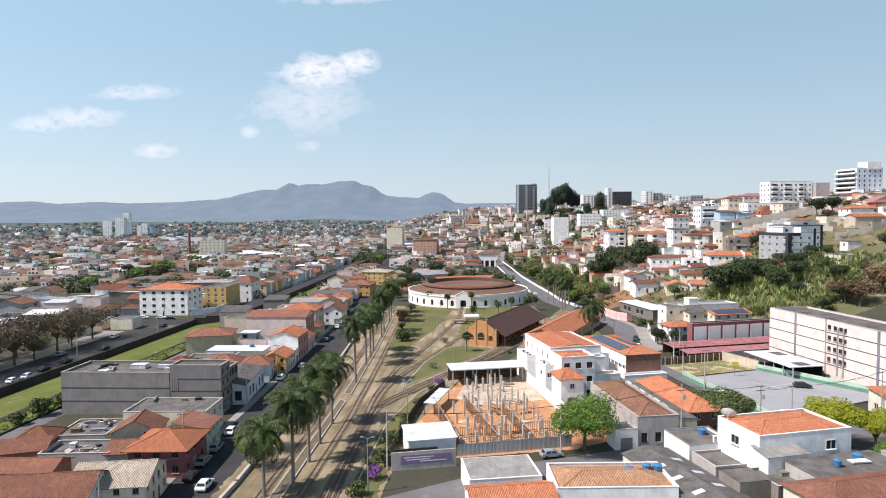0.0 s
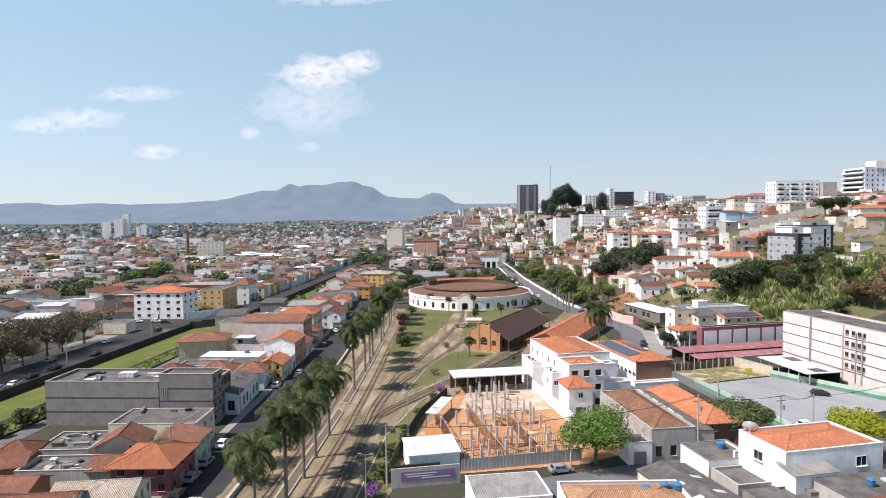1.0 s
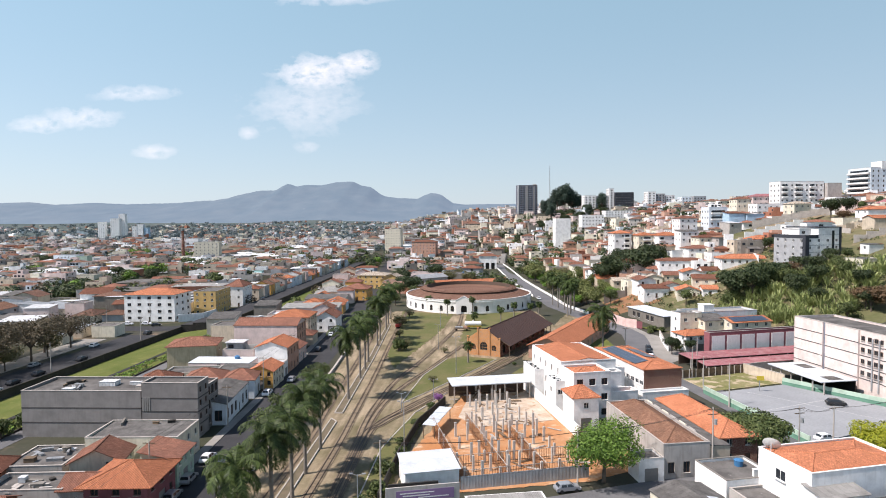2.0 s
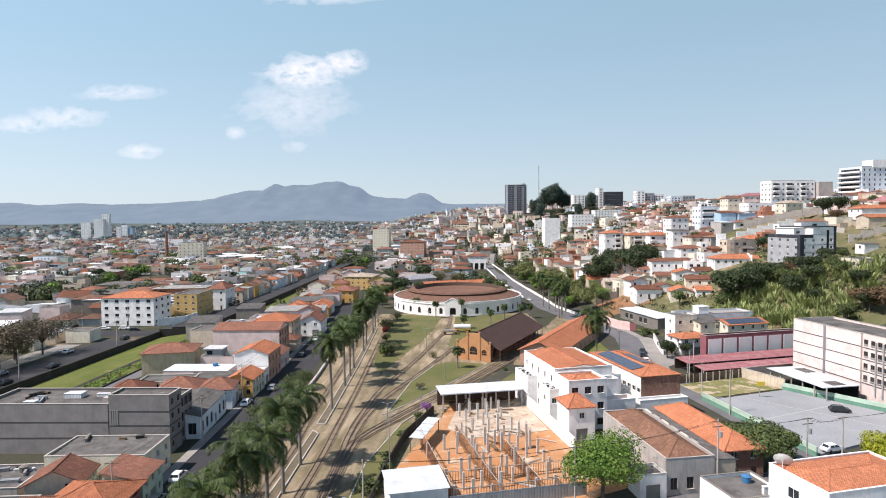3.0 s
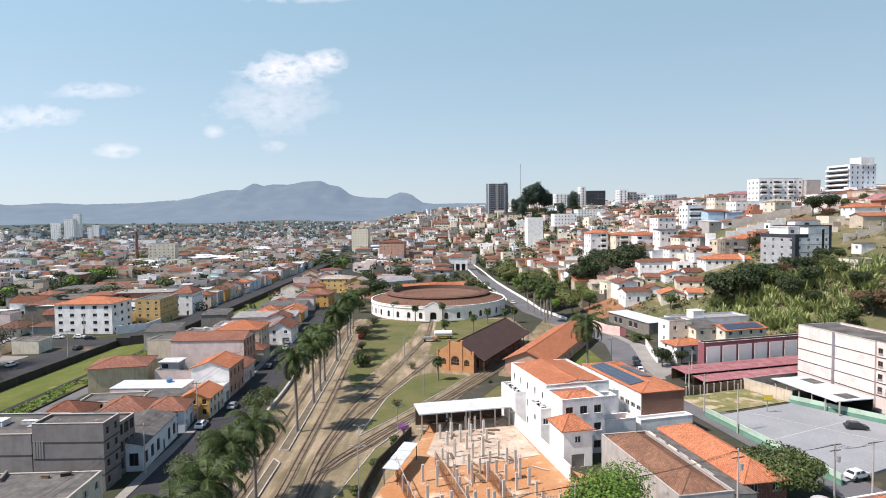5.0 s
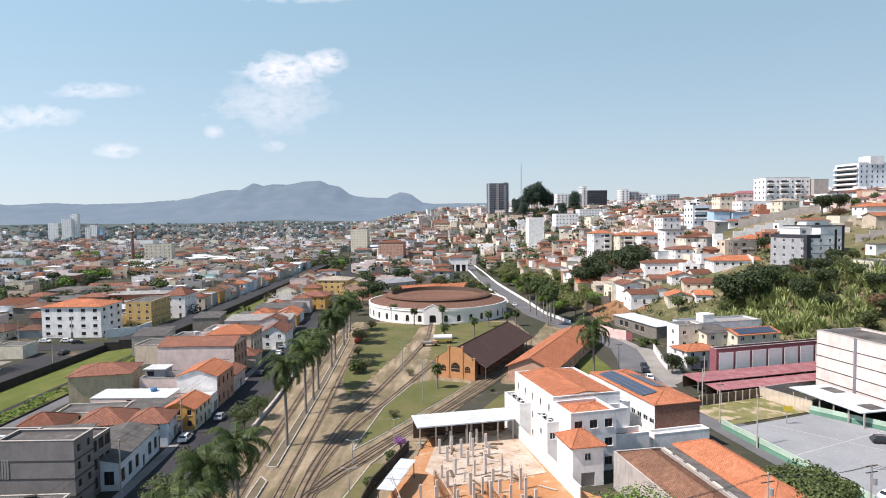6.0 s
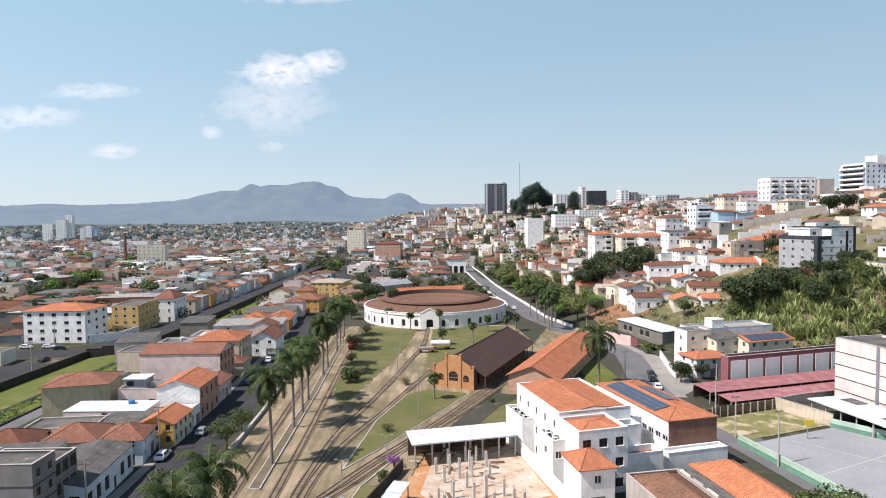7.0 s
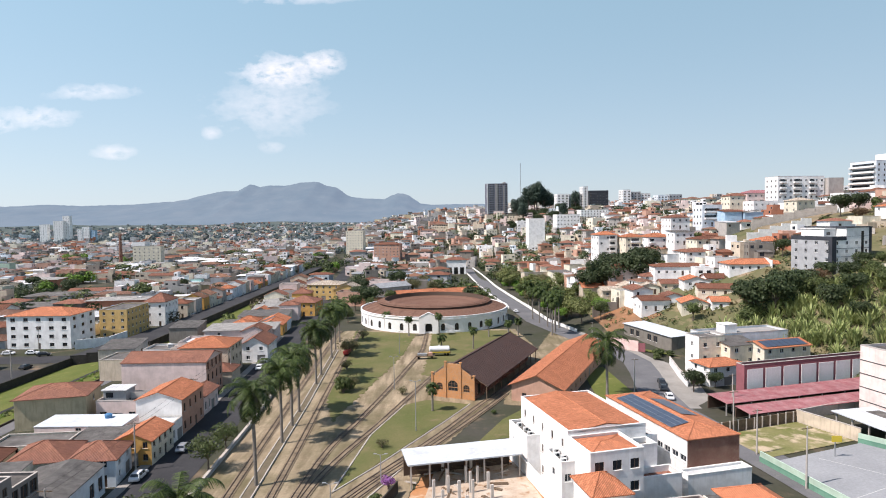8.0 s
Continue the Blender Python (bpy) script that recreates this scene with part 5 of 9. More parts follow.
F.house(0, 5.4, 0, 6.6, 6.7, roof="hip", wall="white", tile="tile_new", pitch=0.5, over=0.4, sides="f", win=0.6, label="small white house with red hipped roof", name="office_annex", category="building")

# brick hall with solar panels
F = Local(37.3, 153.7, 15.0)
bh = F.house(0, 9.5, 0, 25, 9.2, roof="hip", wall="brick_red", tile="tile_new", pitch=0.17, over=0.15, along="y", wall_of={"l": "white"}, sides="l", win_size=(1.6, 1.0), gap=2.0, label="brick hall with orange hipped roof and solar panels", name="brick_hall", category="building", storey=4.6, door=False)
for (u, w_, k0, k1) in ((-2.55, 3.3, 0, 9), (2.0, 3.0, 2, 7)):
    for k in range(k0, k1):
        m = Matrix.Translation((u, -6.6 + 1.9 * k, 9.2 + 4.75 * 0.17 - abs(u) * 0.17 + 0.24)) @ Matrix.Rotation(math.atan(0.17) * (1 if u > 0 else -1), 4, 'Y')
        panel = Mesh()
        panel.box(-w_ / 2, w_ / 2, -0.93, 0.93, 0, 0.05, "solar", m)
        for c in range(4):
            panel.box(-w_ / 2 + w_ * c / 3 - 0.025, -w_ / 2 + w_ * c / 3 + 0.025, -0.93, 0.93, 0.05, 0.058, "galvanised", m)
        part("solar_panel", panel, bh)
F.house(-1.6, 9.8, -2.4, -0.1, 4.5, roof="flat", wall="white", tile="white_metal", parapet=0.3, win=0, coping="render_white", label="low white lean-to before the brick hall", name="lean_to", category="building")

# row of halls on the cross street
F = Local(31.0, 116.2, 11.0)
F.house(0, 8.3, 0, 24.5, 5.5, roof="hip", wall="grey_render", tile="tile_lichen", pitch=0.48, along="y", parapet=0.5, sides="f", gap=2.7, storey=5.5, win_size=(1.2, 1.9), kind_w="brown", door=False, label="long stained grey house with old brown tile roof", name="row_house", category="house")
F.house(8.4, 12.3, 0.6, 26, 4.9, roof="shed", wall="beige", tile="fibre_cement", pitch=0.05, along="y", over=0.1, sides="", label="narrow hall with grey fibre-cement roof", name="row_house", category="house")
F.house(12.4, 19.4, 3.6, 27, 5.3, roof="hip", wall="brick_red", tile="tile_new", pitch=0.5, along="y", sides="f", label="long hall with patched red tile roof", name="row_house", category="house")
for k in range(6):
    me = Mesh()
    me.box(-0.12, 0.12, 0, 2.4, 0, 1.2, "cream" if k % 2 else "grey_render")
    thing("dormer_wall", "short stained wall piece rising beside the sheet roof", "wall", Matrix.Translation((*F.at(8.5, 5.0 + 3.3 * k), 5.0)) @ Matrix.Rotation(radians(11), 4, 'Z'), "wall pieces between the roofs", data=me)
F.house(-4.6, -0.2, -0.6, 3.6, 3.6, roof="flat", wall="white", tile="slab_roof", parapet=0.4, sides="f", label="white entrance with pergola front", name="entrance_house", category="house", win_size=(1.2, 1.6))

# ==== building site ====
patch("site_ground", [(-13.5, 123), (-3.4, 109.6), (19.5, 115), (30.5, 122), (26, 134), (19, 141), (14, 166), (10, 171), (-3, 168.5)], 0.10, "red_earth", "raw orange earth of the building site", "ground", ragged=0.5)
patch("site_slab", [(-4.5, 147), (0, 141), (9, 143), (16.5, 146), (12.0, 168.5), (-2.0, 166)], 0.20, "pale_earth", "pale dusty concrete slab of the building site", "ground", 0.2)
cn = thing("canopy_roof", "long white metal canopy over a dark open shelter", "shelter", Matrix.Translation((-6.1, 157.5, 0)) @ Matrix.Rotation(radians(13.5), 4, 'Z'))
me = Mesh()
me.box(-0.3, 19.2, -0.4, 6.4, 4.15, 4.4, "sheet_white", Matrix.Rotation(0.03, 4, 'X'))
part("roof", me, cn)
for k in range(7):
    me = Mesh()
    me.box(0.2 + 3.1 * k, 0.45 + 3.1 * k, 0.1, 0.35, 0, 4.3, "cast_concrete")
    part("post", me, cn)
me = Mesh()
# wall colour darkened to carry the shade inside the open shelter
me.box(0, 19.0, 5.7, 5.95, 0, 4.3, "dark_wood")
part("back_wall", me, cn)
for k in range(14):
    me = Mesh()
    a_ = 0.6 + 1.3 * k
    me.box(-1.4, 1.4, -0.12, 0.12, 0.0, 0.22, "weathered_wood" if k % 3 else "cast_concrete", Matrix.Translation((a_, 2.2 + 0.9 * (k % 4), 0.25 + 0.55 * (k % 3))) @ Matrix.Rotation(0.5 * (k % 5) - 1.0, 4, 'Z') @ Matrix.Rotation(0.12 * (k % 4) - 0.2, 4, 'Y'))
    part("stored_beam", me, cn)

F = Local(-3.0, 110.5, 15.0)
rnd = random.Random(5)
col = {}
for hh in (2.3, 2.9, 3.6):
    for k in range(2):
        me = Mesh()
        a = 0.22 if k else 0.18
        me.box(-a, a, -0.17, 0.17, 0, hh, "column_concrete")
        for sx in (-1, 1):
            for sy in (-1, 1):
                me.tube((sx * a * 0.7, sy * 0.09, hh), (sx * a * 0.75, sy * 0.1, hh + 0.55), 0.014, 0.014, "rebar", 4, False)
        col[hh, k] = me.data("concrete_column")
for i in range(8):
    for j in range(15):
        if rnd.random() < 0.16:
            continue
        u, v = 1.4 + i * 2.8 + rnd.uniform(-0.6, 0.6), 3.0 + j * 3.6 + rnd.uniform(-0.8, 0.8)
        if v > 26 + 0 and u < 0.5:
            continue
        x, y = F.at(u, v)
        if x < -9.5 + (y - 124) * 0.216 or (x < -2.5 and 136 < y < 153) or (y > 140 and x > 15.5 - (y - 147) * 0.325) or y > 166:
            continue
        thing("concrete_column", "grey cast concrete column with bare reinforcing steel on top", "column", Matrix.Translation((x, y, 0.1)) @ Matrix.Rotation(radians(15), 4, 'Z'), "columns of the building site", data=col[rnd.choice((2.3, 2.9, 3.6, 2.9)), rnd.randrange(2)])


def rebar_row(u0, v0, u1, v1, h=2.6):
    """A row of tied reinforcing bars with rails."""
    (x0, y0), (x1, y1) = F.at(u0, v0), F.at(u1, v1)
    L = math.hypot(x1 - x0, y1 - y0)
    t = thing("reinforcement_row", "row of upright rusty reinforcing bars and planks", "reinforcement", Matrix.Translation((x0, y0, 0.1)) @ Matrix.Rotation(math.atan2(y1 - y0, x1 - x0), 4, 'Z'), "reinforcement of the building site")
    me = Mesh()
    k = int(L / 0.45)
    for i in range(k + 1):
        x = L * i / k
        me.tube((x, 0, 0), (x + rnd.uniform(-0.05, 0.05), 0, h * rnd.uniform(0.9, 1.1)), 0.03, 0.025, "rebar", 4, False)
        me.tube((x, 0.25, 0), (x, 0.25, h * rnd.uniform(0.9, 1.05)), 0.03, 0.025, "rebar", 4, False)
    b = part("rebar_cage", me, t)
    b["kind"] = "stuff"
    for z_ in (0.5, h * 0.95):
        me = Mesh()
        me.box(0, L, -0.04, 0.05, z_, z_ + 0.09, "cast_concrete" if z_ > 1 else "weathered_wood")
        part("beam", me, t)


rebar_row(1.0, 1.6, 22, 1.6)
rebar_row(1.0, 1.6, 1.0, 28.0, 3.0)
rebar_row(8.5, 1.6, 8.5, 30.0, 2.8)
rebar_row(15.5, 1.6, 15.5, 24.0, 2.6)
rebar_row(1.0, 9.0, 22, 9.0, 2.2)

low_wall("boundary_wall", [(12.6, 166.0), (19.8, 134.8)], 2.6, 0.25, "render_white", "white boundary wall between building site and office", "render_white")
# hoarding, hut with banner, small lean-to
for (u0, u1) in ((0.2, 7), (7, 14.5), (14.5, 22.5)):
    h_ = Mesh()
    x, y = F.at(u0, 0)
    h_.box(0, u1 - u0 - 0.05, 0, 0.08, 0, 2.3, "hoarding", Matrix.Identity(4))
    for k in range(4):
        h_.box((u1 - u0) * k / 3.2, (u1 - u0) * k / 3.2 + 0.1, 0.08, 0.18, 0, 2.4, "weathered_wood")
    thing("hoarding_panel", "grey-blue corrugated metal hoarding round the building site", "fence", Matrix.Translation((x, y, 0)) @ Matrix.Rotation(radians(15), 4, 'Z'), "site hoarding", data=h_)
hut = house(-8.3, 113.2, 15.0, 8.8, 7.6, 3.6, roof="shed", wall="white", tile="sheet_white", pitch=0.04, over=0.3, sides="", label="white site hut with pale metal roof", name="site_hut", category="hut")
sg = thing("banner_wall", "grey roadside wall with a long faded purple banner", "banner", Matrix.Translation((-14.0, 103.6, 0)) @ Matrix.Rotation(radians(14), 4, 'Z'))
me = Mesh()
me.box(0, 11.5, 0, 0.25, 0, 3.2, "grey_render")
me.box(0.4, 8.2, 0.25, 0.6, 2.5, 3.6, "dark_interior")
part("wall", me, sg)
me = Mesh()
me.box(1.6, 10.6, -0.06, -0.01, 1.0, 2.6, "banner_purple")
part("banner", me, sg, "faded purple banner with unreadable printing")
me = Mesh()
for z_, a, b in ((2.1, 2.2, 7.5), (1.7, 2.6, 6.8), (1.35, 5.0, 9.8)):
    me.box(a, b, -0.075, -0.065, z_, z_ + 0.16, "frame_white")
part("print", me, sg)
lt = thing("lean_to", "small white corrugated lean-to roof on posts", "shelter", Matrix.Translation((-11.3, 134.2, 0)) @ Matrix.Rotation(radians(-14), 4, 'Z'))
me = Mesh()
for k in range(3):
    me.box(0, 2.7, k * 3.8, k * 3.8 + 4.0, 2.7 + 0.12 * k, 2.8 + 0.12 * k, "sheet_white")
part("roof", me, lt)
for (a, b) in ((0.2, 0.2), (2.5, 0.2), (0.2, 11.0), (2.5, 11.0)):
    me = Mesh()
    me.box(a - 0.07, a + 0.07, b - 0.07, b + 0.07, 0, 2.7, "weathered_wood")
    part("post", me, lt)
low_wall("site_fence", [(-15.4, 105), (-14.6, 122), (-12.8, 140), (-8.0, 156.5)], 2.0, 0.2, "black_stain_shade", "dark concrete fence along the building site")

# ==== right side: court, red wall, flats ====
patch("sports_court", [(57, 166.5), (78, 175), (97, 150), (64, 133)], 0.45, "court_paint", "grey painted concrete sports court", "court", 0.6)
for a, b in (((61, 151.5), (86, 164)), ((60, 161), (62.5, 142)), ((66, 168), (86, 147))):
    me = Mesh()
    L = math.hypot(b[0] - a[0], b[1] - a[1])
    me.box(0, L, -0.06, 0.06, 0.454, 0.458, "white_line", Matrix.Translation((*a, 0)) @ Matrix.Rotation(math.atan2(b[1] - a[1], b[0] - a[0]), 4, 'Z'))
    thing("court_line", "faded white painted court line", "line", kind="structure", data=me)
for pts in ([(55.6, 167.5), (63.0, 132.5)], [(78.5, 176), (98, 151), (108, 138)]):
    low_wall("court_wall", pts, 2.0, 0.25, "green", "pale green painted court wall")
    low_wall("court_wall", pts, 0.95, 0.32, "court_green", "dark green painted base of the court wall", "court_green")
patch("vacant_lot", [(54.5, 181), (57.5, 169), (78.4, 177.2), (73.4, 188.2)], 0.15, "rough_grass", "dry grass and bare earth of a vacant lot", "lot")
low_wall("lot_wall", [(54, 181.8), (73.6, 188.8)], 2.2, 0.2, "weathered_wood", "brown wooden fence of the lot")
for k in range(10):
    me = Mesh()
    me.box(-0.11, 0.11, -0.11, 0.11, -0.2, 2.35, "cast_concrete")
    thing("fence_post", "pale concrete post of the lot fence", "post", Matrix.Translation((55.0 + 1.98 * k, 182.0 + 0.707 * k, 0)), "posts of the lot fence", data=me)
low_wall("lot_wall", [(73.8, 188.8), (79.2, 176.8)], 2.6, 0.25, "beige", "weathered beige wall of the lot", "cast_concrete")
low_wall("yard_wall", [(75.0, 189.6), (84.0, 193.4), (92.0, 196.2)], 2.4, 0.25, "cast_concrete", "grey concrete wall between lot and flats")

F = Local(66.6, 203.0, 16.5)
rw = F.house(3.4, 41, 0, 2.6, 7.4, roof="flat", wall="maroon", tile="slab_roof", win=0, parapet=0.4, z=0.6, label="maroon hall with pale blank panels", name="panel_hall", category="building")
me = Mesh()
for k in range(7):
    me.box(-18.0 + 5.3 * k, -18.0 + 5.3 * k + 4.5, -1.38, -1.30, 2.0, 6.7, "render_white")
    pd_ = me
    me = Mesh()
    part("panel", pd_, rw, "pale rendered panel")
for (v0, v1, u0, u1, z_) in ((-9.0, -2.6, -9, 38, 3.2), (-14.6, -10.0, -8, 26, 2.5)):
    t = thing("shed_roof", "long low shed with faded red metal roof", "shed", Matrix.Translation((*F.at(u0, v0), 0.3)) @ Matrix.Rotation(radians(16.5), 4, 'Z'), "red-roofed sheds")
    me = Mesh()
    L, d_ = u1 - u0, v1 - v0
    m = Matrix.Translation((0, 0, z_ - 0.6)) @ Matrix.Rotation(math.atan(0.5 / d_), 4, 'X')
    me.box(0, L, 0, d_, 0, 0.12, "red_metal", m)
    part("roof", me, t)
    me = Mesh()
    me.box(0, L, d_ - 0.4, d_ - 0.15, 0, z_ - 0.5, "dark_wood")
    part("back_wall", me, t)
    for k in range(8):
        me = Mesh()
        me.box(L * k / 7.2, L * k / 7.2 + 0.2, 0.3, 0.5, 0, z_ - 0.6, "grey_render")
        part("post", me, t)

# block of flats
F = Local(99.0, 146.5, 12.0)
fl = F.house(0, 12, 0, 46.5, 14.2, roof="flat", wall="flats_pale", tile="slab_roof", win=0, parapet=0.5, z=0.8, label="five-storey pale cream-pink block of flats with dark grooves", name="apartment_block", category="building", trim="dark_groove", storey=2.9)
for (v0, v1) in ((0.0, 6.6), (7.5, 16.8), (24.2, 35.0), (35.9, 46.5)):
    me = Mesh()
    me.box(-6.5, -6.0, v0 - 23.25, v1 - 23.25, 0, 14.68, "flats_pale")
    part("wall_panel", me, fl)
    me = Mesh()
    for k in range(1, 5):
        me.box(-6.54, -6.49, v0 - 23.25, v1 - 23.25, 2.9 * k - 0.1, 2.9 * k + 0.1, "dark_groove")
    me.box(-6.56, -6.0, v0 - 23.25, v1 - 23.25, 14.7, 14.78, "cast_concrete")
    part("groove", me, fl)
for v in (18.3, 20.3):
    me = Mesh()
    me.box(-6.3, -6.0, v - 23.45, v - 23.15, 0.5, 13.2, "cool_grey")
    part("pilaster", me, fl)
for (v0, v1) in ((6.6, 7.5), (35.0, 35.9)):
    me = Mesh()
    me.box(-6.06, -5.98, v0 - 23.25, v1 - 23.25, 0, 14.6, "slate_blue")
    part("dark_band", me, fl)
wd, pn = window_data(1.1, 1.1, "brown")
for k in range(5):
    for v in (17.5, 19.3, 21.2, 23.2):
        if k:
            wo = part("window", wd, fl, m=Matrix.Translation((-6.03, v - 23.25, 0.9 + 2.85 * k)) @ Matrix.Rotation(-math.pi / 2, 4, 'Z') @ Matrix.Translation((0, -0.06, 0)))
            part("pane", pn, wo)
cr_ = thing("carport", "flat white carport roof before the flats", "shelter", Matrix.Translation((79.0, 184.6, 0)) @ Matrix.Rotation(radians(-78), 4, 'Z'))
me = Mesh()
me.box(-0.4, 19.2, -0.4, 9.6, 3.4, 3.6, "sheet_white")
part("roof", me, cr_)
for b in ((2.0, 6.4, 5.6, 8.8), (14.6, 18.2, 3.0, 6.6)):
    me = Mesh()
    me.box(b[0], b[1], b[2], b[3], 3.6, 3.64, "fibre_cement")
    part("roof_sheet", me, cr_, "dark weathered replacement sheets")
me = Mesh()
# shade under the carport roof, put in as a near-black wall
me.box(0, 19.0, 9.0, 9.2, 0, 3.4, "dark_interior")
part("back_wall", me, cr_)
for k in range(6):
    me = Mesh()
    me.box(0.2 + 3.8 * k, 0.45 + 3.8 * k, 0.2, 0.45, 0, 3.4, "cast_concrete")
    part("post", me, cr_)

# ==== near houses, street side ====
T = "two-storey"
cb = house(-62.3, 134.9, 1.0, 11.6, 5.2, 10.9, roof="flat", wall="stone_grey", tile="slab_roof", parapet=0.4, sides="r", trim="dark_groove", storey=2.9, kind_w="brown", gap=2.6, win_size=(0.9, 1.2),
      label="large bare grey three-storey commercial building with parapet roof", category="building", name="commercial_building", coping="cast_concrete")
house(-80.9, 137.6, 1.0, 25.0, 11.0, 9.1, roof="flat", wall="stone_grey", tile="slab_roof", parapet=0.5, win=0, trim="dark_groove", storey=2.9, door=False, label="lower grey wing of the commercial building with skylights", category="building", name="commercial_wing", coping="cast_concrete")
house(-62.6, 140.6, 1.0, 11.0, 5.8, 9.0, roof="flat", wall="stone_grey", tile="slab_roof", parapet=0.4, sides="r", storey=3.0, kind_w="brown", gap=1.9, win_size=(1.5, 1.9), door=False, label="rear part of the grey commercial building with glazed street side", category="building", name="commercial_wing")
me = Mesh()
for k in range(4):
    me.box(-5.6 + 0.42 * k, -5.3 + 0.42 * k, -2.68, -2.6, 5.5, 8.4, "shutter")
part("louvre", me, cb, "narrow dark louvre strip")
house(-61.6, 121.4, 3, 16.5, 9.5, 5.3, roof="shed", wall="cream", tile="fibre_cement", parapet=0.5, pitch=0.03, sides="r", label="low cream house with grey sheet roof behind a parapet", coping="cast_concrete")
house(-53.8, 103.6, 4, 9.5, 9.5, 5.2, roof="hip", wall="maroon", tile="tile_new", along="x", pitch=0.36, sides="fr", over=0.9, label="dark red two-storey shop with terracotta roof", kind_w="brown", gap=2.6)
house(-52.6, 112.6, 4, 6.0, 7.0, 4.9, roof="shed", wall="green", tile="tile_mid", along="y", pitch=0.2, sides="r", label="narrow green house with tiled roof and tall windows", win_size=(0.9, 1.8), gap=2.2)
house(-60.2, 102.2, 8, 5.0, 6.0, 4.2, roof="gable", wall="grey_render", tile="tile_mid", along="x", label="low grey house with small red tile roof")
house(-63.6, 111.8, 14, 8.0, 6.5, 4.6, roof="gable", wall="beige", tile="tile_mid", along="y", pitch=0.5, label="beige house with worn red tile roof", win=0.3)
house(-54.6, 90.0, 10, 11.0, 9.5, 4.6, roof="gable", wall="cream", tile="tile_pale", along="x", pitch=0.4, over=0.5, sides="fr", label="old cream corner house with pale lichen-covered tile roof", gap=2.3, win_size=(0.9, 1.7), kind_w="brown")
house(-61.5, 84.6, 11, 13.0, 9.0, 4.9, roof="gable", wall="pale_blue", tile="tile_mid", along="x", pitch=0.42, over=0.5, sides="f", label="pale blue house with wide terracotta roof", win=0.4)
house(-71.8, 93.6, 4, 10.0, 5.6, 4.2, roof="gable", wall="terracotta_wall", tile="tile_mid", along="x", pitch=0.4, label="brick-red house with orange tile roof", win=0.3)
house(-76.0, 83.5, 6, 15.0, 9.0, 4.0, roof="gable", wall="beige", tile="tile_mid", along="x", pitch=0.4, label="beige house with broad orange tile roof and skylight", win=0.3)
house(-80.5, 107.2, 16, 6.5, 6.5, 4.2, roof="hip", wall="terracotta_wall", tile="tile_old", pitch=0.5, label="small brick-red house with dark hipped tile roof", win=0.3)
house(-73.5, 112.5, 6, 9.5, 9.5, 3.9, roof="flat", wall="grey_render", tile="slab_roof", parapet=0.15, tank="raw_concrete", label="unfinished grey house with cluttered flat roof and water tank", win=0.3)
house(-68.0, 101.5, 5, 12.0, 6.5, 3.8, roof="flat", wall="grey_render", tile="slab_roof", parapet=0.6, label="low grey house with flat roof", win=0.2)
house(-78.5, 99.6, 20, 9.0, 3.5, 4.4, roof="shed", wall="terracotta_wall", tile="tile_mid", along="x", pitch=0.3, label="brick-red lean-to with red tile roof", win=0)
house(-60.0, 148.6, 6, 10.0, 17.6, 4.6, roof="gable", wall="pale_blue", tile="fibre_cement", along="y", pitch=0.22, over=0.2, sides="fr", label="long pale blue workshop with grey sheet roof", gap=2.6, storey=4.6, win_size=(1.6, 2.3), kind_w="dark")
house(-73.0, 150.0, 9, 13.0, 14.0, 4.6, roof="shed", wall="cream", tile="fibre_cement", pitch=0.05, over=0.1, label="cream workshop with weathered grey sheet roof", win=0.3)
house(-68.8, 163.0, 12, 9.0, 9.0, 4.8, roof="hip", wall="cream", tile="tile_mid", pitch=0.45, label="cream house with orange-red hipped tile roof", win=0.4)
house(-59.6, 163.2, 10, 7.5, 8.0, 4.8, roof="hip", wall="pale_blue", tile="tile_mid", pitch=0.45, sides="fr", label="pale blue house with hipped tile roof")
house(-79.5, 160.0, 12, 9.0, 10.0, 4.6, roof="hip", wall="beige", tile="tile_old", pitch=0.45, label="beige house with old brown tile roof", win=0.4)
house(-64.0, 172.8, 1, 9.6, 7.4, 4.4, roof="shed", wall="pale_pink", tile="fibre_cement", pitch=0.05, over=0.15, sides="f", label="pale pink house with dark grey sheet roof", win=0.3)
house(-75.0, 169.5, 6, 13.0, 7.0, 4.5, roof="flat", wall="cream", tile="slab_roof", parapet=0.3, label="cream house with flat roof", win=0.4)
house(-57.0, 173.3, 1, 7.0, 9.2, 4.5, roof="gable", wall="ochre", tile="tile_new", along="y", pitch=0.42, over=0.25, sides="fr", wall_of={"r": "cream"}, label="ochre house with orange tile roof and cream street front", gap=2.0, win_size=(0.9, 2.0), kind_w="brown")
house(-71.0, 179.2, 0, 17.0, 6.6, 4.9, roof="shed", wall="pale_pink", tile="sheet_white", pitch=0.03, over=0.1, tank="tank_blue", label="pale pink house with pale sheet roof", win=0.4)
house(-57.4, 181.2, 1, 6.2, 5.4, 3.9, roof="flat", wall="white", tile="white_metal", parapet=0.3, sides="r", label="low white house with flat sheet roof on the street", gap=2.2, win_size=(0.9, 1.7))
house(-86.2, 194.5, 14, 13.8, 11.0, 6.8, roof="hip", wall="olive_render", tile="tile_mid", pitch=0.30, over=0.5, sides="fr", win=0.15, label="square olive-stained two-storey house with red hipped roof")
ah = house(-72.3, 196.4, 1, 9.4, 8.0, 4.2, roof="flat", wall="pale_pink", tile="slab_roof", parapet=0.8, label="pale pink terrace house with arched openings and a white roof hut", win_size=(1.5, 1.6), gap=2.9, kind_w="dark", sides="f")
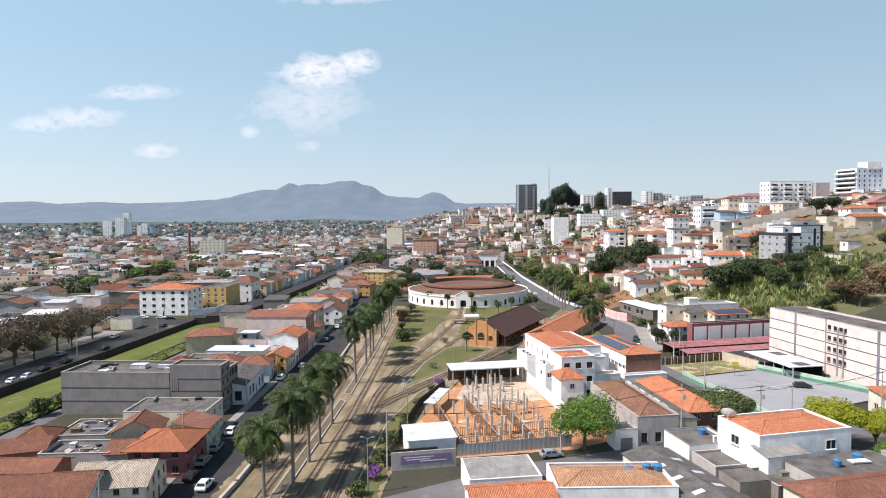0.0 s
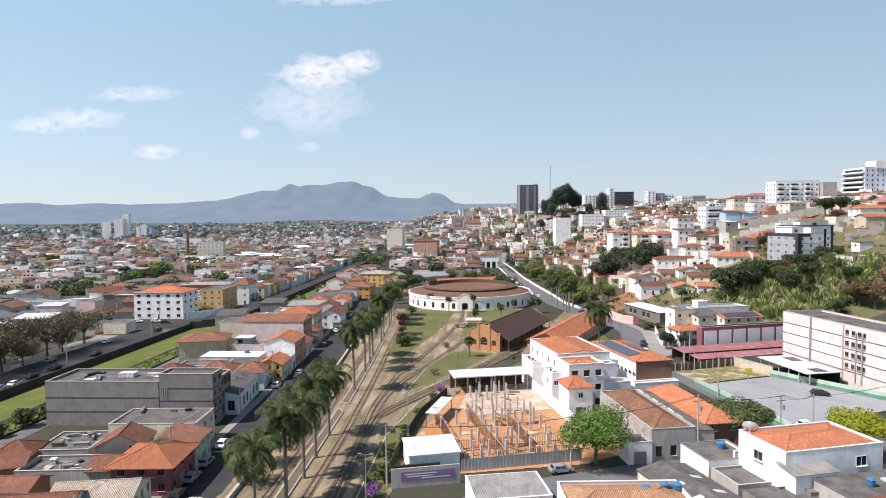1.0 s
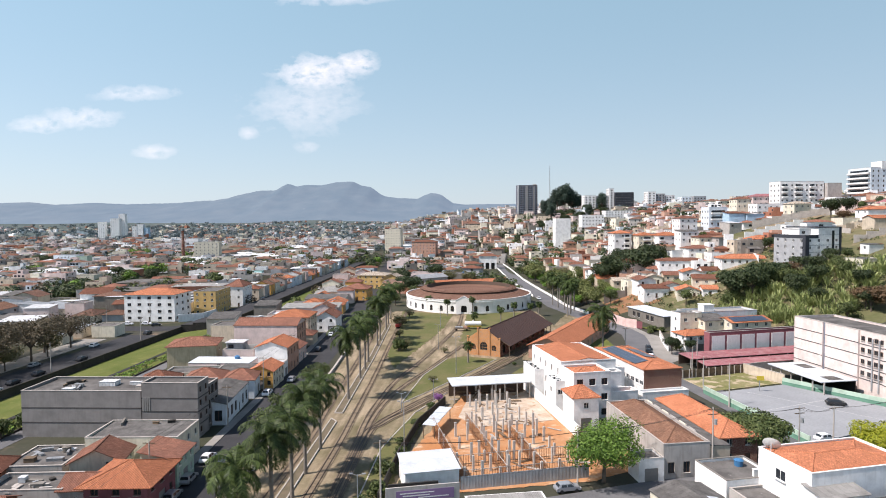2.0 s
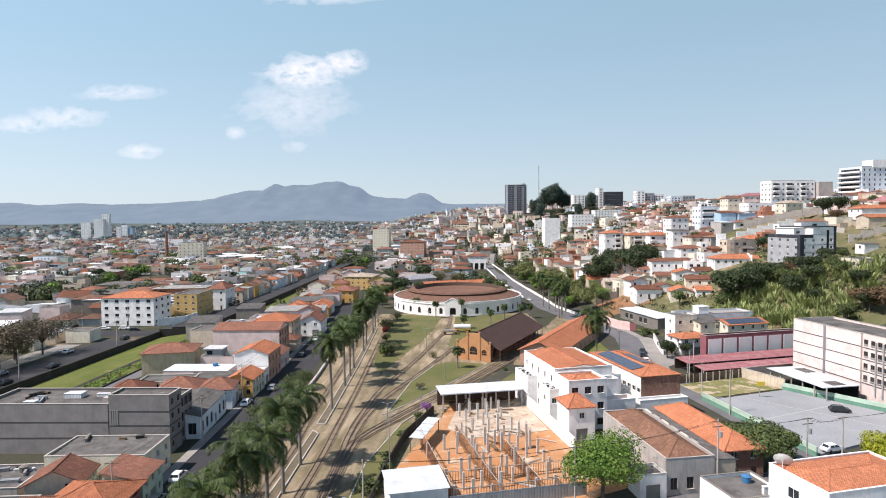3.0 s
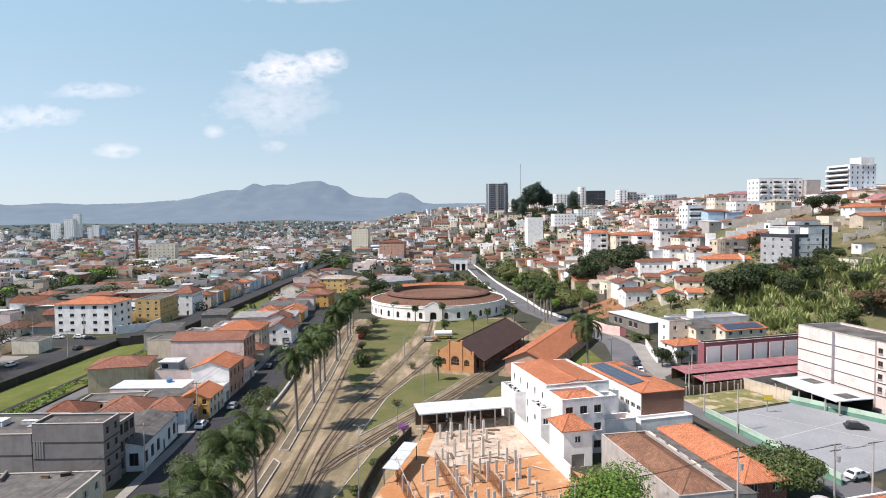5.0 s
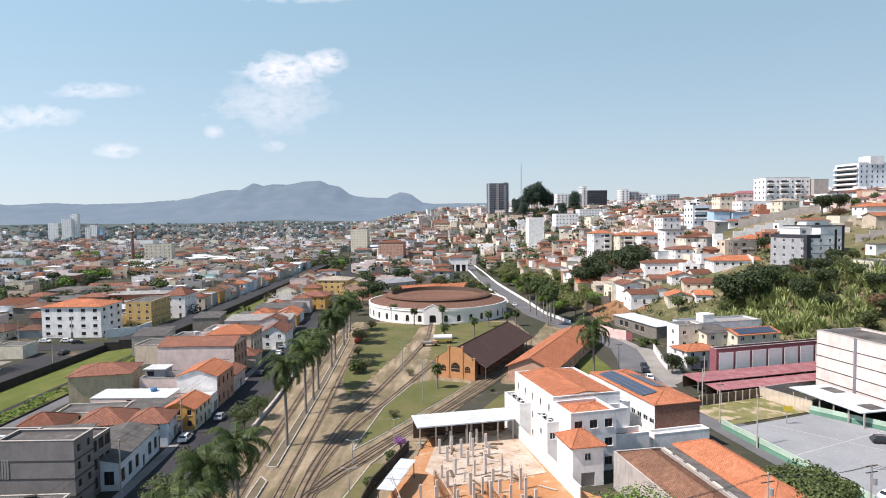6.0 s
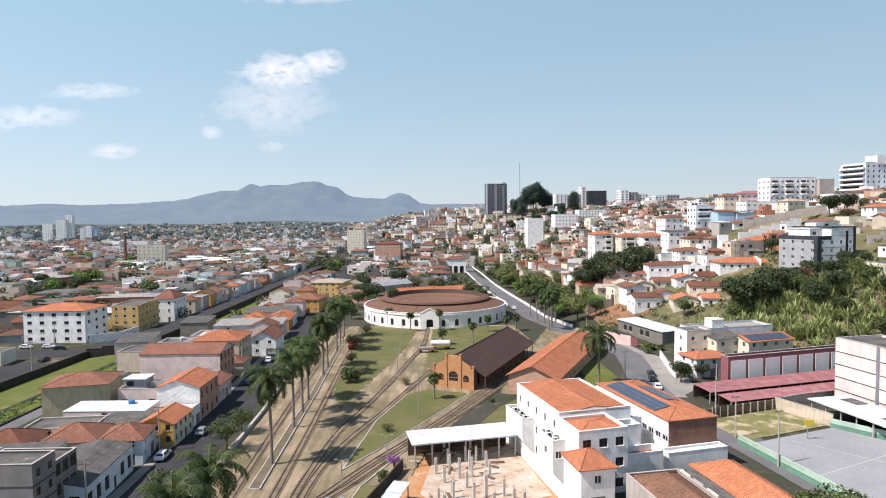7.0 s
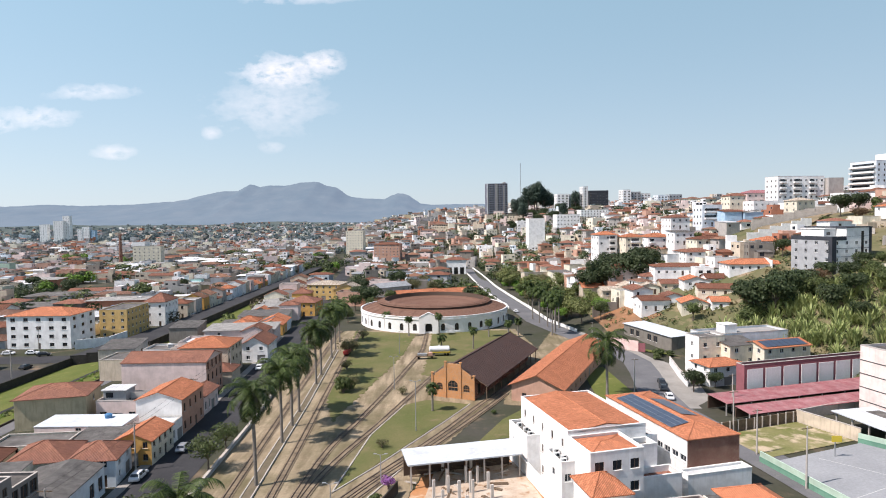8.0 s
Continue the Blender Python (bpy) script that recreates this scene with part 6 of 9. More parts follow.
for nm, b, mt in (("roof_hut", (-7.0, -2.0, -1.0, 3.2, 4.1, 6.5, ), "cool_grey"), ("hut_roof", (-7.3, -1.6, -1.5, 3.6, 6.5, 6.7), "white_metal"), ("hut_window", (-6.4, -4.8, -1.06, -0.98, 4.9, 6.0), "glass_dark"), ("terrace_wall", (-1.6, 4.6, 0.4, 0.6, 4.1, 5.7), "grey_render")):
    me = Mesh()
    me.box(*[v if i not in (0, 1) else v + 2.4 for i, v in enumerate(b)], mt)
    part(nm, me, ah)
house(-59.3, 190.0, 1, 9.4, 11.6, 7.5, roof="gable", wall="white", tile="tile_new", along="y", pitch=0.34, over=0.3, sides="r", wall_of={"r": "shed_pink"}, label="tall white house with blank gable and orange tile roof", gap=2.4, win_size=(0.9, 1.7), kind_w="brown", storey=3.7)
house(-58.0, 201.6, 1, 5.6, 9.0, 4.4, roof="gable", wall="pale_pink", tile="tile_mid", along="y", pitch=0.4, sides="r", label="small pale pink street house with tile roof", gap=2.2, win_size=(0.9, 1.9))
# right end wall: its shaded side is painted in as a darker pink
house(-69.8, 215.0, 1, 20.8, 11.2, 9.3, roof="gable", wall="pale_pink", tile="tile_mid", along="x", pitch=0.3, over=0.2, sides="r", label="large pale pink house with plain wall and brown-orange tile roof", kind_w="brown", gap=2.6, win_size=(1.0, 2.0), wall_of={"r": "shed_pink"})
house(-91.6, 233.5, 1, 10.0, 10.0, 5.6, roof="flat", wall="beige", tile="slab_roof", parapet=0.3, label="plain brown-beige two-storey building with flat roof", win=0.0, sides="")
house(-68.4, 237.0, 2, 13.4, 13.0, 8.6, roof="hip", wall="beige", tile="tile_new", pitch=0.3, label="beige three-storey house with broad orange tile roof", sides="r", kind_w="brown")
house(-85.6, 243.0, 2, 8.0, 8.0, 6.0, roof="flat", wall="white", tile="slab_roof", parapet=0.5, tank="frame_white", label="white house with two tanks on its flat roof", sides="f")
house(-60.0, 254.8, 3, 8.0, 12.5, 5.6, roof="gable", wall="white", tile="tile_mid", along="y", pitch=0.55, label="tall white gabled house with red tile roof", sides="fr")
house(-73.5, 280.0, 6, 24.0, 13.0, 5.6, roof="shed", wall="pale_pink", tile="old_sheet", pitch=0.03, over=0.4, sides="fr", win=0.6, label="long warehouse with pale weathered sheet roof", name="warehouse", category="warehouse")
house(-76.5, 318.0, 8, 20.0, 15.0, 4.6, roof="shed", wall="cream", tile="fibre_cement", pitch=0.03, over=0.3, sides="fr", win=0.5, label="long cream warehouse with grey sheet roof", name="warehouse", category="warehouse")
house(-80.0, 349.0, 10, 19.0, 36.0, 4.4, roof="gable", wall="beige", tile="old_sheet", pitch=0.12, over=0.3, along="y", sides="fr", win=0.4, label="broad low warehouse with weathered pale sheet roof", name="warehouse", category="warehouse")
house(-84.0, 386.0, 10, 17.0, 22.0, 4.2, roof="shed", wall="grey_render", tile="fibre_cement", pitch=0.04, over=0.3, sides="fr", win=0.4, label="low grey workshop with dark sheet roof", name="warehouse", category="warehouse")
house(-82.0, 302.0, 5, 13.0, 7.0, 3.8, roof="shed", wall="white", tile="fibre_cement", pitch=0.05, over=0.3, sides="fr", win=0.4, label="low white shed with dark sheet roof beside the warehouse", name="warehouse", category="warehouse")
house(-66.5, 345.0, -4, 13.5, 13.0, 6.2, roof="hip", wall="ochre", tile="tile_mid", pitch=0.36, label="ochre house with red tile roof by the palms", sides="fr")
house(-66.5, 401.0, -6, 18.0, 16.0, 8.2, roof="hip", wall="yellow", tile="tile_pale", pitch=0.2, label="large yellow house with yellow roof", sides="fr")
house(-52.0, 386.0, -6, 14.0, 12.0, 7.0, roof="gable", wall="yellow", tile="tile_pale", pitch=0.4, along="y", label="yellow gabled house beside the tracks", sides="f")

# ==== across the canal ====
house(-147.4, 287.6, 0, 23.2, 15.5, 12.1, roof="hip", wall="white", tile="tile_new", pitch=0.26, over=0.5, sides="fr", label="white four-storey corner building with red hipped roof", name="apartment_block", category="building", storey=3.4, gap=3.9, win_size=(1.7, 1.25), kind_w="dark", win=0.9)
house(-190.0, 476.0, 4, 20.0, 11.0, 9.0, roof="gable", wall="beige", tile="tile_mid", pitch=0.2, sides="f", win=0.2, sub=False, label="tall plain beige building with low red roof", name="apartment_block", category="building")
house(-166.0, 467.0, 6, 7.0, 6.0, 6.4, roof="flat", wall="aqua", tile="slab_roof", parapet=0.4, sides="fr", win=0.6, sub=False, label="narrow sea-green two-storey house with flat roof")
house(-208.0, 428.0, 8, 33.0, 9.5, 4.6, roof="gable", wall="terracotta_wall", tile="tile_mid", pitch=0.3, sides="f", win=0.3, sub=False, label="long brick-red workshop with worn tile roof", name="warehouse", category="warehouse")
house(-289.0, 448.0, 4, 21.0, 12.0, 5.0, roof="flat", wall="cream", tile="slab_roof", parapet=0.7, sides="f", win=0.0, sub=False, label="plain cream building with flat roof among the houses", name="warehouse", category="warehouse")
house(-341.0, 560.0, 6, 16.0, 11.0, 5.6, roof="flat", wall="yellow", tile="slab_roof", parapet=0.3, sides="f", win=0.2, sub=False, label="ochre two-storey building with flat roof in the valley")
house(-418.0, 620.0, 4, 23.0, 14.0, 9.6, roof="flat", wall="pale_blue", tile="slab_roof", parapet=0.5, sides="fr", win=0.4, sub=False, label="pale blue-grey three-storey building in the valley", name="apartment_block", category="building")
house(-398.0, 614.0, 4, 11.0, 9.0, 9.0, roof="flat", wall="green", tile="slab_roof", parapet=0.2, sides="f", win=0.3, sub=False, label="green-netted three-storey building in the valley", name="apartment_block", category="building")
house(-445.0, 955.0, 6, 18.0, 20.0, 14.0, roof="flat", wall="white", tile="slab_roof", parapet=0.5, sides="r", win=0.5, sub=False, label="tall white windowless building front in the valley", name="apartment_block", category="building")
house(-131.0, 308.5, 3, 10.5, 20.0, 11.0, roof="flat", wall="yellow", tile="fibre_cement", parapet=0.3, sides="fr", label="tall ochre-yellow building beside the canal road", name="apartment_block", category="building", storey=3.1)
house(-127.5, 333.0, 3, 9.0, 15.0, 10.5, roof="hip", wall="white", tile="tile_mid", sides="fr", label="white three-storey house with red roof", storey=3.1)
low_wall("garden_wall", [(-133.5, 278.5), (-124.5, 284), (-124.0, 296)], 3.4, 0.3, "white", "high white garden wall beside the corner building")
house(-163.0, 246.0, 4, 18.0, 9.0, 3.8, roof="shed", wall="beige", tile="zinc", pitch=0.04, label="low beige shed with pale sheet roof", win=0.2)
house(-146.5, 247.5, 4, 9.0, 8.0, 4.2, roof="flat", wall="cream", tile="slab_roof", parapet=0.2, label="small cream kiosk building with flat roof", win=0.2)
house(-158.0, 232.0, 6, 10.0, 7.0, 3.8, roof="shed", wall="cream", tile="zinc", pitch=0.05, label="small cream workshop with sheet roof", win=0.3)

# ==== houses on the near cross street ====
house(4.6, 97.6, 11, 11.5, 8.6, 3.2, roof="shed", wall="white", tile="old_sheet", parapet=0.35, pitch=0.05, sides="", label="low white-walled store with grey corrugated roof", coping="render_white")
house(5.8, 87.3, 11, 12.0, 8.5, 3.5, roof="gable", wall="white", tile="tile_new", along="x", pitch=0.36, over=0.4, sides="", label="white house with bright orange tile roof")
house(20.9, 92.0, 4, 17.5, 9.0, 4.4, roof="hip", wall="white", tile="tile_tan", pitch=0.28, parapet=0.6, sides="f", win_size=(1.3, 0.7), label="white house with orange tiles behind a parapet", coping="render_white", tank="tank_blue", door=False)
ls = house(32.8, 95.0, 18, 8.6, 21.0, 3.7, roof="gable", wall="cream", tile="fibre_cement", along="y", pitch=0.22, over=0.2, sides="", label="long shed with dark grey sheet roof and pale skylight sheets")
for (u, v) in ((-2.2, 3.0), (2.0, 4.6), (-2.3, -1.5), (2.1, -0.6), (-2.2, -6.5), (2.0, -5.4)):
    me = Mesh()
    s_ = 1 if u > 0 else -1
    me.box(-0.9, 0.9, -0.5, 0.5, 0, 0.03, "sheet_white", Matrix.Translation((u, v, 3.7 + 0.946 - abs(u) * 0.22 + 0.16)) @ Matrix.Rotation(s_ * math.atan(0.22), 4, 'Y'))
    part("skylight_sheet", me, ls, "pale translucent roof sheet")
house(39.8, 109.0, 14, 8.6, 8.0, 4.7, roof="flat", wall="white", tile="slab_roof", parapet=0.45, tank="tank_blue", sides="", win=0, label="white flat-roofed house with blue water tank", coping="raw_concrete")
house(41.7, 101.4, 14, 8.4, 6.6, 4.0, roof="flat", wall="grey_render", tile="slab_roof", parapet=0.3, sides="f", win=0.4, label="low grey annex with cluttered flat roof", coping="cast_concrete")
house(40.6, 91.8, 14, 5.0, 5.0, 5.4, roof="flat", wall="raw_concrete", tile="slab_roof", parapet=0.0, win=0, label="bare weathered concrete stair tower")
house(47.5, 93.0, 16, 9.0, 6.5, 4.8, roof="flat", wall="raw_concrete", tile="slab_roof", parapet=0.3, win=0, label="dark unplastered flat-roofed house")
rh_ = house(51.3, 103.1, 16, 17.0, 10.0, 9.4, roof="hip", wall="white", tile="tile_new", along="x", pitch=0.15, parapet=0.35, sides="", win=0, label="white house with red tile roof and satellite dish", coping="render_white")
for (u, side) in ((4.6, "front"), (0.5, "side")):
    fr_, pn_ = window_data(1.9, 1.5, "white")
    wo = part("window", fr_, rh_, m=(Matrix.Translation((u, -5.08, 6.6)) if side == "front" else Matrix.Translation((-8.58, u, 6.6)) @ Matrix.Rotation(-math.pi / 2, 4, 'Z')))
    part("pane", pn_, wo)
house(47.6, 95.9, 16, 7.0, 3.4, 7.4, roof="shed", wall="white", tile="old_sheet", pitch=0.16, over=0.25, win=0, label="white lean-to with weathered sheet roof")
house(56.0, 92.8, 18, 16.0, 7.0, 6.6, roof="shed", wall="grey_render", tile="slab_roof", pitch=0.03, over=0.05, win=0.1, label="low grey house with patched flat roof", tank="tank_blue")
house(53.2, 84.6, 17, 17.5, 8.6, 6.6, roof="hip", wall="cream", tile="tile_mid", pitch=0.36, over=0.4, win=0.3, label="cream house with red hipped tile roof")
house(69.5, 96.6, 18, 8.5, 7.4, 6.4, roof="flat", wall="grey_render", tile="slab_roof", parapet=0.3, win=0.1, label="low grey flat-roofed house")
house(103.5, 134.0, 12, 17.0, 9.0, 5.6, roof="hip", wall="white", tile="tile_new", pitch=0.4, sides="fl", label="white house with orange hipped roof beside the flats")
house(92.0, 138.0, 12, 7.0, 8.0, 3.4, roof="shed", wall="cream", tile="tile_new", pitch=0.2, sides="fl", label="low cream house with orange tile roof")

# ==== hillside ====
hk = dict(group="houses of the hillside")


def hill(x, y, rot, w, d, top, roof, wall, tile, label, sides="fl", tall=None, **kw):
    """A house whose eaves stand at height top; it reaches down to the slope."""
    if tall is None:
        tall = 60.0 if kw.get("category") == "building" else 6.4
    z = max(min(height(x, y), top - 3.0), top - tall)
    return house(x, y, rot, w, d, top - z, roof=roof, wall=wall, tile=tile, z=z, label=label, sides=sides, **{**hk, **kw})


hb = house(138.8, 285.0, 17, 17.6, 17.2, 14.5, roof="flat", wall="pale_blue", tile="slab_roof", parapet=0.9, z=20.0, label="large white and grey apartment block with dark bands and upper storey", name="apartment_block", category="building", win=0.95, storey=2.9, kind_w="white", coping="dark_paint",
           gap=4.0, win_size=(1.2, 1.2), sides="fl", door=False, wall_of={"l": "cool_grey", "f": "white"}, **hk)
for nm, b, mt in (("corner_band", (-8.92, -7.0, -8.72, -8.5, -4.0, 15.4), "dark_paint"), ("corner_band", (-8.92, -8.7, -8.5, -7.2, -4.0, 15.4), "dark_paint"), ("corner_band", (7.7, 8.92, -8.72, -8.5, -1.0, 18.4), "dark_paint"),
                  ("parapet_band", (-8.88, -8.72, -7.2, 8.6, 14.1, 15.38), "dark_paint"), ("parapet_band", (-7.0, -2.5, -8.68, -8.52, 14.1, 15.38), "dark_paint"),
                  ("upper_storey", (-2.5, 8.78, -8.58, 8.5, 14.6, 18.4), "white"), ("roof_pavilion", (-8.0, -2.5, -4.5, 5.0, 14.6, 18.0), "white"), ("roof_slab", (-2.9, 9.1, -8.8, 8.7, 18.4, 18.75), "dark_paint"),
                  ("pavilion_roof", (-8.3, -2.5, -4.8, 5.3, 18.0, 18.2), "render_white"), ("stair_window", (4.2, 5.4, -8.63, -8.55, 3.2, 17.2), "glass_dark"), ("upper_window", (-6.8, -5.2, -4.55, -4.45, 15.8, 17.0), "glass_dark"),
                  ("floor_groove", (-7.0, 7.7, -8.63, -8.56, 11.2, 11.34), "dark_paint"), ("floor_groove", (-7.0, 7.7, -8.63, -8.56, 8.3, 8.44), "dark_paint"), ("floor_groove", (-7.0, 7.7, -8.63, -8.56, 5.4, 5.54), "dark_paint"),
                  ("roof_tank_house", (2.0, 6.0, 2.0, 6.0, 18.75, 20.0), "white")):
    me = Mesh()
    me.box(*b, mt)
    part(nm, me, hb)
house(157.0, 271.0, 12, 6.5, 4.5, 2.8, roof="shed", wall="white", tile="fibre_cement", pitch=0.06, over=0.2, label="small white hut on the open slope", win=0.3, **hk)
house(180.0, 301.0, 4, 14.0, 8.0, 3.6, roof="gable", wall="beige", tile="tile_new", pitch=0.3, label="beige house with orange tile roof on the slope", win=0.4, **hk)
house(187.0, 318.0, 4, 14.0, 9.0, 5.5, roof="hip", wall="white", tile="tile_new", pitch=0.3, label="white house with orange roof high on the slope", win=0.5, sides="fl", **hk)
house(203.0, 329.0, 4, 13.0, 9.0, 5.5, roof="gable", wall="pale_pink", tile="red_metal", pitch=0.4, along="y", label="pale pink house with crimson roof on the slope", win=0.5, sides="fl", **hk)
house(176.0, 322.0, 8, 10.0, 8.0, 3.4, roof="flat", wall="cream", tile="slab_roof", parapet=0.3, label="low cream house with flat roof on the slope", win=0.4, sides="fl", **hk)
low_wall("retaining_wall", [(160, 288), (175, 287), (196, 292)], 2.0, 0.4, "cast_concrete", "pale concrete terrace wall on the slope")
low_wall("retaining_wall", [(166, 312), (182, 308), (204, 314)], 2.0, 0.4, "beige", "earth-stained terrace wall on the slope")
hill(121.0, 305.5, -4, 22, 11, 24.2, "hip", "white", "tile_new", "white four-storey flats with orange tile roof", name="apartment_block", category="building", storey=3.0, pitch=0.3, tall=10.5)
hill(136.2, 324.0, 4, 11, 11, 32.2, "hip", "white", "tile_new", "white house with bright orange roof beside the apartment block", pitch=0.3, tall=9.5)
hill(100.3, 328.0, -4, 23, 10, 21.6, "hip", "white", "tile_old", "wide white villa with brown-red roof", pitch=0.22, tall=3.8)
hill(98.5, 308.0, -6, 9, 9, 17.8, "gable", "white", "tile_new", "white house with red tile roof", pitch=0.3, tall=3.4, along="y")
hill(106.5, 307.0, -6, 8, 9, 18.6, "gable", "white", "tile_old", "white house with brown-red tile roof", pitch=0.3, tall=3.4)
hill(101.5, 292.0, -14, 15, 9, 16.4, "gable", "cream", "tile_old", "long cream house with old brown tile roof", pitch=0.28, tall=3.8)
hill(83.5, 318.0, -6, 8, 9, 14.4, "gable", "cream", "tile_pale", "cream house with pale old tile roof", pitch=0.32, tall=3.2, along="y")
hill(92.0, 317.0, -6, 8, 8, 15.6, "gable", "beige", "tile_mid", "beige house with patched tile roof", pitch=0.32, tall=3.2)
hill(78.5, 298.0, 4, 11, 9, 11.5, "gable", "white", "tile_old", "white two-storey house with brown roof", pitch=0.28, tall=5.6)
hill(87.0, 300.0, -4, 7, 8, 12.6, "gable", "white", "tile_mid", "white house with red tile roof and balcony", pitch=0.3, tall=5.0, along="y")
hill(89.8, 286.5, -10, 9, 10, 12.0, "gable", "cream", "tile_new", "cream house with wide orange gable roof", pitch=0.36, tall=3.6, along="y")
hill(97.2, 281.5, -10, 6, 8, 13.0, "gable", "white", "tile_new", "white wing with orange tile roof", pitch=0.3, tall=3.4)
hill(71.0, 330.0, 2, 9, 8, 11.5, "gable", "beige", "tile_pale", "weathered house with pale old tile roof", pitch=0.32, tall=3.2)
hill(79.5, 333.0, 2, 8, 9, 13.0, "gable", "cream", "tile_pale", "cream house with pale old tile roof", pitch=0.35, tall=3.4, along="y")
hill(88.5, 331.0, -2, 8, 8, 17.2, "hip", "white", "tile_mid", "white house with red hipped roof", pitch=0.3, tall=4.6)
hill(81.0, 345.0, 6, 15, 10, 20.0, "hip", "pale_pink", "tile_old", "pale house with brown tile roof", pitch=0.3)
hill(112.0, 340.0, 2, 12, 9, 27.0, "hip", "white", "tile_mid", "white house with red hipped roof", pitch=0.3, tall=5.0)
hill(116.0, 322.0, 2, 10, 9, 25.0, "flat", "white", "slab_roof", "white house with flat terrace roof", parapet=0.8, tall=5.0)
hill(71.4, 270.4, -74, 27.7, 8, 4.8, "shed", "raw_concrete", "sheet_white", "long open carport with pale metal roof above dark bays", pitch=0.04, win=0.8, win_size=(2.2, 2.0), kind_w="dark", door=False, tall=4.2)
low_wall("garden_wall", [(55.0, 272), (57.8, 261), (61.2, 257.6)], 3.4, 0.3, "pink", "high salmon-pink wall along the avenue")
me = Mesh()
for k in range(6):
    me.box(0.38 * k, 0.38 * k + 0.34, -0.06, 0.06, 0.1, 2.9, "maroon")
thing("gate", "dark red metal gate in the pink wall", "gate", Matrix.Translation((61.3, 257.4, 0)) @ Matrix.Rotation(radians(-38), 4, 'Z'), kind="structure", data=me)
slope_patch("garden", [[(63.6, 256.2), (62.0, 262)], [(72.0, 248.5), (68.0, 256)]], "green_lawn", "bright green garden slope beside the pink wall", "lawn", 0.25)
low_wall("garden_wall", [(61.2, 216), (62.6, 226), (65.2, 240)], 2.3, 0.25, "white", "white garden wall with stained foot along the pavement", "cast_concrete")
# cream front: shade on the white house put into the wall colour
hill(71.2, 229.9, 14, 8, 6, 10.4, "flat", "white", "slab_roof", "white three-storey house by the avenue", parapet=0.4, wall_of={"f": "cream"}, tall=12, storey=3.3)
hill(84.5, 238.2, 14, 26, 8.5, 9.9, "flat", "pale_blue", "concrete", "long pale building with flat concrete roof", parapet=0.5, win=0.3, tall=12)
me = Mesh()
me.box(-2.0, 2.0, -1.8, 1.8, 0, 2.9, "white")
me.box(-2.15, 2.15, -1.95, 1.95, 2.9, 3.05, "render_white")
thing("stair_tower", "white stair head on the flat concrete roof", "stair head", Matrix.Translation((80.5, 237.4, 9.4)) @ Matrix.Rotation(radians(14), 4, 'Z'), data=me)
hill(78.8, 228.6, 15, 8.5, 7, 8.6, "shed", "cream", "fibre_cement", "cream house with dark solar roof beside the white house", pitch=0.16, tall=12)
hill(71.0, 220.6, 15, 11, 7.5, 5.2, "hip", "white", "tile_new", "white garden house with bright orange hipped roof", pitch=0.3)
sh = hill(89.6, 227.6, 16, 15, 8, 8.4, "gable", "cream", "tile_new", "cream house with orange roof carrying solar panels", pitch=0.3, tall=12)
for kx in range(7):
    me = Mesh()
    me.box(-6.6 + 1.9 * kx, -4.85 + 1.9 * kx, 0, 3.4, 0, 0.05, "solar", Matrix.Translation((0, -3.9, 8.4 - sh.matrix_basis.translation.z + 0.28)) @ Matrix.Rotation(math.atan(0.3), 4, 'X'))
    part("solar_panel", me, sh)
hill(86.0, 401.0, 8, 10.5, 11, 33.2, "hip", "white", "tile_new", "white block of flats with balconies and orange roof", pitch=0.3, storey=3.0, tall=12.5, balcony=((2.5, 3.0),), win_size=(1.3, 1.2), win=0.8, name="apartment_block", category="building")
hill(98.8, 394.5, 8, 10.5, 11, 32.0, "hip", "cream", "tile_new", "cream block of flats with balconies and orange roof", pitch=0.3, storey=3.0, tall=12.0, balcony=((0.0, 5.0),), win=0.7, name="apartment_block", category="building")
hill(110.5, 389.5, 8, 14, 12, 32.1, "hip", "white", "tile_new", "white block of flats with four storeys and orange roof", pitch=0.3, storey=3.0, tall=12.5, balcony=((-5.0, 2.6), (5.0, 2.6)), win=0.85, name="apartment_block", category="building")
hill(144.0, 405.0, 8, 11.5, 10, 48.0, "flat", "pale_blue", "slab_roof", "pale aqua house with glazed balconies", parapet=0.6, storey=3.4, tall=11.0, balcony=((0.0, 9.0),), kind_w="dark")
hill(152.0, 397.0, 6, 9.5, 10, 44.6, "shed", "blue", "tile_old", "sky-blue house with blank side wall", pitch=0.12, win=0.0, tall=9.0)
hill(163.0, 395.5, 6, 10.5, 7, 44.2, "shed", "blue", "slab_roof", "sky-blue stepped side wall of the blue house", pitch=0.1, along="-y", win=0.0, tall=8.5)
hill(178.0, 415.0, 8, 14.5, 10, 50.0, "flat", "white", "slab_roof", "white house with flat roof and red canopy", parapet=0.5)
hill(183.5, 430.0, 6, 18, 10, 55.4, "hip", "pale_pink", "red_metal", "pale house with broad crimson roof on the ridge", pitch=0.35)
hill(200.0, 420.0, 6, 28, 12, 63.4, "flat", "white", "slab_roof", "long white four-storey flats with balconies on the ridge", parapet=0.8, name="apartment_block", category="building", storey=3.0, win_size=(1.3, 1.2), tall=12.5, balcony=((-11, 3.4), (-2.5, 4.2), (6.5, 3.4)))
hill(219.5, 418.0, 6, 9, 9, 62.5, "flat", "grey_render", "slab_roof", "grey annex of the ridge flats", parapet=0.5, win=0.0, tall=9.0)
tw = hill(240.0, 410.0, -78, 17, 18, 70.6, "flat", "pale_blue", "slab_roof", "tall white apartment tower with banded balconies", sides="fr", parapet=0.8, tall=17.5, balcony=((0.0, 16.4),), name="apartment_tower", category="building", storey=3.0, kind_w="dark", win_size=(1.0, 1.3), gap=3.6)
me = Mesh()
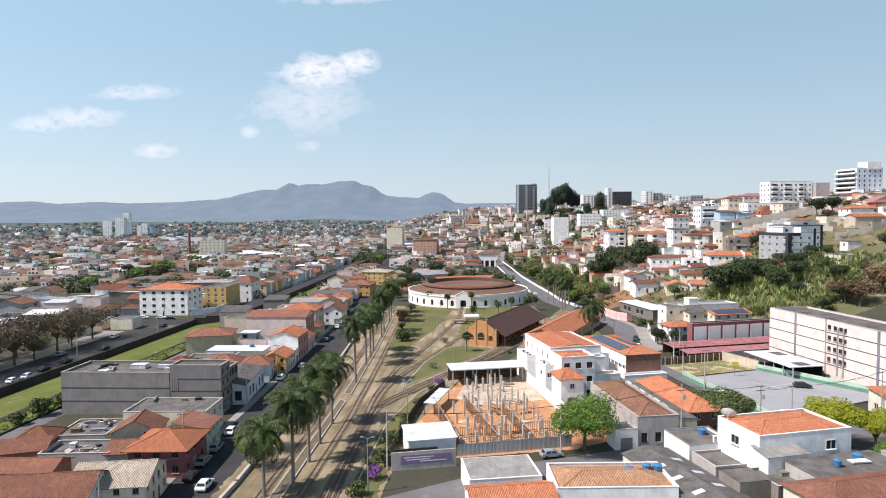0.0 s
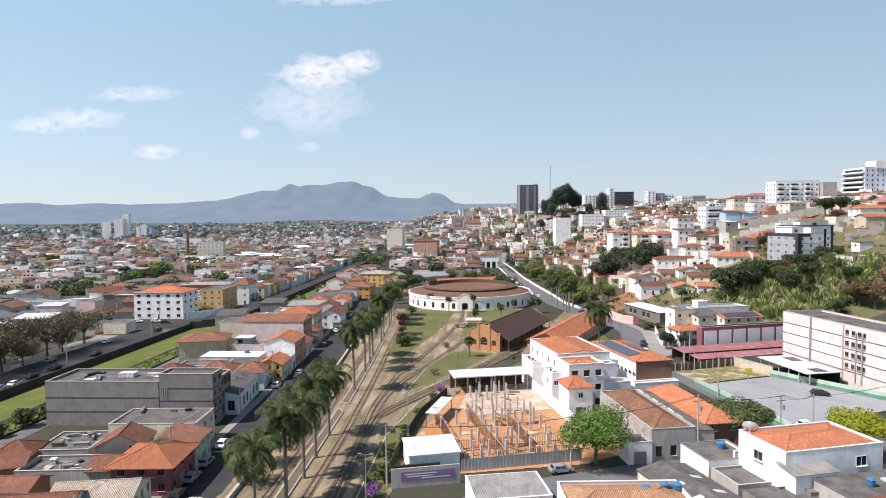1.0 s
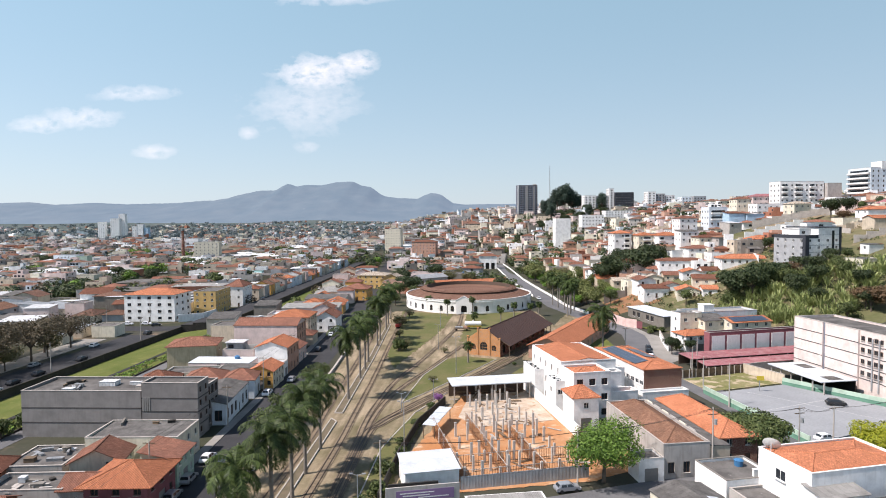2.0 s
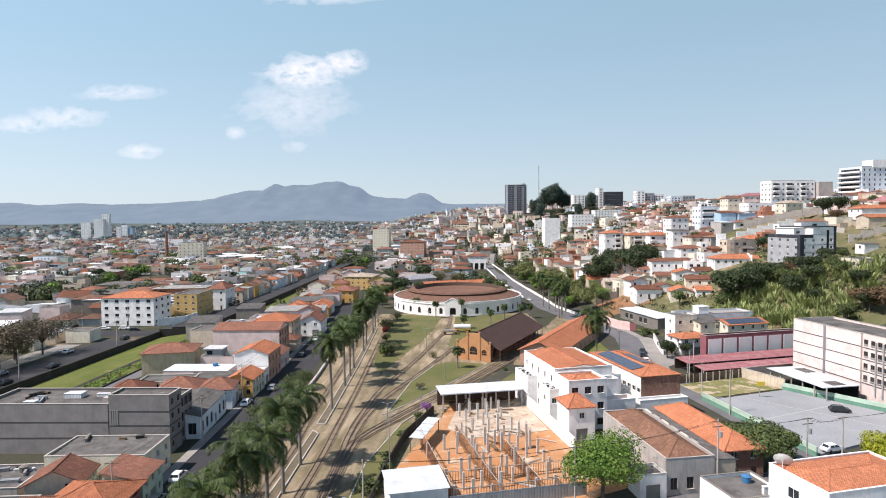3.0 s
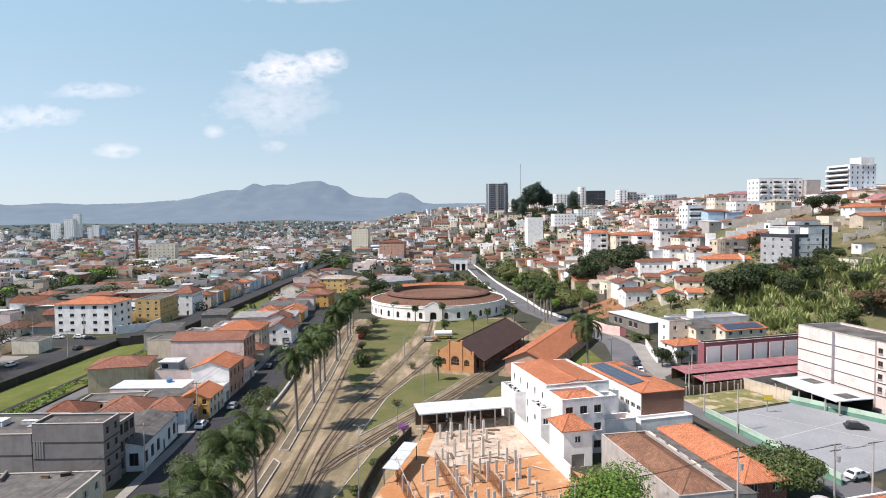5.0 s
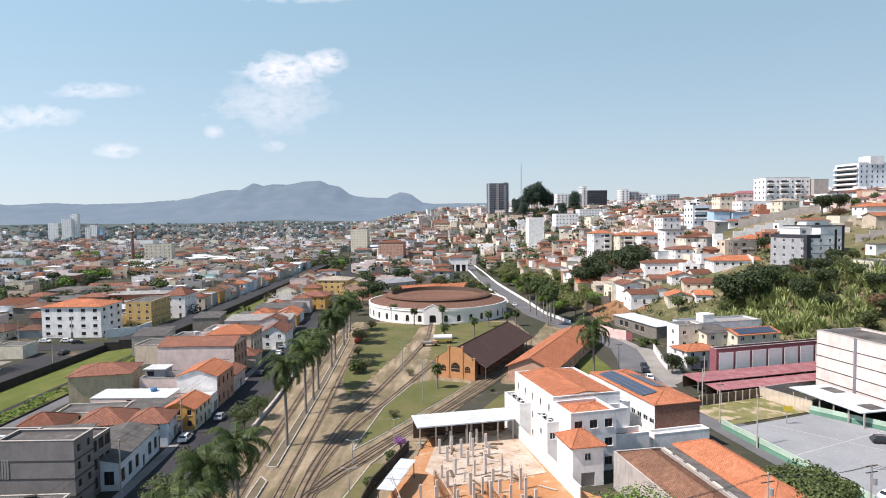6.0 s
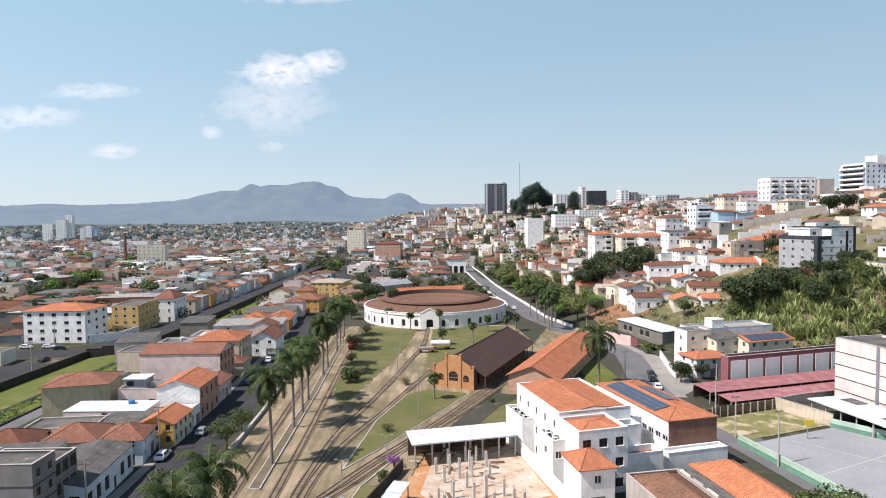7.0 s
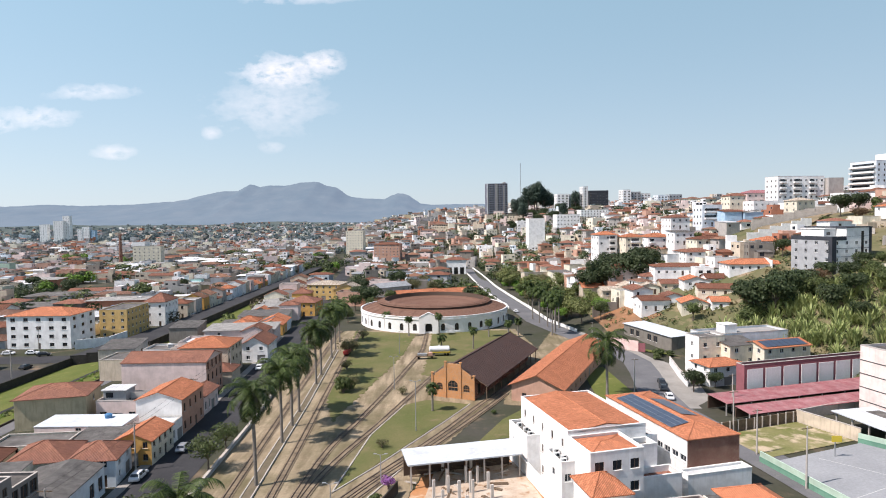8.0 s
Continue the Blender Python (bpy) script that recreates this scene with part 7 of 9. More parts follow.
me.box(1.0, 9.0, -2.0, 7.0, 17.5, 22.0, "white")
part("lift_tower", me, tw)
hill(185.0, 388.0, 14, 11, 9, 50.0, "hip", "cream", "tile_pale", "cream house with pale tiled roof on the ridge", pitch=0.3)
hill(204.5, 377.0, 10, 15, 9, 53.0, "flat", "white", "slab_roof", "white house with grey flat concrete roof", parapet=0.3)
hill(174.0, 431.0, 6, 18, 10, 54.0, "hip", "cream", "tile_mid", "cream house with long red roof", pitch=0.3)
hill(125.0, 401.0, 10, 11, 10, 42.0, "hip", "white", "tile_mid", "white two-storey house with red roof", pitch=0.3)
hill(116.5, 371.0, 6, 10, 9, 35.0, "shed", "white", "fibre_cement", "white and grey house with terrace", pitch=0.06)
hill(124.5, 356.0, 6, 17, 10, 32.0, "hip", "cream", "tile_old", "cream house with brown tile roof and veranda", pitch=0.25)
hill(146.0, 256.0, 12, 11, 9, 27.0, "flat", "cream", "slab_roof", "plain cream two-storey house on the slope", parapet=0.3)
hill(163.0, 276.0, 20, 12, 8, 30.0, "gable", "terracotta_wall", "tile_mid", "brick house with tiled roof behind the flats")
low_wall("retaining_wall", [(139.5, 349), (156, 350), (170, 351)], 3.4, 0.4, "white", "long white wall under the open slope")
low_wall("retaining_wall", [(156, 379), (172, 378), (196, 374)], 4.2, 0.4, "cast_concrete", "long pale concrete retaining wall on the hill")
slope_patch("dry_slope", [[(140, 351), (172, 353)], [(158, 377.5), (194, 373.5)]], "dry_slope", "bare dry brown grass slope between two walls", "ground", 0.9)
for (a_, b_) in ((148, 356), (158, 360), (168, 362), (178, 366), (164, 371), (184, 369)):
    OCC.append((a_, b_, 6.0))
low_wall("retaining_wall", [(60, 315), (70, 315.5), (80, 322)], 3.0, 0.4, "raw_concrete", "stained concrete retaining wall")

# taller landmarks farther off
st = hill(65.5, 900, 5, 28, 16, 87.0, "flat", "slate_blue", "slab_roof", "dark unfinished apartment tower on the skyline", tall=42.0, name="apartment_tower", category="building", storey=3.0, kind_w="dark", win_size=(2.6, 1.7), gap=3.4, sub=False, group="towers on the skyline")
for nm, b, mt in (("core_wall", (-3.0, 0.5, -8.25, -8.05, 0, 46), "grey_render"), ("core_wall", (8.0, 10.0, -8.25, -8.05, 0, 40), "grey_render"), ("stair_core", (9, 13, -3, 3, 0, 56), "grey_render"), ("side_wall", (-14.2, -12.4, -8.25, -8.05, 0, 48), "white")):
    me = Mesh()
    me.box(b[0], b[1], b[2], b[3], b[4], 86.0 - st.matrix_basis.translation.z + (b[5] - 50) * 0.3 + 1.0, mt)
    part(nm, me, st)
for k in range(14):
    me = Mesh()
    me.box(-14.1, 14.1, -8.6, -8.26, 3.0 * k + 0.2, 3.0 * k + 0.55, "cool_grey")
    part("floor_edge", me, st)
for (x, y, w, top, wl) in ((135, 800, 14, 67.5, "white"), (152, 805, 17, 67, "cool_grey"), (177, 800, 23, 71, "dark_paint"), (162, 803, 6, 76, "white"), (210, 800, 10, 71.5, "white"), (221, 803, 12, 69, "cool_grey"), (234, 806, 11, 67, "white"), (256, 812, 12, 65, "pale_blue"), (278, 830, 16, 66, "cool_grey")):
    hill(x, y, 5, w, 14, top, "flat", wl, "slab_roof", "tall apartment tower on the skyline", name="apartment_tower", category="building", parapet=1.0, storey=3.0, kind_w="dark", win_size=(1.8, 1.5), gap=3.6, sub=False, group="towers on the skyline")
hill(110.5, 640, 6, 22, 13, 44.0, "flat", "white", "slab_roof", "plain white four-storey block", name="apartment_block", category="building", parapet=0.5, sub=False, tall=15.0)
hill(144, 680, 6, 28, 13, 48.3, "flat", "white", "slab_roof", "long white block on the hill", name="apartment_block", category="building", parapet=0.5, sub=False)
hill(174, 660, 6, 20, 13, 46.5, "hip", "ochre", "tile_old", "brown-ochre block with tiled roof on the hill", name="apartment_block", category="building", sub=False)
hill(76, 600, 6, 14, 12, 41.5, "flat", "white", "slab_roof", "white building with a blind side wall", name="apartment_block", category="building", win=0, sub=False, tall=14.0)
house(-56, 640, -6, 24, 14, 11.0, roof="hip", wall="shed_pink", tile="tile_old", label="large faded pink-brown building behind the yard", name="apartment_block", category="building", sub=False, sides="fr", z=8, pitch=0.25)
house(-110, 800, -4, 20, 16, 22.0, roof="flat", wall="cream", tile="slab_roof", parapet=0.6, label="cream apartment block in the valley", name="apartment_block", category="building", sub=False, sides="fr", z=6)
for (x, y, w, h, wl) in ((-809, 1300, 14, 38, "white"), (-779, 1300, 18, 45, "white"), (-770, 1312, 13, 55, "white"), (-736, 1300, 9, 28, "white"), (-725, 1302, 13, 32, "white"), (-713, 1305, 8, 25, "blue"), (-286, 650, 25, 19, "cream")):
    house(x, y, 8, w, 12, h, z=0.0, roof="flat", wall=wl, tile="slab_roof", parapet=0.8, label="tall apartment tower far off in the valley town", name="apartment_tower", category="building", sub=False, sides="fr", group="towers of the valley", gap=4.0)
ch = thing("factory_chimney", "tall dark brick factory chimney", "chimney", Matrix.Translation((-313, 650, 0)))
me = Mesh()
me.tube((0, 0, -0.5), (0, 0, 30), 1.9, 1.2, "brick_red", 14, False)
me.tube((0, 0, 30), (0, 0, 31.5), 1.4, 1.45, "brick_red", 14)
part("shaft", me, ch)
ms = thing("radio_mast", "thin lattice radio mast on the hilltop", "mast", Matrix.Translation((92.3, 850, 58.0)))
me = Mesh()
for k in range(3):
    a = 2.094 * k
    me.tube((0.9 * math.cos(a), 0.9 * math.sin(a), 0), (0.3 * math.cos(a), 0.3 * math.sin(a), 52), 0.14, 0.12, "galvanised", 4, False)
    for j in range(26):
        z0, z1 = 2 * j, 2 * j + 2
        r0, r1 = 0.9 - 0.6 * z0 / 52, 0.9 - 0.6 * z1 / 52
        b = a + 2.094
        me.tube((r0 * math.cos(a), r0 * math.sin(a), z0), (r1 * math.cos(b), r1 * math.sin(b), z1), 0.07, 0.07, "galvanised", 3, False)
part("lattice", me, ms)

# station arch by the avenue
ar = thing("arched_gatehouse", "white arched gatehouse with red roof at the head of the avenue", "gatehouse", Matrix.Translation((6.2, 533, 0)))
me = Mesh()
facade(me, (-7.5, 0), (7.5, 0), -1, 11, [(-0 + 1.2 + 4.6 * k, 4.2 + 4.6 * k, 0, 5.2) for k in range(3)], "white", 0.6)
me.box(-7.5, 7.5, 0.9, 8, -1, 11, "white")
part("wall", me, ar)
part("roof", roof_mesh("hip", 15, 8.5, 11, "tile_mid", 0.6, 0.4, "x"), ar, m=Matrix.Translation((0, 4.2, 0)))

# white walls along the avenue
AV2 = AVENUE[7:15]
low_wall("avenue_wall", [(x - 4.7, y) for x, y in AV2[3:]], 0.9, 0.35, "render_white", "long low white wall along the avenue", "render_white")
low_wall("avenue_wall", [(x + 5.0, y) for x, y in AV2[1:]], 1.1, 0.35, "render_white", "long low white wall along the avenue", "render_white")
# sheds behind the roundhouse
house(-16, 372, 24, 22, 9, 5.6, roof="gable", wall="brick_red", tile="tile_new", label="brick shed with orange tile roof behind the roundhouse", win=0.4)
house(4, 378, 24, 24, 9, 5.6, roof="gable", wall="brick_red", tile="tile_new", label="long brick shed with orange tile roof", win=0.4)
house(-32, 400, 40, 20, 12, 6.5, roof="gable", wall="grey_render", tile="zinc", label="workshop with broad patched metal roof", win=0.4, pitch=0.3)

# ==== palms ====
for (x, y, h) in ((-32.8, 93, 9), (-29.3, 97, 12), (-29.5, 107, 11), (-29.9, 116, 12), (-30.3, 127.6, 11.4), (-31.7, 159.5, 14), (-32.6, 179, 13), (-33.1, 189, 13), (-33.9, 198.5, 12),
                  (-35.0, 222, 13), (-35.7, 232, 12), (-36.7, 253, 13), (-37.8, 266, 12), (-38.5, 278, 12)):
    palm(x, y, h - 1, "tall royal palm with a feathery crown beside the tracks", fronds=26, length=5.3, s=1.1)
for (x, y, h) in ((38.6, 287, 11), (40.4, 292, 12), (41.5, 297, 11), (43.5, 301, 12), (39.5, 304, 11), (37.5, 312, 12), (36.0, 322, 11)):
    palm(x, y, h, "royal palm in a dense row beside the avenue", group="palms along the avenue", length=3.6)
for (x, y, h) in ((43.5, 322, 9), (47.0, 331, 8), (41.5, 338, 9), (45.0, 352, 9), (50.0, 344, 8), (40.0, 366, 9), (47.0, 372, 8)):
    palm(x, y, h, "feathery palm in the thicket beside the avenue", fronds=24, length=4.4, group="palms in the thicket")
palm(38.6, 207.5, 10, "large feathery palm on the lawn behind the goods shed", fronds=28, length=5.6, s=1.2, group="single palms")
for (x, y, h) in ((-3.4, 198.5, 5), (8.5, 264, 6), (22, 283, 5), (26, 287, 5), (-3.2, 289, 7), (-14.5, 288, 6), (-2, 262, 4), (15, 285, 5), (-24, 300, 6)):
    palm(x, y, h, "young slender palm on the lawn", fronds=12, length=2.4, group="young palms", s=0.9)

# ==== filler town ====
WALL_MIX = ["white"] * 4 + ["cream"] * 3 + ["beige"] * 4 + ["pale_pink"] * 4 + ["grey_render"] * 6 + ["pale_blue"] + ["cool_grey"] * 2 + ["raw_concrete"] * 6 + ["terracotta_wall"] * 2 + ["olive_render", "shed_pink"]
WALL_HILL = ["white"] * 7 + ["cream"] * 4 + ["beige"] * 3 + ["pale_pink"] * 2 + ["grey_render"] * 2 + ["pale_blue", "raw_concrete", "shed_pink"]


def near_line(x, y, pts, r):
    for (x0, y0), (x1, y1) in zip(pts, pts[1:]):
        dx, dy = x1 - x0, y1 - y0
        k = max(0.0, min(1.0, ((x - x0) * dx + (y - y0) * dy) / (dx * dx + dy * dy)))
        if math.hypot(x - x0 - k * dx, y - y0 - k * dy) < r:
            return True
    return False


def street_x(y):
    for (x0, y0), (x1, y1) in zip(STREET, STREET[1:]):
        if y0 <= y <= y1:
            return x0 + (x1 - x0) * (y - y0) / (y1 - y0)
    return STREET[-1][0] if y > 100 else STREET[0][0]


def near_canal(y):
    for (x0, y0), (x1, y1) in zip(CANAL, CANAL[1:]):
        if y0 <= y <= y1:
            return x0 + (x1 - x0) * (y - y0) / (y1 - y0)
    return CANAL[-1][0]


def free(x, y, r, tight=0.78):
    if near_line(x, y, STREET, 6 + r * 0.7) or near_line(x, y, AVENUE, 6 + r * 0.7) or near_line(x, y, [(c[0] - 7, c[1]) for c in CANAL], 13 + r * 0.75):
        return False
    if near_line(x, y, [(-190, 262), (-54, 258)], 7 + r * 0.6):
        return False
    sx = street_x(y)
    if y < 372 and sx < x < 46:
        return False
    if y < 250 and x > 30 and x < 112:
        return False
    if y < 345 and 30 < x < 60:
        return False
    if y < 285 and 60 < x < 92:
        return False
    return all((x - a) ** 2 + (y - b) ** 2 > (tight * (r + c)) ** 2 for a, b, c in OCC)


def filler(x, y, rnd, rot, group):
    hill = height(x, y) > 4
    w, d = (rnd.uniform(7.5, 12), rnd.uniform(8, 12)) if hill else (rnd.uniform(8, 17), rnd.uniform(8, 15))
    r = 0.5 * math.hypot(w, d)
    if not free(x, y, r, 0.66 if hill else 0.66):
        return False
    fl = rnd.choice((1, 1, 1, 2, 2) if not hill else (1, 1, 2, 2))
    h = 3.0 * fl + rnd.uniform(0, 0.6)
    k = rnd.random()
    wall = rnd.choice(WALL_HILL if hill else WALL_MIX)
    tile = rnd.choice(("tile_new", "tile_mid", "tile_old", "tile_old", "tile_lichen") if hill else ("tile_mid", "tile_old", "tile_old", "tile_round", "tile_lichen"))
    if k < (0.50 if hill else 0.22):
        roof, par = rnd.choice(("gable", "hip", "hip")), 0
        text = "terracotta tile roof"
    elif k < 0.75:
        roof, par, tile = "shed", 0.0, rnd.choice(("fibre_cement", "fibre_cement", "fibre_cement", "white_metal", "zinc"))
        text = {"fibre_cement": "grey fibre-cement roof", "white_metal": "white metal roof", "zinc": "zinc sheet roof"}[tile]
    else:
        roof, par, tile = "flat", rnd.choice((0.5, 1.0)), "slab_roof"
        text = "flat concrete roof"
    colour = {"grey_render": "grey rendered", "raw_concrete": "bare concrete", "terracotta_wall": "brick-red", "pale_blue": "pale blue", "pale_pink": "pale pink"}.get(wall, wall)
    storeys = ("one-storey", "two-storey", "three-storey")[fl - 1]
    house(x, y, rot + rnd.choice((0, 90)) + rnd.uniform(-3, 3), w, d, h, roof=roof, wall=wall, tile=tile, parapet=par, pitch=rnd.uniform(0.22, 0.36) if roof != "shed" else 0.08, over=0.6 if roof != "shed" else 0.25,
          along=rnd.choice("xy"), label=f"{storeys} {colour} house with {text}", group=group, win=rnd.uniform(0.08, 0.34), win_size=(rnd.uniform(0.9, 1.7), rnd.uniform(1.0, 1.4)), sides="fl" if x > 0 else "fr",
          tank=rnd.choice(("", "", "tank_blue", "")) if roof == "flat" else "", kind_w=rnd.choice(("white", "brown", "dark")), gap=3.4, sub=False)
    return True


# groves of garden trees in the valley: x, y, half width
THICKET = []
GROVES = ((-231, 349, 7), (-243, 374, 8), (-257, 452, 6), (-272, 512, 15), (-274, 582, 9), (-235, 352, 8), (-372, 506, 10), (-372, 560, 9), (-139, 720, 14), (-190, 640, 9), (-95, 560, 8), (-330, 690, 16), (-420, 760, 18), (-255, 800, 16), (-120, 860, 18), (-180, 420, 6), (-460, 640, 14), (-75, 690, 9))
for x, y, r in GROVES:
    OCC.append((x, y, r))
for x, y, r in ((6, 520, 13), (8, 500, 8), (10, 484, 7), (12, 468, 6)):    # open ground before the gatehouse
    OCC.append((x, y, r))
for x, y, r in ((44, 350, 9), (48, 372, 11), (46, 395, 11), (44, 418, 11), (40, 440, 11), (36, 462, 9), (56, 392, 9), (54, 416, 9)):    # thicket beside the avenue
    THICKET.append((x, y, r))
    OCC.append((x, y, r))
for x, y, r in ((-146, 268, 12), (-160, 266, 10), (-131, 270, 8)):    # the open street corner
    OCC.append((x, y, r))

# continuous rows of small houses along the street and beside the canal
rnd = random.Random(4)
ROW_WALL = ["white", "white", "cream", "pale_pink", "pale_pink", "beige", "pale_blue", "ochre", "shed_pink", "grey_render"]
for side in ("street", "street_back", "canal_far"):
    y = 346.0 if side == "canal_far" else 206.0
    while y < (590 if side == "canal_far" else 452):
        d = rnd.uniform(6.0, 10.5)
        cx = street_x(y) if side.startswith("street") else near_canal(y)
        w = rnd.uniform(8, 11)
        x = {"street": cx - 6.0 - w / 2, "street_back": cx - 17.5 - w / 2, "canal_far": cx - 19.5 - w / 2}[side]
        yc = y + d / 2
        y += d + rnd.choice((0.0, 0.1, 0.3, 1.5))
        if not all((x - a) ** 2 + (yc - b) ** 2 > (0.62 * (0.5 * math.hypot(w, d) + c)) ** 2 for a, b, c in OCC if c > 7.5 or abs(x - a) > 5) or near_line(x, yc, [(-190, 262), (-54, 258)], 9):
            continue
        fl = rnd.choice((1, 1, 2, 2)) if side != "canal_far" else rnd.choice((1, 2, 2, 2))
        roof = rnd.choice(("gable", "gable", "shed", "flat", "hip"))
        tile = rnd.choice(("tile_new", "tile_mid", "tile_lichen", "tile_old", "tile_mid")) if roof in ("gable", "hip") else rnd.choice(("fibre_cement", "old_sheet", "slab_roof", "white_metal"))
        wl = rnd.choice(ROW_WALL)
        house(x, yc, 3, w, d - 0.05, 3.2 * fl + rnd.uniform(0.2, 0.9), roof=roof, wall=wl, tile=tile, parapet=0.7 if roof == "flat" else 0.0, pitch=0.4 if roof != "shed" else 0.08, over=0.25, along="y" if roof == "gable" else "x",
              label=f"{('one', 'two')[fl - 1]}-storey {wl.replace('_', ' ')} row house under a {tile.replace('_', ' ')} roof", group="row houses", win=0.7, win_size=(1.0, 1.5), sides="r" if side != "canal_far" else "fr", gap=3.2, sub=False, kind_w=rnd.choice(("white", "brown")))


rnd = random.Random(21)
made = 0
# valley blocks
for row in range(40):
    for c_ in range(46):
        x0, y0 = -52 - c_ * 10.5, 128 + row * 11.0
        a = radians(8)
        x = -52 + (x0 + 52) * math.cos(a) - (y0 - 128) * math.sin(a) * 0.9 + rnd.uniform(-1.5, 1.5)
        y = 128 + (y0 - 128) + (x0 + 52) * 0.10 + rnd.uniform(-1.5, 1.5)
        if y < 215 or (y < 242 and x > -178) or y > 352 or abs(x + 0.056 * y) > 0.78 * y or rnd.random() < 0.06:
            continue
        if filler(x, y, rnd, 8, "houses of the valley town"):
            made += 1
# between yard and hill, behind the roundhouse
for row in range(6):
    for c_ in range(10):
        x, y = -60 + c_ * 12 + rnd.uniform(-2, 2), 372 + row * 13 + rnd.uniform(-2, 2)
        if rnd.random() < 0.3 or x > 8 - (y - 372) * 0.3:
            continue
        if filler(x, y, rnd, -8, "houses behind the roundhouse"):
            made += 1
# hillside
for row in range(40):
    for c_ in range(40):
        x, y = 20 + c_ * 11.5 + rnd.uniform(-3, 3), 235 + row * 12.5 + rnd.uniform(-3, 3)
        if x < 66 - (y - 300) * 0.12 or (y < 345 and (x < 62 or x > 118) and x < 190) or (y < 300 and x < 190) or y > 445 or x > 0.62 * y + 60 or rnd.random() < 0.12 or (y < 285 and x < 160) or (132 < x < 202 and 332 < y < 386):
            continue
        if filler(x, y, rnd, rnd.choice((8, 14, 2, -8)), "houses of the hillside"):
            made += 1
print("filler houses", made)

# far town: too many and too small to tell apart
far = Mesh()
rnd = random.Random(77)


def far_house(x, y, z, w, d, h, rot, wall, tile, kind, glazed=True):
    c, s = math.cos(rot), math.sin(rot)

    def P(u, v, zz):
        return (x + u * c - v * s, y + u * s + v * c, z + zz)

    def block(u0, u1, v0, v1, z0, z1, windows=True):
        q = [(u0, v0), (u1, v0), (u1, v1), (u0, v1)]
        for i in range(4):
            p0, p1 = q[i], q[(i + 1) % 4]
            far.face([P(*p0, z0), P(*p1, z0), P(*p1, z1), P(*p0, z1)], wall)
            L = math.hypot(p1[0] - p0[0], p1[1] - p0[1])
            if not windows or not glazed or i == 2 or rnd.random() < 0.35:
                continue
            ux, uy = (p1[0] - p0[0]) / L, (p1[1] - p0[1]) / L
            hw, hh = rnd.uniform(0.35, 1.1), rnd.uniform(0.9, 1.5)
            for f_ in range(max(1, int((z1 - max(z0, 0)) / 2.9))):
                for j in range(max(1, int(L / 2.7))):
                    if rnd.random() < 0.45:
                        continue
                    c0 = (j + 0.5) * L / max(1, int(L / 2.7)) + rnd.uniform(-0.4, 0.4)
                    e = [(p0[0] + ux * t + uy * 0.03, p0[1] + uy * t - ux * 0.03) for t in (max(0.1, c0 - hw), min(L - 0.1, c0 + hw))]
                    b0 = max(z0, 0) + f_ * 2.9 + 1.0
                    far.face([P(*e[0], b0), P(*e[1], b0), P(*e[1], min(b0 + hh, z1 - 0.1)), P(*e[0], min(b0 + hh, z1 - 0.1))], "glass_dark")
        return q

    a, b = w / 2, d / 2
    q = block(-a, a, -b, b, -3, h)
    if kind == "hip":
        rz = h + min(a, b) * (0.32 if glazed else 0.16)
        e = 0.7
        g_ = [P(-a - e, -b - e, h - 0.1), P(a + e, -b - e, h - 0.1), P(a + e, b + e, h - 0.1), P(-a - e, b + e, h - 0.1)]
        m_ = max(0.0, a - b)
        r0, r1 = P(-m_, 0, rz), P(m_, 0, rz)
        far.face([g_[0], g_[1], r1, r0], tile)
        far.face([g_[2], g_[3], r0, r1], tile)
        far.face([g_[1], g_[2], r1], tile)
        far.face([g_[3], g_[0], r0], tile)
        far.face(g_[::-1], wall)
    else:
        far.face([P(*p, h - 0.5) for p in q], tile)
        if rnd.random() < 0.5:
            s_ = rnd.uniform(0.25, 0.6)
            u0 = -a if rnd.random() < 0.5 else a - 2 * a * s_
            q2 = block(u0, u0 + 2 * a * s_, -b * 0.2, b, h - 0.6, h + 2.6)
            far.face([P(*p, h + 2.5) for p in q2], rnd.choice((tile, "tile_mid", "white_metal")))
        elif rnd.random() < 0.5:
            q2 = block(-0.9, 0.9, -0.9, 0.9, h - 0.5, h + 1.0, False)
            far.face([P(*p, h + 1.0) for p in q2], "tank_blue" if rnd.random() < 0.4 else "white")
    if rnd.random() < 0.5:
        # low wing with a lean-to roof
        w2 = rnd.uniform(0.4, 0.9) * a
        q3 = block(-w2, w2, -b - 4.0, -b, -3, 2.6)
        far.face([P(q3[0][0], q3[0][1] - 0.3, 2.55), P(q3[1][0], q3[1][1] - 0.3, 2.55), P(q3[2][0], q3[2][1], 3.3), P(q3[3][0], q3[3][1], 3.3)], rnd.choice(("fibre_cement", "tile_mid", "tile_old", "zinc")))


ROOFS = ["tile_mid", "tile_old", "tile_old", "tile_lichen", "tile_round", "tile_round"]
DARK_FLATS = ["fibre_cement"] * 4 + ["slab_roof"] * 3 + ["black_stain_shade", "tile_dark", "tile_old", "white_metal", "zinc"]
FLATS = ["slab_roof", "fibre_cement", "fibre_cement", "white_metal", "zinc", "slab_roof", "concrete", "tile_lichen"]


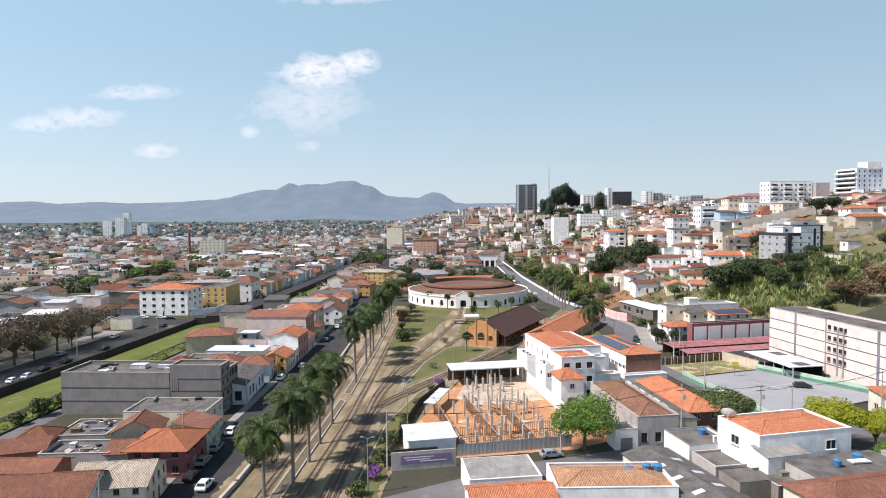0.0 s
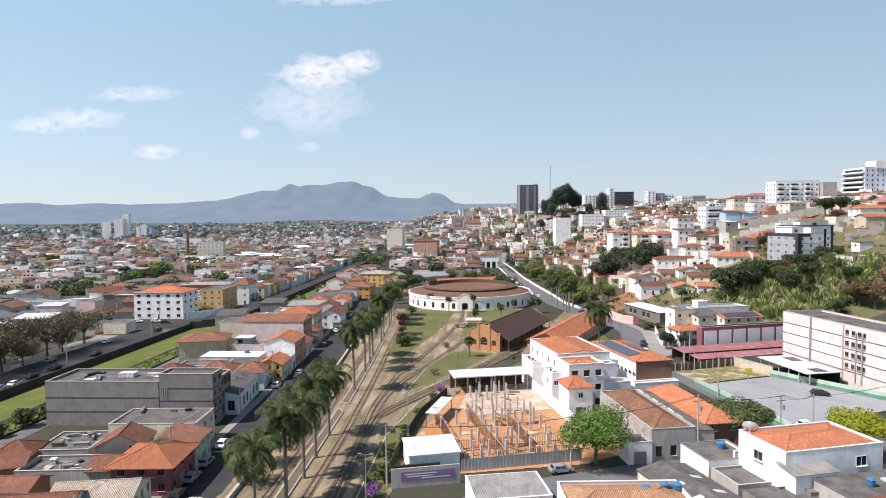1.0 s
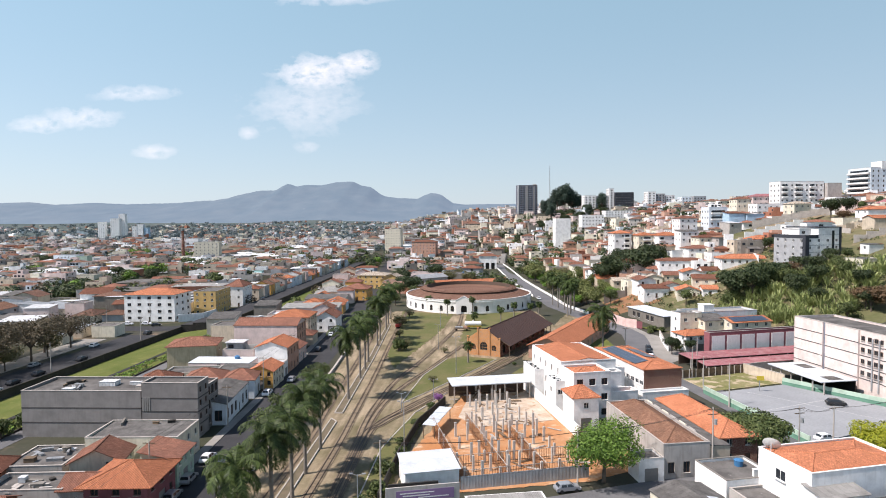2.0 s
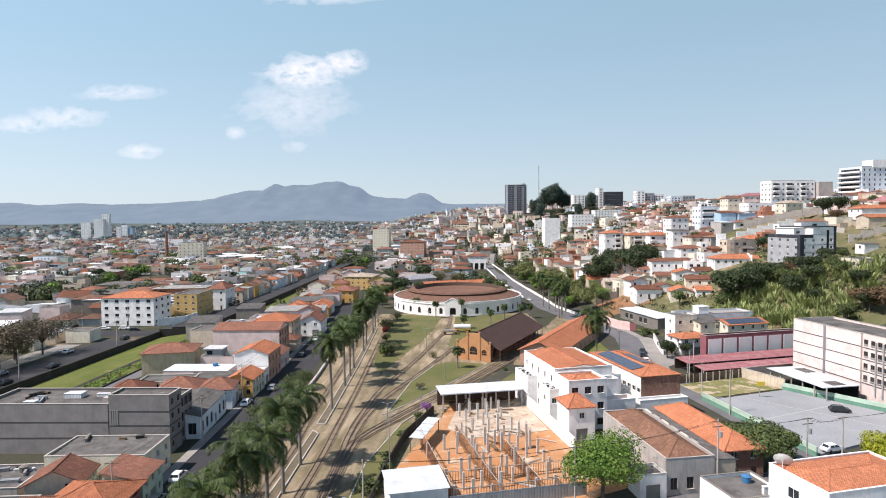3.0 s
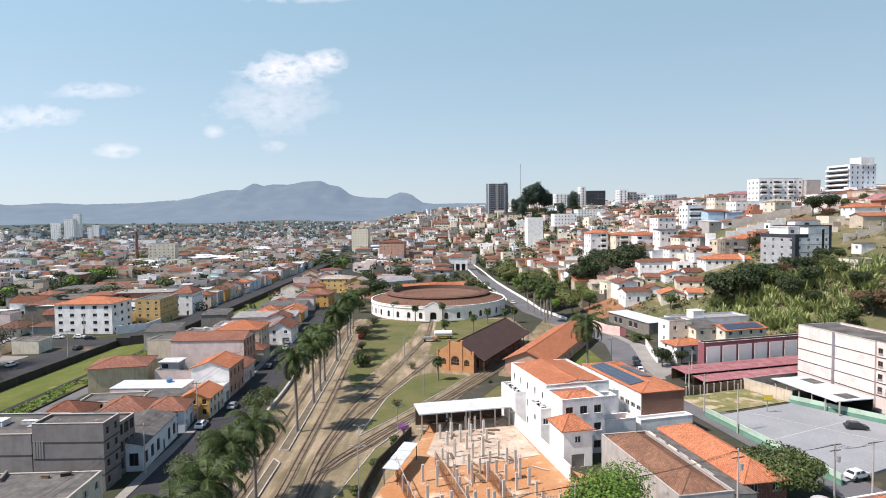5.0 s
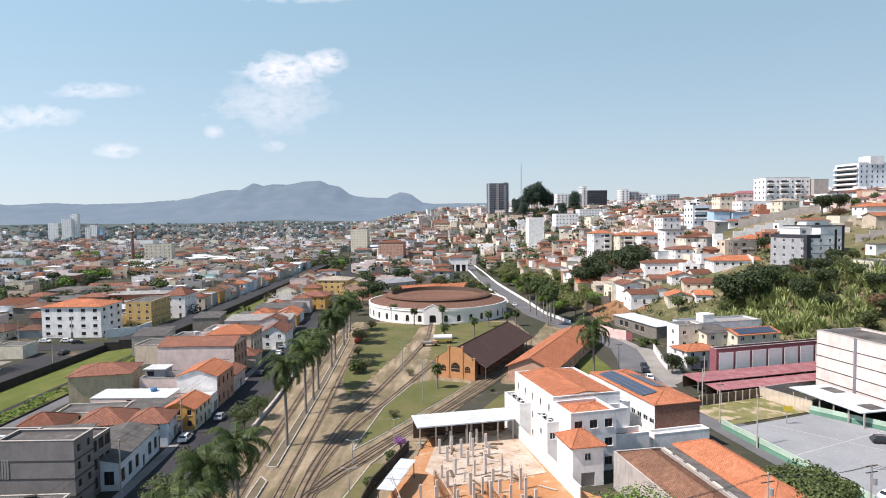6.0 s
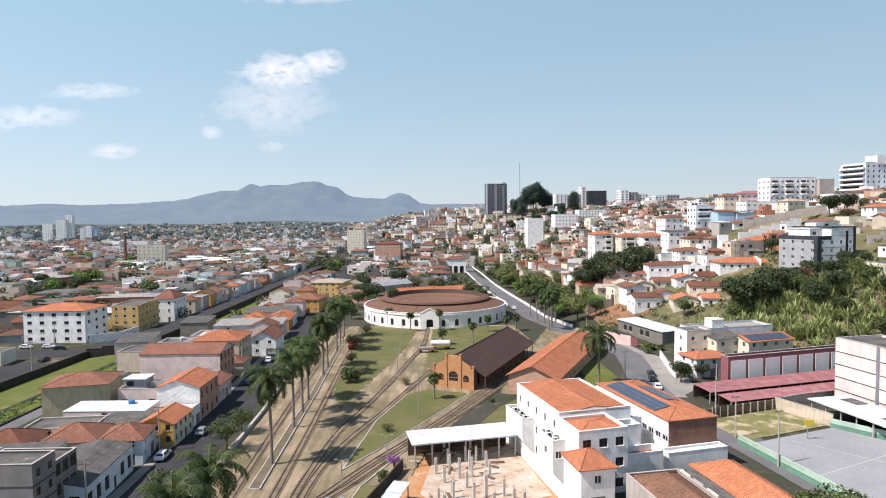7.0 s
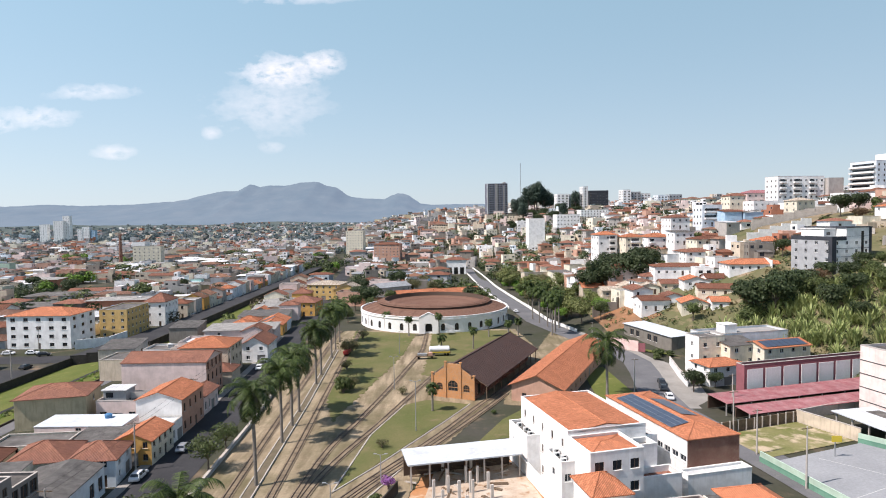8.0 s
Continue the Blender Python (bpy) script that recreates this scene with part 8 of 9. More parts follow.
def far_one(x, y, rot, tall=0.004):
    fl = rnd.choice((1, 1, 1, 2, 2, 2, 3))
    if y > 800 and rnd.random() < tall:
        fl = rnd.randint(4, 8)
    valley = x < -40 and y < 1000
    k = rnd.random()
    share = 0.12 if math.hypot(x, y) > 900 else (0.36 if x > -40 else 0.20)
    wl = rnd.choice(WALL_HILL if x > 0 else WALL_MIX) if fl < 4 else rnd.choice(("white", "cream", "grey_render"))
    if valley and rnd.random() < 0.20:
        # a wide workshop or store under a low sheet roof
        far_house(x, y, height(x, y), rnd.uniform(16, 34), rnd.uniform(11, 20), rnd.uniform(4.2, 6.5), rot + rnd.uniform(-0.05, 0.05), wl, rnd.choice(("fibre_cement", "fibre_cement", "old_sheet", "white_metal", "tile_old", "tile_round")), "hip", False)
        return
    far_house(x, y, height(x, y), rnd.uniform(6, 14) * (1.0 if x > 0 else rnd.choice((1.0, 1.0, 1.5))), rnd.uniform(6, 13), 2.8 * fl + rnd.uniform(0.2, 0.9), rot + rnd.uniform(-0.12, 0.12), wl,
              rnd.choice(ROOFS) if k < share else rnd.choice(FLATS if x > -40 or y > 900 else DARK_FLATS), "hip" if k < share else "flat")


def far_free(x, y):
    if near_line(x, y, AVENUE, 14) or near_line(x, y, STREET, 10) or near_line(x, y, [(c[0] - 7, c[1]) for c in CANAL], 18):
        return False
    return all((x - a) ** 2 + (y - b) ** 2 > (0.8 * (6 + c)) ** 2 for a, b, c in OCC)


# small houses filling the gaps of the hillside
for row in range(26):
    for c_ in range(34):
        x, y = 30 + c_ * 7.6 + rnd.uniform(-2, 2), 318 + row * 7.2 + rnd.uniform(-2, 2)
        if x < foot(y) + 16 or x > 0.62 * y + 40 or near_line(x, y, AVENUE, 16) or (130 < x < 204 and 330 < y < 388) or (x < 62 and y < 470):
            continue
        w = rnd.uniform(6.0, 10.0)
        if all((x - a) ** 2 + (y - b) ** 2 > (0.56 * (0.55 * w + c)) ** 2 for a, b, c in OCC):
            OCC.append((x, y, 0.62 * w))
            red = rnd.random() < 0.45
            far_house(x, y, height(x, y), w, rnd.uniform(6, 9.5), rnd.choice((3.1, 3.4, 5.8, 6.2)), radians(rnd.choice((4, 12, -6, 84))), rnd.choice(WALL_HILL + ["shed_pink", "beige", "terracotta_wall"]), rnd.choice(("tile_mid", "tile_old", "tile_round", "tile_lichen", "tile_round", "tile_old") if red else ("slab_roof", "fibre_cement", "old_sheet", "concrete")), "hip" if red else "flat")
# tight valley blocks with streets between
for row in range(74):
    for c_ in range(92):
        x = -64 - c_ * 10.2 - row * 0.7 + rnd.uniform(-1, 1) + 6 * (row // 3 % 2)
        y = 352 + row * 10.2 + 3 * (row // 2) + (-64 - x) * 0.10 + rnd.uniform(-1, 1)
        if y > 1150 or abs(x) > 0.9 * y or c_ % 9 == 8 or noise.noise((x * 0.006, y * 0.006, 1.0)) > 0.5 or rnd.random() < (0.05 if y < 560 else 0.28):
            continue
        if far_free(x, y):
            far_one(x, y, radians(6))
# head of the valley and the hill beyond
for row in range(46):
    for c_ in range(70):
        x, y = -330 + c_ * 14 + rnd.uniform(-3, 3), 430 + row * 15 + rnd.uniform(-3, 3)
        if x < -0.06 * y - 30 or (y < 520 and 0 < x < 62) or (y < 447 and x > 20) or x > 0.66 * y + 60 or rnd.random() < 0.2 or (x > 70 and x < 165 and 800 < y < 890):
            continue
        if far_free(x, y):
            far_one(x, y, radians(rnd.choice((8, 14, -8))), 0.0)
n_far = 0
while n_far < 2600:
    d = 1050 * (3350 / 1050) ** rnd.random()
    ang = rnd.uniform(-44, 36)
    x, y = d * math.sin(radians(ang)), d * math.cos(radians(ang))
    n_far += 1
    if noise.noise((x * 0.003, y * 0.003, 1.0)) > 0.16:
        continue
    far_one(x, y, radians(rnd.choice((8, 20, -12))))
thing("distant_town", "crowded far roofs and walls of the town", "town", kind="stuff", data=far)

# far woods and garden trees
woods = Mesh()
rnd = random.Random(8)
n_w = 0
while n_w < 2000:
    d = 330 * (3400 / 330) ** rnd.random()
    ang = rnd.uniform(-44, 36)
    x, y = d * math.sin(radians(ang)), d * math.cos(radians(ang))
    r = rnd.uniform(2.6, 4.4) * (1 + d / 3500) if d < 1300 else rnd.uniform(6, 13)
    if (d < 620 and not free(x, y, 2.5)) or (d < 800 and x < -60 and noise.noise((x * 0.012, y * 0.012, 4.0)) < 0.0):
        continue
    if 700 < d < 1300 and noise.noise((x * 0.004, y * 0.004, 1.0)) < -0.12:
        continue
    if 60 < x < 215 and 280 < y < 392:
        continue
    leaf_cloud(rnd, woods, (x, y, height(x, y) + (r * 0.8 if d < 1300 else 5.0)), r, 64 if d < 900 else 44, r * 0.27, rnd.choice(("leaf_dark", "leaf_dark", "leaf_mid")) if d < 800 else "leaf_far_haze", 0.8 if d < 1300 else 0.45)
    n_w += 1
n_w = 0
while n_w < 330:
    x, y = rnd.uniform(-40, 330), rnd.uniform(420, 860)
    if near_line(x, y, AVENUE, 9) or x > 0.6 * y + 40 or x < foot(y) - 10:
        continue
    n_w += 1
    r = rnd.uniform(1.8, 4.2)
    for j in range(rnd.randint(1, 3)):
        leaf_cloud(rnd, woods, (x + rnd.uniform(-3, 3), y + rnd.uniform(-3, 3), height(x, y) + r * 0.9), r, 60, r * 0.27, rnd.choice(("leaf_dark", "leaf_dark", "leaf_mid")), 0.9)
n_w = 0
while n_w < 620:
    x, y = rnd.uniform(-640, -62), rnd.uniform(330, 1000)
    if abs(x) > 0.82 * y or near_line(x, y, STREET, 8) or near_line(x, y, [(c[0] - 7, c[1]) for c in CANAL], 11) or noise.noise((x * 0.011, y * 0.011, 4.0)) < 0.0:
        continue
    n_w += 1
    r = rnd.uniform(2.6, 4.6)
    leaf_cloud(rnd, woods, (x, y, height(x, y) + r * 1.1), r, 110, r * 0.22, rnd.choice(("leaf_dark", "leaf_dark", "leaf_mid", "leaf_dry")), 0.85)
for x, y, r in GROVES:
    for j in range(int(3 + r * 0.5)):
        a, q = rnd.uniform(0, 6.28), r * math.sqrt(rnd.random()) * 0.8
        rr = rnd.uniform(3.2, 5.0)
        px, py = x + q * math.cos(a), y + q * math.sin(a) * 0.7
        woods.tube((px, py, height(px, py) - 0.3), (px, py, height(px, py) + rr * 1.1), 0.35, 0.2, "bark", 6, False)
        leaf_cloud(rnd, woods, (px, py, height(px, py) + rr * 1.15), rr, 260, rr * 0.17, rnd.choice(("leaf_dark", "leaf_dark", "leaf_mid", "leaf_bright")), 0.85)
wm = woods.data("woods", uv=False)
thing("woods", "dark green trees scattered through the far town", "trees", kind="stuff", data=wm)

# ==== trees ====
tree(20.8, 114.6, "round", 1.42, "broad bright green shade tree on the cross street pavement")
tree(67.5, 118.5, "lime", 1.3, "spreading yellow-green tree beside the court")
tree(73.5, 115.0, "lime", 1.1, "yellow-green tree behind the grey roofs")
tree(71.5, 105.0, "round", 0.85, "green tree at the street corner")
tree(51.6, 128.6, "canopy", 1.4, "flat-topped dark green tree before the court wall")
for (x, y, k, s_) in ((99, 261, "dark", 1.45), (105.4, 258, "dark", 1.5), (110, 261, "dark", 1.35), (102, 265, "rust", 1.1), (96, 257, "mid", 1.0), (115, 259, "mid", 1.2), (114, 264, "mid", 1.1), (119, 266, "dark", 1.0), (99, 260, "mid", 0.9), (107, 267, "dark", 0.95), (113, 269, "mid", 0.9), (124, 268, "rust", 1.0), (128, 270, "dark", 0.8), (121, 261, "mid", 0.9), (134, 267, "mid", 0.8), (140, 269, "dark", 0.75), (146, 268, "mid", 0.8), (131, 262, "dark", 0.85), (138, 261, "mid", 0.9), (128, 214, "rust", 1.4), (137, 217, "rust", 1.4),
                     (133, 236, "dark", 0.8), (126, 222, "rust", 1.1), (116, 246, "dark", 1.0), (125, 250, "dark", 0.95), (135, 250, "mid", 1.0), (118, 236, "dark", 0.7), (118, 218, "mid", 0.9), (126, 219, "dark", 0.8), (122, 272, "rust", 0.8), (72, 350, "dark", 1.95), (79, 352, "dark", 2.0), (66, 346, "dark", 1.7), (85, 341, "dark", 1.8), (91, 347, "dark", 1.7), (97, 350, "mid", 1.5), (75, 343, "dark", 1.6),
                     (62, 352, "mid", 1.3), (98, 344, "mid", 1.0), (86, 276, "mid", 0.9), (188, 358, "dark", 1.2), (194, 354, "dark", 1.1), (200, 350, "mid", 1.0), (168, 336, "mid", 0.8), (180, 332, "rust", 0.9), (192, 338, "mid", 0.9),
                     (206, 342, "dark", 1.0), (190, 300, "rust", 0.9), (196, 304, "dark", 0.8), (162, 320, "rust", 0.7), (168, 262, "mid", 0.9), (160, 252, "dark", 0.8), (178, 270, "mid", 0.8), (186, 280, "dark", 0.8)):
    tree(x, y, k, s_, {"dark": "large dark green tree on the slope", "mid": "green tree on the slope", "rust": "reddish-brown tree on the slope"}[k], group="trees of the hillside")
rnd = random.Random(12)
for k in range(75):
    t_ = rnd.random()
    x, y = 45 + rnd.uniform(0, 24) - 24 * t_, 305 + 175 * t_
    if near_line(x, y, AVENUE, 9.5) or not all((x - a) ** 2 + (y - b) ** 2 > (c * 0.7 + 1.5) ** 2 for a, b, c in OCC):
        continue
    kd = rnd.choice(("mid", "bamboo", "bamboo", "bamboo", "olive", "dry_bush", "round"))
    tree(x, y, kd, rnd.uniform(0.9, 1.35) * {"dry_bush": 1.6, "round": 0.6}.get(kd, 0.95), "green tree in the thicket beside the avenue", group="thicket beside the avenue")
for x0, y0, r in THICKET:
    for j in range(6):
        a, q = rnd.uniform(0, 6.28), r * math.sqrt(rnd.random()) * 1.05
        x, y = x0 + q * math.cos(a), y0 + q * math.sin(a)
        if near_line(x, y, AVENUE, 8.5):
            continue
        kd = rnd.choice(("bamboo", "bamboo", "bamboo", "mid", "olive", "round"))
        tree(x, y, kd, rnd.uniform(0.75, 1.15) * {"round": 0.7}.get(kd, 0.9), "yellow-green tree in the thicket beside the avenue", group="thicket beside the avenue")
for k in range(45):
    x, y = rnd.uniform(66, 230), rnd.uniform(300, 450)
    if x < 0.6 * y + 40 and not (132 < x < 202 and 332 < y < 386) and all((x - a) ** 2 + (y - b) ** 2 > (c * 0.75 + 1.0) ** 2 for a, b, c in OCC):
        tree(x, y, rnd.choice(("dark", "mid", "mid")), rnd.uniform(0.6, 1.0), "garden tree between the hillside houses", group="garden trees of the hillside")
# garden and terrace walls between the hillside houses
for k in range(60):
    x, y = rnd.uniform(64, 215), rnd.uniform(296, 440)
    if x > 0.6 * y + 30 or 132 < x < 202 and 332 < y < 386 or not all((x - a) ** 2 + (y - b) ** 2 > (c * 0.62) ** 2 for a, b, c in OCC):
        continue
    L, a_ = rnd.uniform(5, 13), radians(rnd.choice((4, 12, 95, 80)))
    low_wall("garden_wall", [(x, y), (x + L * math.cos(a_), y + L * math.sin(a_))], rnd.uniform(1.2, 2.4), 0.2, rnd.choice(("white", "beige", "cast_concrete", "raw_concrete", "cream")), "garden wall between the hillside houses")
for (x, y, s_) in ((61.0, 211.5, 0.62), (67.6, 214.6, 0.5)):
    tree(x, y, "dark", s_, "dense clipped dark green garden tree by the avenue", group="garden trees by the avenue")
# scrub on the open slopes
scr = Mesh()
for k in range(1500):
    x, y = rnd.uniform(58, 240), rnd.uniform(228, 345)
    if x < foot(y) + 1 or near_line(x, y, AVENUE, 7) or not all((x - a) ** 2 + (y - b) ** 2 > (c * 0.72) ** 2 for a, b, c in OCC):
        continue
    r = rnd.uniform(0.7, 2.0)
    leaf_cloud(rnd, scr, (x, y, height(x, y) + r * 0.25), r, 22, r * 0.32, rnd.choice(("leaf_mid", "leaf_straw", "leaf_mid", "leaf_straw", "leaf_dark")), 0.6)
thing("hillside_scrub", "green and straw-coloured scrub on the open slope", "scrub", kind="stuff", data=scr.data("hillside_scrub", uv=False))
for (x, y, s_) in ((-144, 182, 1.35), (-143.5, 190, 1.0), (-145, 203, 1.4), (-144.5, 210, 1.0), (-151, 178, 1.3), (-150, 216, 1.3), (-152, 193, 1.35), (-146, 224, 1.2), (-156, 204, 1.25), (-156, 172, 1.2), (-146, 168, 1.3), (-158, 186, 1.3)):
    tree(x, y, "street" if s_ != 1.0 else "olive", s_ * 1.12, "dusty sparse street tree on the canal verge", group="trees on the canal verge")
tree(-145.5, 172.0, "round", 0.75, "small bright green street tree")
for (x, y, k, s_) in ((-26.6, 214.2, "bush", 1.9), (-25.0, 216.5, "dry_bush", 1.1), (-29.5, 237.7, "dry_bush", 0.8), (-32.8, 258, "dry_bush", 1.4), (-31.6, 262, "dry_bush", 1.2), (-31, 284, "dry_bush", 1.0), (-9.6, 158, "flower", 0.8),
                     (-11, 152, "bush", 0.9), (-13.6, 141, "bush", 0.8), (-15, 130, "bush", 0.8), (-15.6, 116, "bush", 1.2), (-16, 108, "bush", 1.1), (-16.5, 100, "flower", 0.9), (-17.4, 118, "bush", 0.7), (-17.6, 104, "bush", 0.9), (-18, 94, "bush", 1.1),
                     (-14.4, 124, "bush", 1.0), (10.5, 196, "bush", 0.5), (64.2, 217, "bush", 1.3), (64.6, 250, "bush", 1.2), (66.5, 252, "bush", 1.0), (-97, 130, "bush", 1.8), (-96, 136, "bush", 1.6), (-97.5, 124, "bush", 1.3), (-94, 142, "bush", 1.6),
                     (68.6, 250, "bush", 0.9), (63.4, 246, "bush", 0.9), (98, 327, "bush", 1.4)):
    tree(x, y, k, s_, {"dry_bush": "dry leafless-looking shrub on the yard lawn", "flower": "purple flowering bush by the fence", "bush": "dense green garden bush"}[k], name="shrub", category="shrub", group="shrubs")
for (x, y, k, s_) in ((-44, 352, "mid", 1.2), (-38, 358, "dark", 1.3), (-36, 346, "mid", 1.0), (-28, 362, "mid", 1.2), (-44, 372, "dark", 1.2), (16, 356, "mid", 1.3), (12, 362, "dark", 1.2), (20, 350, "mid", 1.0), (-40, 385, "mid", 1.2), (-48, 396, "dark", 1.2),
                     (-46, 330, "mid", 1.0), (-42, 318, "mid", 0.9), (6, 380, "mid", 1.0), (-8, 396, "olive", 1.2), (-20, 410, "olive", 1.2), (-6, 420, "mid", 1.2), (-14, 440, "olive", 1.2), (-6, 455, "mid", 1.1), (-30, 430, "dark", 1.4)):
    tree(x, y, k, s_, "green tree behind the roundhouse", group="trees behind the roundhouse")
for (x, y, s_) in ((-38.6, 104, 0.7), (-38.8, 112, 0.75), (-42.2, 166, 0.7), (-41.4, 141, 0.8), (-40.8, 129, 0.8), (-42.6, 176, 0.6)):
    tree(x, y, "street_b", s_, "leafy street tree over the low wall", group="street trees by the low wall")
for k in range(22):
    x, y = 84 + 4.6 * (k % 11) + rnd.uniform(-2, 2), 836 + 26 * (k // 11) + rnd.uniform(-5, 5)
    tree(x, y, "tall", rnd.uniform(0.9, 1.7) * (1.25 if 3 < k % 11 < 9 else 0.8), "tall dark eucalyptus on the hilltop", group="hilltop grove")
for k in range(22):
    x, y = rnd.uniform(-330, -150), rnd.uniform(235, 470)
    if all((x - a) ** 2 + (y - b) ** 2 > (c * 0.75 + 2) ** 2 for a, b, c in OCC) and not near_line(x, y, [(-190, 262), (-54, 258)], 9):
        tree(x, y, rnd.choice(("dark", "mid", "dark")), rnd.uniform(0.7, 1.2), "dark green garden tree among the roofs", group="garden trees of the valley")

# grove of dark trees under the hilltop
for k in range(24):
    x, y = rnd.uniform(64, 150), rnd.uniform(690, 800)
    tree(x, y, rnd.choice(("dark", "tall", "dark")), rnd.uniform(0.9, 1.4), "dark tree in the wood below the hilltop", group="wood below the hilltop")

# banana grove: stems with long upright leaves that nod at the tip
bn_t = Mesh()
bn_t.tube((0, 0, -0.2), (0.05, 0, 1.5), 0.16, 0.10, "leaf_banana", 7)
bvar = []
for v in range(4):
    r_ = random.Random(90 + v)
    me = Mesh()
    for i in range(26):
        a = 2.4 * i + r_.uniform(-0.3, 0.3)
        out = Vector((math.cos(a), math.sin(a), 0))
        side = Vector((-out.y, out.x, 0))
        ang, L, w = r_.uniform(1.15, 1.5), r_.uniform(1.8, 3.2), r_.uniform(0.10, 0.19)
        p = out * r_.uniform(0, 0.7) + Vector((0.05, 0, r_.uniform(0.1, 1.4)))
        for k in range(5):
            d = out * math.cos(ang) + Vector((0, 0, math.sin(ang)))
            q = p + d * L / 5
            w0, w1 = w * math.sin(math.pi * min(1, (k + 0.3) / 5.3)), w * math.sin(math.pi * min(1, (k + 1.3) / 5.3))
            lift = Vector((0, 0, 0.06))
            me.face([p, q, q + side * w1 + lift, p + side * w0 + lift], "leaf_banana")
            me.face([q, p, p - side * w0 + lift, q - side * w1 + lift], "leaf_banana")
            p, ang = q, ang - r_.uniform(0.04, 0.22)
    bvar.append(me.data("leaves", uv=False))
bt = bn_t.data("stem")
rnd = random.Random(33)
n_b = 0
for k in range(1200):
    x, y = rnd.uniform(82, 150), rnd.uniform(220, 262)
    if (x < 101 and y < 234) or x > 108 + (y - 210) * 1.3 or not all((x - a) ** 2 + (y - b) ** 2 > (c * 0.62 + 1) ** 2 for a, b, c in OCC):
        continue
    if n_b >= 180:
        break
    n_b += 1
    s_ = rnd.uniform(1.05, 1.65)
    b = thing("banana_plant", "banana plant with long upright pale green leaves", "banana plant", Matrix.Translation((x, y, height(x, y))) @ Matrix.Rotation(rnd.uniform(0, 6.28), 4, 'Z') @ Matrix.Scale(s_, 4), "banana grove")
    part("stem", bt, b)
    part("leaves", bvar[k % 4], b)
und = Mesh()
for k in range(1500):
    x, y = rnd.uniform(74, 156), rnd.uniform(212, 266)
    if (x < 101 and y < 234) or x > 114 + (y - 210) * 1.3 or not all((x - a) ** 2 + (y - b) ** 2 > (c * 0.62 + 0.5) ** 2 for a, b, c in OCC):
        continue
    r = rnd.uniform(0.6, 1.3)
    leaf_cloud(rnd, und, (x, y, height(x, y) + r * 0.2), r, 16, r * 0.36, rnd.choice(("leaf_banana", "leaf_dark", "leaf_mid", "leaf_dark")), 0.7)
thing("undergrowth", "pale green and straw undergrowth between the banana plants", "undergrowth", kind="stuff", data=und.data("undergrowth", uv=False))

# ==== vehicles ====
CARS = {}


def car_data(paint_):
    if paint_ in CARS:
        return CARS[paint_]
    prof = [(-2.05, 0.35), (-2.1, 0.62), (-2.0, 0.86), (-1.75, 0.93), (-1.45, 1.40), (-1.1, 1.47), (0.25, 1.46), (0.55, 1.38), (1.15, 0.96), (1.9, 0.80), (2.08, 0.6), (2.05, 0.35)]
    body = Mesh()

    def half(z):
        return 0.84 if z < 0.95 else 0.84 - (z - 0.95) * 0.42
    for (x0, z0), (x1, z1) in zip(prof, prof[1:]):
        body.face([(x0, -half(z0), z0), (x0, half(z0), z0), (x1, half(z1), z1), (x1, -half(z1), z1)], paint_)
    for s in (-1, 1):
        low = [(x, z) for x, z in prof if z <= 0.97]
        body.face([(x, s * 0.84, z) for x, z in low][::s], paint_)
        body.face([(x, s * half(z), z) for x, z in ((1.15, 0.96), (0.55, 1.38), (0.25, 1.46), (-1.1, 1.47), (-1.45, 1.40), (-1.75, 0.93))][::s], paint_)
    glass = []
    for s in (-1, 1):
        for a, b in (((-1.35, -0.35), (-1.15, -0.35)), ((-0.25, 0.85), (-0.25, 0.45))):
            g_ = Mesh()
            g_.face([(a[0], s * 0.845, 0.98), (a[1], s * 0.845, 0.98), (b[1], s * 0.69, 1.36), (b[0], s * 0.69, 1.36)][::s], "glass_dark")
            glass.append(("side_window", g_.data("side_window")))
    for nm, (x0, z0), (x1, z1) in (("windscreen", (1.10, 1.0), (0.58, 1.37)), ("rear_window", (-1.72, 0.98), (-1.47, 1.38))):
        g_ = Mesh()
        o = 0.02 if nm == "windscreen" else -0.02
        g_.face([(x0 + o, -0.7, z0 + 0.02), (x0 + o, 0.7, z0 + 0.02), (x1 + o, 0.58, z1 + 0.02), (x1 + o, -0.58, z1 + 0.02)], "glass_dark")
        glass.append((nm, g_.data(nm)))
    wheel = Mesh()
    wheel.tube((0, -0.1, 0), (0, 0.1, 0), 0.31, 0.31, "tyre", 14)
    wheel.tube((0, 0.1, 0), (0, -0.1, 0), 0.31, 0.31, "tyre", 14)
    lamp = Mesh()
    lamp.box(-0.03, 0.03, -0.16, 0.16, -0.06, 0.06, "frame_white")
    CARS[paint_] = (body.data("body"), glass, wheel.data("wheel"), lamp.data("headlight"))
    return CARS[paint_]


def car(x, y, rot, paint_, label, z=0.06, s=1.0):
    body, glass, wheel, lamp = car_data(paint_)
    t = thing("car", label, "car", Matrix.Translation((x, y, height(x, y) + z)) @ Matrix.Rotation(radians(rot), 4, 'Z') @ Matrix.Scale(s, 4), "parked cars")
    b = part("body", body, t)
    for nm, g_ in glass:
        part(nm, g_, t)
    for sx in (-1.25, 1.3):
        for sy in (-0.76, 0.76):
            part("wheel", wheel, t, m=Matrix.Translation((sx, sy, 0.31)))
    for sy in (-0.6, 0.6):
        part("headlight", lamp, t, m=Matrix.Translation((2.06, sy, 0.62)))
    return t


C = {"car_white": "white hatchback parked at the kerb", "car_silver": "silver saloon parked at the kerb", "car_dark": "dark car parked at the kerb", "car_red": "red car parked at the kerb"}
